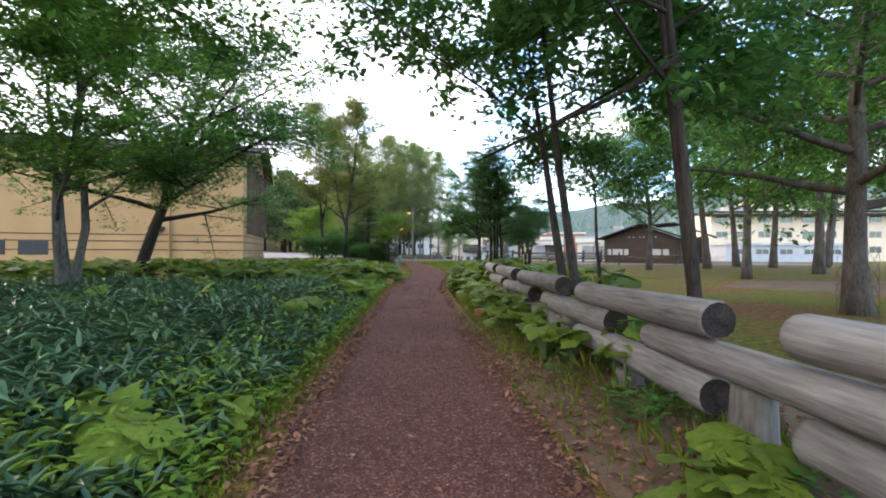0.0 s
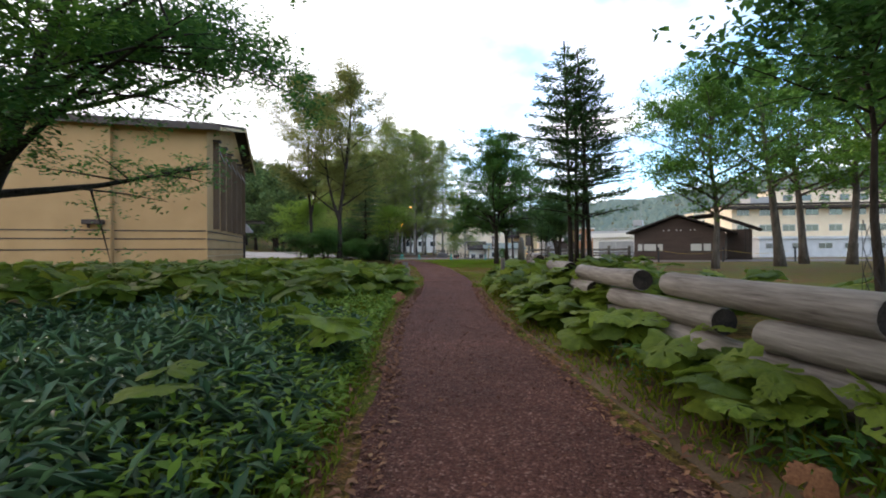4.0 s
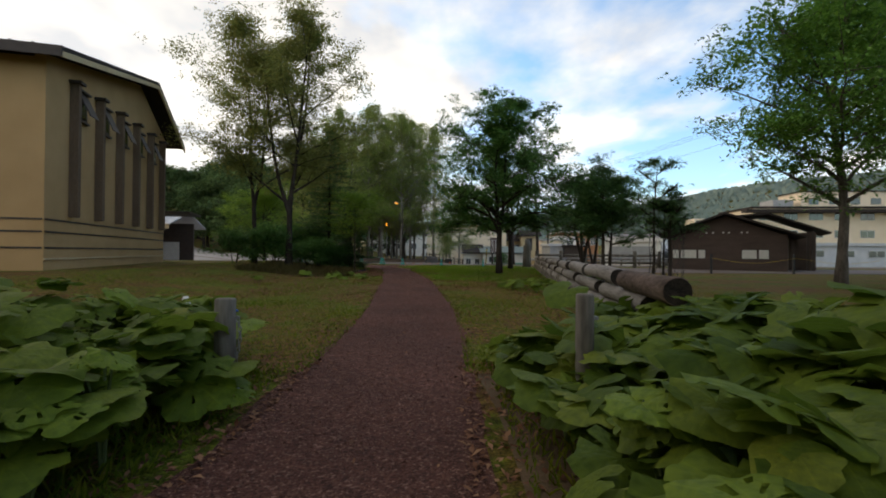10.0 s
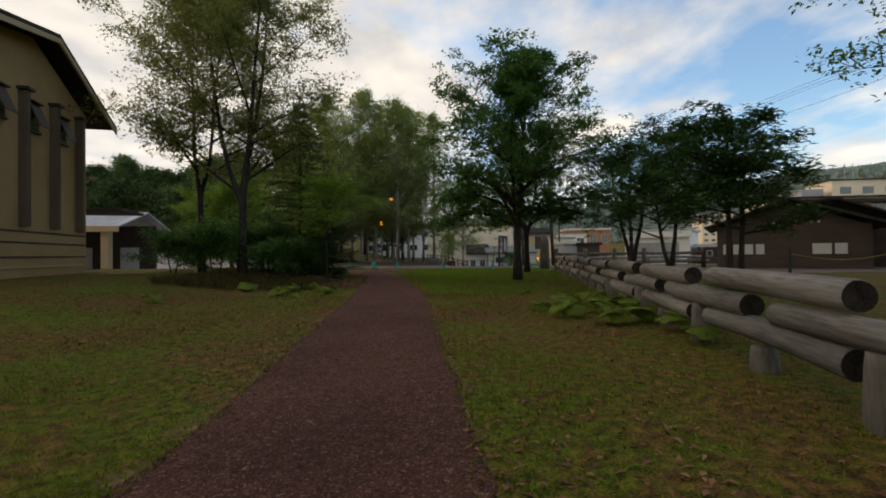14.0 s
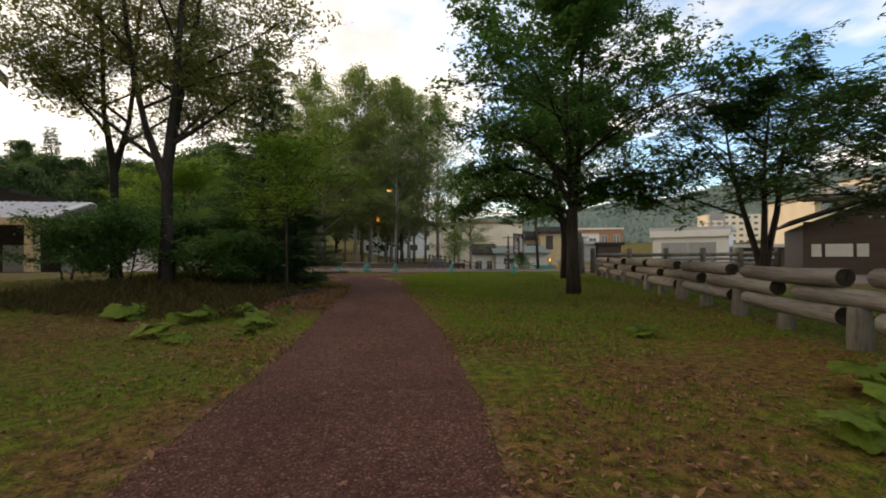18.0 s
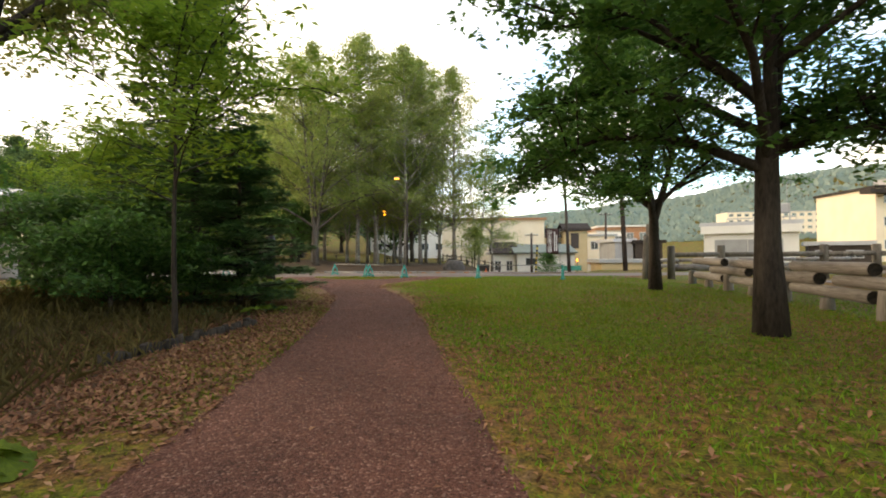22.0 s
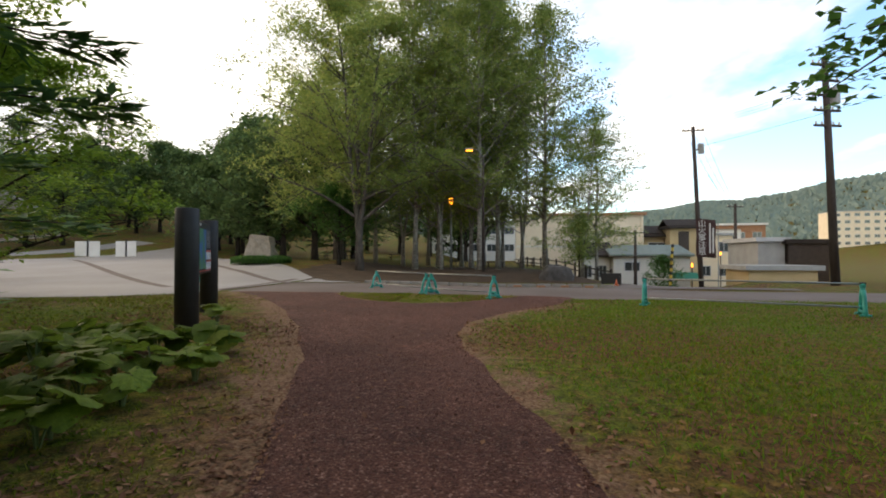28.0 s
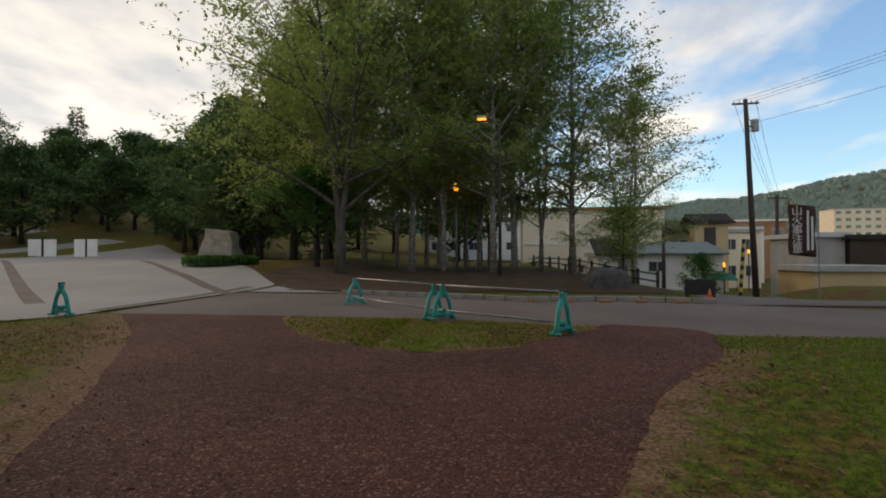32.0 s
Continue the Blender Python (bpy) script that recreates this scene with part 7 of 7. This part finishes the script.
for k in range(26):
    butterbur(rf_.uniform(-8.6, -6.5), rf_.uniform(53.8, 57.4), rf_.uniform(0.25, 0.42), rf_.uniform(0.12, 0.19), 6, 3500 + k, "low butterburs", k % 3 == 0, "low clump of butterbur leaves beside the path")
for k in range(80):
    y = rf_.uniform(17.3, 21.8)
    x = float(edge_right(y)) + 0.42 + rf_.random() * 1.5
    if math.hypot(x - 0.75, y - 20.75) > 0.16:
        butterbur(x, y, rf_.uniform(0.5, 0.8), rf_.uniform(0.14, 0.23), rf_.randint(4, 6), 3700 + k, as_thing=k % 5 == 0)
# pale band further back, past the dwarf bamboo
for k in range(150):
    x = -3.0 - rf_.random() * 16
    butterbur(x, rf_.uniform(14.5, 21.5) - 0.1 * abs(x + 3), rf_.uniform(0.75, 1.0), rf_.uniform(0.2, 0.31), 5, 900 + k, as_thing=False)
for k in range(60):
    butterbur(rf_.uniform(1.6, 5.5), rf_.uniform(12, 24), rf_.uniform(0.5, 0.85), rf_.uniform(0.24, 0.36), 4, 1200 + k, as_thing=False)
# low ones by the way and along the lawn
LOW = [(1.45, 2.35, .22, .22), (1.75, 2.7, .25, .2), (1.15, 2.15, .15, .2), (-1.75, 2.75, .38, .25), (-2.2, 3.1, .42, .25), (-1.6, 3.4, .3, .2), (-2.4, 2.4, .35, .25), (-2.3, 12.2, .5, .38), (-3.0, 12.8, .55, .3),
       (2.4, 34.0, .3, .24), (2.9, 35.6, .3, .24), (3.3, 34.4, .32, .26), (3.6, 33.2, .3, .25), (3.0, 33.0, .25, .24), (3.8, 32.2, .3, .25), (3.2, 36.3, .3, .24), (2.7, 34.9, .28, .22), (3.9, 34.9, .32, .24), (3.6, 31.2, .28, .22), (2.2, 35.2, .2, .2), (4.0, 36.6, .3, .2),
       (-7.8, 37.3, .2, .2), (-7.0, 41.7, .25, .3), (-4.0, 40.6, .16, .2), (-5.3, 39.7, .2, .24), (2.5, 39.4, .14, .18), (-5.6, 41.0, .2, .2), (-4.6, 39.2, .14, .16), (-4.3, 41.4, .2, .2), (-4.9, 42.2, .22, .2), (-5.4, 41.6, .25, .22), (-4.1, 42.6, .14, .15), (-3.9, 39.9, .1, .13), (-7.3, 42.5, .2, .2), (2.9, 27.4, .16, .16), (2.4, 25.6, .2, .18),
       (-5.6, 49.7, .2, .2), (-5.5, 50.4, .2, .18), (-5.1, 50.3, .16, .16), (-6.2, 53.2, .3, .22), (-6.5, 54.2, .4, .3), (-7.0, 55.0, .42, .3), (-6.9, 55.7, .38, .26), (-7.4, 54.3, .45, .3), (-7.9, 55.4, .5, .3), (-6.9, 56.4, .28, .22), (-8.2, 53.6, .5, .3), (-7.6, 56.6, .35, .24), (-8.9, 54.9, .5, .3), (-8.4, 59.0, .3, .22), (-8.9, 59.6, .28, .22), (-7.5, 55.9, .4, .26)]
for k, (x, y, h, s) in enumerate(LOW):
    butterbur(x, y, h, s * (0.62 if y > 48 else 0.9), 5, 2000 + k, "low butterburs", label="low clump of butterbur leaves beside the path")
for k in range(26):
    y = rf_.uniform(5.5, 13.0)
    butterbur(float(edge_left(y)) - 0.7 - rf_.random() * 4.5, y, rf_.uniform(0.42, 0.6), rf_.uniform(0.15, 0.24), rf_.randint(2, 4), 4200 + k, "low butterburs", label="few butterbur leaves standing in the dwarf bamboo")
M_WITHERED = mat("withered_leaf", (0.11, 0.045, 0.022), (0.26, 0.125, 0.06), 6, 0.85, 0.5, 40)
for x, y, r_, rz in ((-2.05, 17.9, 0.16, 20), (-2.5, 21.3, 0.12, 200), (0.75, 18.9, 0.13, 100), (1.25, 23.3, 0.2, 60), (1.5, 23.7, 0.17, 300), (1.15, 23.8, 0.15, 170), (0.72, 9.4, 0.1, 10)):
    wl_me = FUKI[int(rz) % 7][0].copy()
    wl_me.materials[0] = M_WITHERED
    wo = new("withered_leaf", wl_me)
    wo.matrix_basis = pose(x, y, gz(x, y) + 0.10 + r_ * 0.5, 25, -30, rz) @ Matrix.Scale(r_, 4)
    tagged(wo, "curled brown withered butterbur leaf on the ground", "leaf", "withered leaves")
ov, of, oc = [], [], []
for v, f_, lc in FLAT_FUKI:
    oc.append(lc)
    o = sum(len(q) for q in ov)
    ov.append(v)
    of += [tuple(i + o for i in q) for q in f_]
thick = mesh("butterbur_thicket", np.concatenate(ov), of, M_FUKI_V, smooth=True)
thick.data.attributes.new("blade", "FLOAT_VECTOR", "POINT").data.foreach_set("vector", np.concatenate(oc).astype(np.float32).ravel())
tagged(thick, "thicket of broad yellow-green butterbur leaves", "plants", kind="stuff")


def blades(x, y, z, length, width, lean, seed, droop=0.35, vary=0.25):
    """Folded pointed blades as four-cornered leaves standing at the given places."""
    r = np.random.default_rng(seed)
    n_ = len(x)
    a = r.uniform(0, 2 * np.pi, n_)
    ln = r.normal(lean, vary, n_)
    d = np.stack([np.cos(a) * np.sin(ln), np.sin(a) * np.sin(ln), np.cos(ln)], 1)
    s = np.stack([-np.sin(a), np.cos(a), np.zeros(n_)], 1)
    c = np.stack([x, y, z], 1)
    L, W = length[:, None], width[:, None]
    v = np.empty((n_, 4, 3))
    v[:, 0] = c
    mid = c + d * L * 0.55
    v[:, 1], v[:, 3] = mid + s * W, mid - s * W
    v[:, 2] = c + d * L - np.stack([np.zeros(n_), np.zeros(n_), L[:, 0] * droop * np.sin(ln) ** 2], 1) + np.stack([np.cos(a), np.sin(a), np.zeros(n_)], 1) * L * droop * 0.4
    return v.reshape(-1, 3)


# dwarf bamboo
rs = np.random.default_rng(21)
cu = 8600
sy = rs.uniform(-3, 14.5, cu)
sx = edge_left(sy) - 0.45 - rs.uniform(0, 1, cu) ** 1.25 * 9.5
lump = np.array([noise.noise((a * 0.9, b * 0.9, 5.0)) for a, b in zip(sx, sy)])
hgt = (1 + 0.45 * lump) * (0.16 + 0.46 * smooth_step(0, 1.9, edge_left(sy) - sx)) * rs.uniform(0.65, 1.1, cu) * np.interp(sy, [-3, 8, 14.5], [1.0, 1.0, 0.8])
per = 8
bx, by, bh = np.repeat(sx, per), np.repeat(sy, per), np.repeat(hgt, per)
bx, by = bx + rs.normal(0, 0.05, cu * per), by + rs.normal(0, 0.05, cu * per)
bz = bh * rs.uniform(0.4, 1.0, cu * per)
tagged(leaf_object("dwarf_bamboo", blades(bx, by, bz, rs.uniform(0.09, 0.23, cu * per), rs.uniform(0.012, 0.029, cu * per), 1.25, 22, 0.42, 0.45), M_SASA, None), "knee-high thicket of dark green dwarf bamboo", "plants", kind="stuff")
# tall weeds at the path's edges
wn_ = 26000
wy = rs.uniform(-3, 22.5, wn_)
side_ = rs.random(wn_) < np.where(wy < 6, 0.86, 0.66)
wx = np.where(side_, edge_left(wy) - 0.12 - rs.uniform(0, 1, wn_) ** 1.6 * 2.6, edge_right(wy) + 0.18 + rs.uniform(0, 1, wn_) ** 1.6 * 1.6)
wl_ = rs.uniform(0.08, 0.34, wn_) * smooth_step(0, 0.9, np.where(side_, edge_left(wy) - wx, (wx - edge_right(wy)) * 0.8)) + 0.05
tagged(leaf_object("weeds", blades(wx, wy, np.zeros(wn_), wl_, rs.uniform(0.004, 0.012, wn_), 0.45, 23), M_GRASS, None), "rank green weeds edging the path", "plants", kind="stuff")

# dry grass under the firs
dn = 9000
dy_ = rs.uniform(41.5, 51.5, dn)
dx_ = edge_left(dy_) - 1.5 - rs.uniform(0, 1, dn) ** 0.8 * 6.0
M_DRY = leaf_mat("dry_grass", [(0.1, (0.075, 0.060, 0.022)), (0.6, (0.15, 0.125, 0.045)), (1.0, (0.27, 0.21, 0.085))], 0.8, 0.35, 0.6)
tagged(leaf_object("dry_grass", blades(dx_, dy_, ground_z(dx_, dy_), rs.uniform(0.1, 0.42, dn), rs.uniform(0.003, 0.007, dn), 0.4, 27), M_DRY, None), "tall dry grass under the firs", "grass", kind="stuff")
# leafy weeds among the dwarf bamboo
vn = 32000
vy = rs.uniform(-2, 19.5, vn)
vx = edge_left(vy) - 0.25 - rs.uniform(0, 1, vn) ** 1.4 * 5.5
vh = rs.uniform(0.05, 0.42, vn) * smooth_step(0, 1.2, edge_left(vy) - vx + 0.2)
tagged(leaf_object("leafy_weeds", blades(vx, vy, vh, rs.uniform(0.05, 0.13, vn), rs.uniform(0.012, 0.03, vn), 1.2, 24, 0.3), M_LEAF_LIGHT, None), "low leafy weeds among the dwarf bamboo", "plants", kind="stuff")


en = 9000
ey_ = rs.uniform(-2, 12, en)
ex_ = edge_right(ey_) + 0.45 + rs.uniform(0, 1, en) ** 0.9 * 1.7
clump_ = np.array([noise.noise((a * 1.6, b * 1.1, 11.0)) for a, b in zip(ex_, ey_)]) > 0.02
ex_, ey_ = ex_[clump_], ey_[clump_]
tagged(leaf_object("fence_weeds", blades(ex_, ey_, rs.uniform(0.03, 0.3, len(ex_)), rs.uniform(0.05, 0.14, len(ex_)), rs.uniform(0.014, 0.036, len(ex_)), 1.25, 29, 0.3), M_LEAF_DARK, None), "low leafy weeds under the log fence", "plants", kind="stuff")


def scatter(n_, x0, x1, y0, y1, seed, near=True):
    r = np.random.default_rng(seed)
    y = r.uniform(y0, y1, n_)
    mid = (edge_left(np.minimum(y, 60)) + edge_right(np.minimum(y, 60))) / 2
    if near:
        q = r.uniform(-1, 1, n_)
        x = mid + np.sign(q) * (0.8 + np.abs(q) ** 1.7 * (x1 - x0) / 2)
    else:
        x = r.uniform(x0, x1, n_)
    ok = ~on_path(x, y, -0.10) & (y < np.where(x > -14, np.interp(x, ROAD_LO_X, ROAD_LO_Y), plaza_lo(x)) + 0.05)
    return x[ok], y[ok], r


# lawn grass
hx2, hy2, rr2 = scatter(150000, -13, 13, 39, 66, 33)
q2_ = hx2 > edge_right(np.minimum(hy2, 64)) + 0.3 * rr2.random(len(hx2))
q2_ &= (hx2 - edge_right(np.minimum(hy2, 64))) > rr2.random(len(hx2)) * (0.4 + 1.5 * smooth_step(50, 57, hy2))
hx2, hy2 = hx2[q2_], hy2[q2_]
tagged(leaf_object("lush_grass", blades(hx2, hy2, ground_z(hx2, hy2), rr2.uniform(0.03, 0.09, len(hx2)), rr2.uniform(0.004, 0.009, len(hx2)), 0.6, 34), M_LUSH, None), "greener lawn grass beside the fork", "grass", kind="stuff")
lx, ly, r = scatter(240000, -11, 11, 22.5, 67, 31)
patch = np.array([noise.noise((a * 0.5, b * 0.5, 2.0)) for a, b in zip(lx[::1], ly[::1])])
gap_ = np.maximum(edge_left(ly) - lx, lx - edge_right(ly))
ok = (patch > r.uniform(-0.75, 0.15, len(lx))) & (r.random(len(lx)) < 0.55 + 0.45 * smooth_step(42, 49, ly) + 0.45 * smooth_step(33, 28, ly)) & ((ly < 51) | (ly > 63.8) | (gap_ > r.uniform(0, 1.7, len(lx)) * smooth_step(50, 56, ly)))
lx, ly = lx[ok], ly[ok]
n_ = len(lx)
tagged(leaf_object("lawn_grass", blades(lx, ly, ground_z(lx, ly), r.uniform(0.03, 0.07, n_) + 0.06 * np.clip(patch[ok] * 1.6, 0, 1) * r.random(n_), r.uniform(0.0035, 0.0075, n_), 0.5, 32), M_GRASS, None), "short uneven lawn grass with yellowed patches", "grass", kind="stuff")
ii = np.random.default_rng(71)
ix, iy = ii.uniform(-11, -2.8, 9000), ii.uniform(63.9, 67.4, 9000)
oki = ~on_path(ix, iy, -0.08) & (ix > np.interp(iy, ISLE_Y, ISLE_L)) & (ix < np.interp(iy, ISLE_Y, ISLE_R)) & (iy < np.interp(ix, ROAD_LO_X, ROAD_LO_Y) + 0.1)
ix, iy = ix[oki], iy[oki]
tagged(leaf_object("island_grass", blades(ix, iy, ground_z(ix, iy), ii.uniform(0.025, 0.085, len(ix)), ii.uniform(0.004, 0.008, len(ix)), 0.5, 72), M_GRASS, None), "tufted grass on the island at the fork", "grass", kind="stuff")
# dead leaves
def litter(x, y, seed, size=(0.03, 0.075)):
    r_ = np.random.default_rng(seed)
    m_ = len(x)
    return blades(x, y, ground_z(x, y) + r_.uniform(0.012, 0.035, m_), r_.uniform(*size, m_), r_.uniform(0.008, 0.024, m_), 1.45, seed + 1, 0.25, 0.4)


l1x, l1y, r1 = scatter(170000, -9, 9, 24, 66, 41)
lm = np.array([noise.noise((a * 0.45, b * 0.45, 7.0)) + 0.5 * noise.noise((a * 1.7, b * 1.7, 3.0)) for a, b in zip(l1x, l1y)])
lk = (lm > r1.uniform(-0.35, 0.8, len(l1x))) & ((l1y < 46) | (l1x < edge_right(l1y) + 1.3) | (r1.random(len(l1x)) < 0.13)) & (r1.random(len(l1x)) < 0.4 + 0.6 * smooth_step(28, 33, l1y))
l1x, l1y = l1x[lk], l1y[lk]
ly2 = np.where(rs.random(21000) < 0.6, rs.uniform(-4, 8, 21000), rs.uniform(8, 23, 21000))
q2 = rs.random(21000) < 0.35
l2x = np.where(q2, edge_left(ly2) - rs.random(21000) ** 2 * 0.8 + 0.15, edge_right(ly2) - 0.15 + rs.random(21000) ** 1.4 * 2.4)
ly3 = rs.uniform(43.2, 53, 42000)
l3x = edge_left(ly3) + 0.1 - rs.random(42000) ** 0.9 * 4.0
ly4 = rs.uniform(-4, 62, 700)
l4x = edge_left(ly4) + rs.random(700) * (edge_right(ly4) - edge_left(ly4))
lxx, lyy = np.concatenate([l1x, l2x, l3x, l4x]), np.concatenate([l1y, ly2, ly3, ly4])
tagged(leaf_object("dead_leaves", litter(lxx, lyy, 51, (0.03, 0.09)), M_LITTER, None), "scattered brown and yellow fallen leaves", "leaves", kind="stuff")

# loose gravel on the path
gn = 14000
gy_ = np.random.default_rng(61).uniform(-3, 66, gn)
rg = np.random.default_rng(62)
gx_ = edge_left(gy_) + rg.random(gn) * (edge_right(gy_) - edge_left(gy_))
okp = on_path(gx_, gy_, -0.05)
gx_, gy_ = gx_[okp], gy_[okp]
gs = rg.uniform(0.006, 0.016, len(gx_))
oct_ = np.array([(1, 0, 0), (0, 1, 0), (-1, 0, 0), (0, -1, 0), (0, 0, 0.8), (0, 0, -0.6)])
jit = rg.uniform(0.6, 1.3, (len(gx_), 6, 1))
pv_ = oct_[None] * jit * gs[:, None, None] + np.stack([gx_, gy_, ground_z(gx_, gy_) + 0.019 + gs * 0.25], 1)[:, None, :]
of_ = np.array([(0, 1, 4), (1, 2, 4), (2, 3, 4), (3, 0, 4), (1, 0, 5), (2, 1, 5), (3, 2, 5), (0, 3, 5)])
fa = (of_[None] + (np.arange(len(gx_)) * 6)[:, None, None]).reshape(-1, 3)
M_STONE = leaf_mat("gravel_stones", [(0.1, (0.06, 0.026, 0.019)), (0.6, (0.14, 0.064, 0.047)), (0.9, (0.23, 0.14, 0.11)), (1.0, (0.38, 0.31, 0.27))], 0.9, 0.0, 1.0)
tagged(mesh("loose_gravel", pv_.reshape(-1, 3), fa.tolist(), M_STONE), "loose reddish gravel stones on the path", "gravel", kind="stuff")
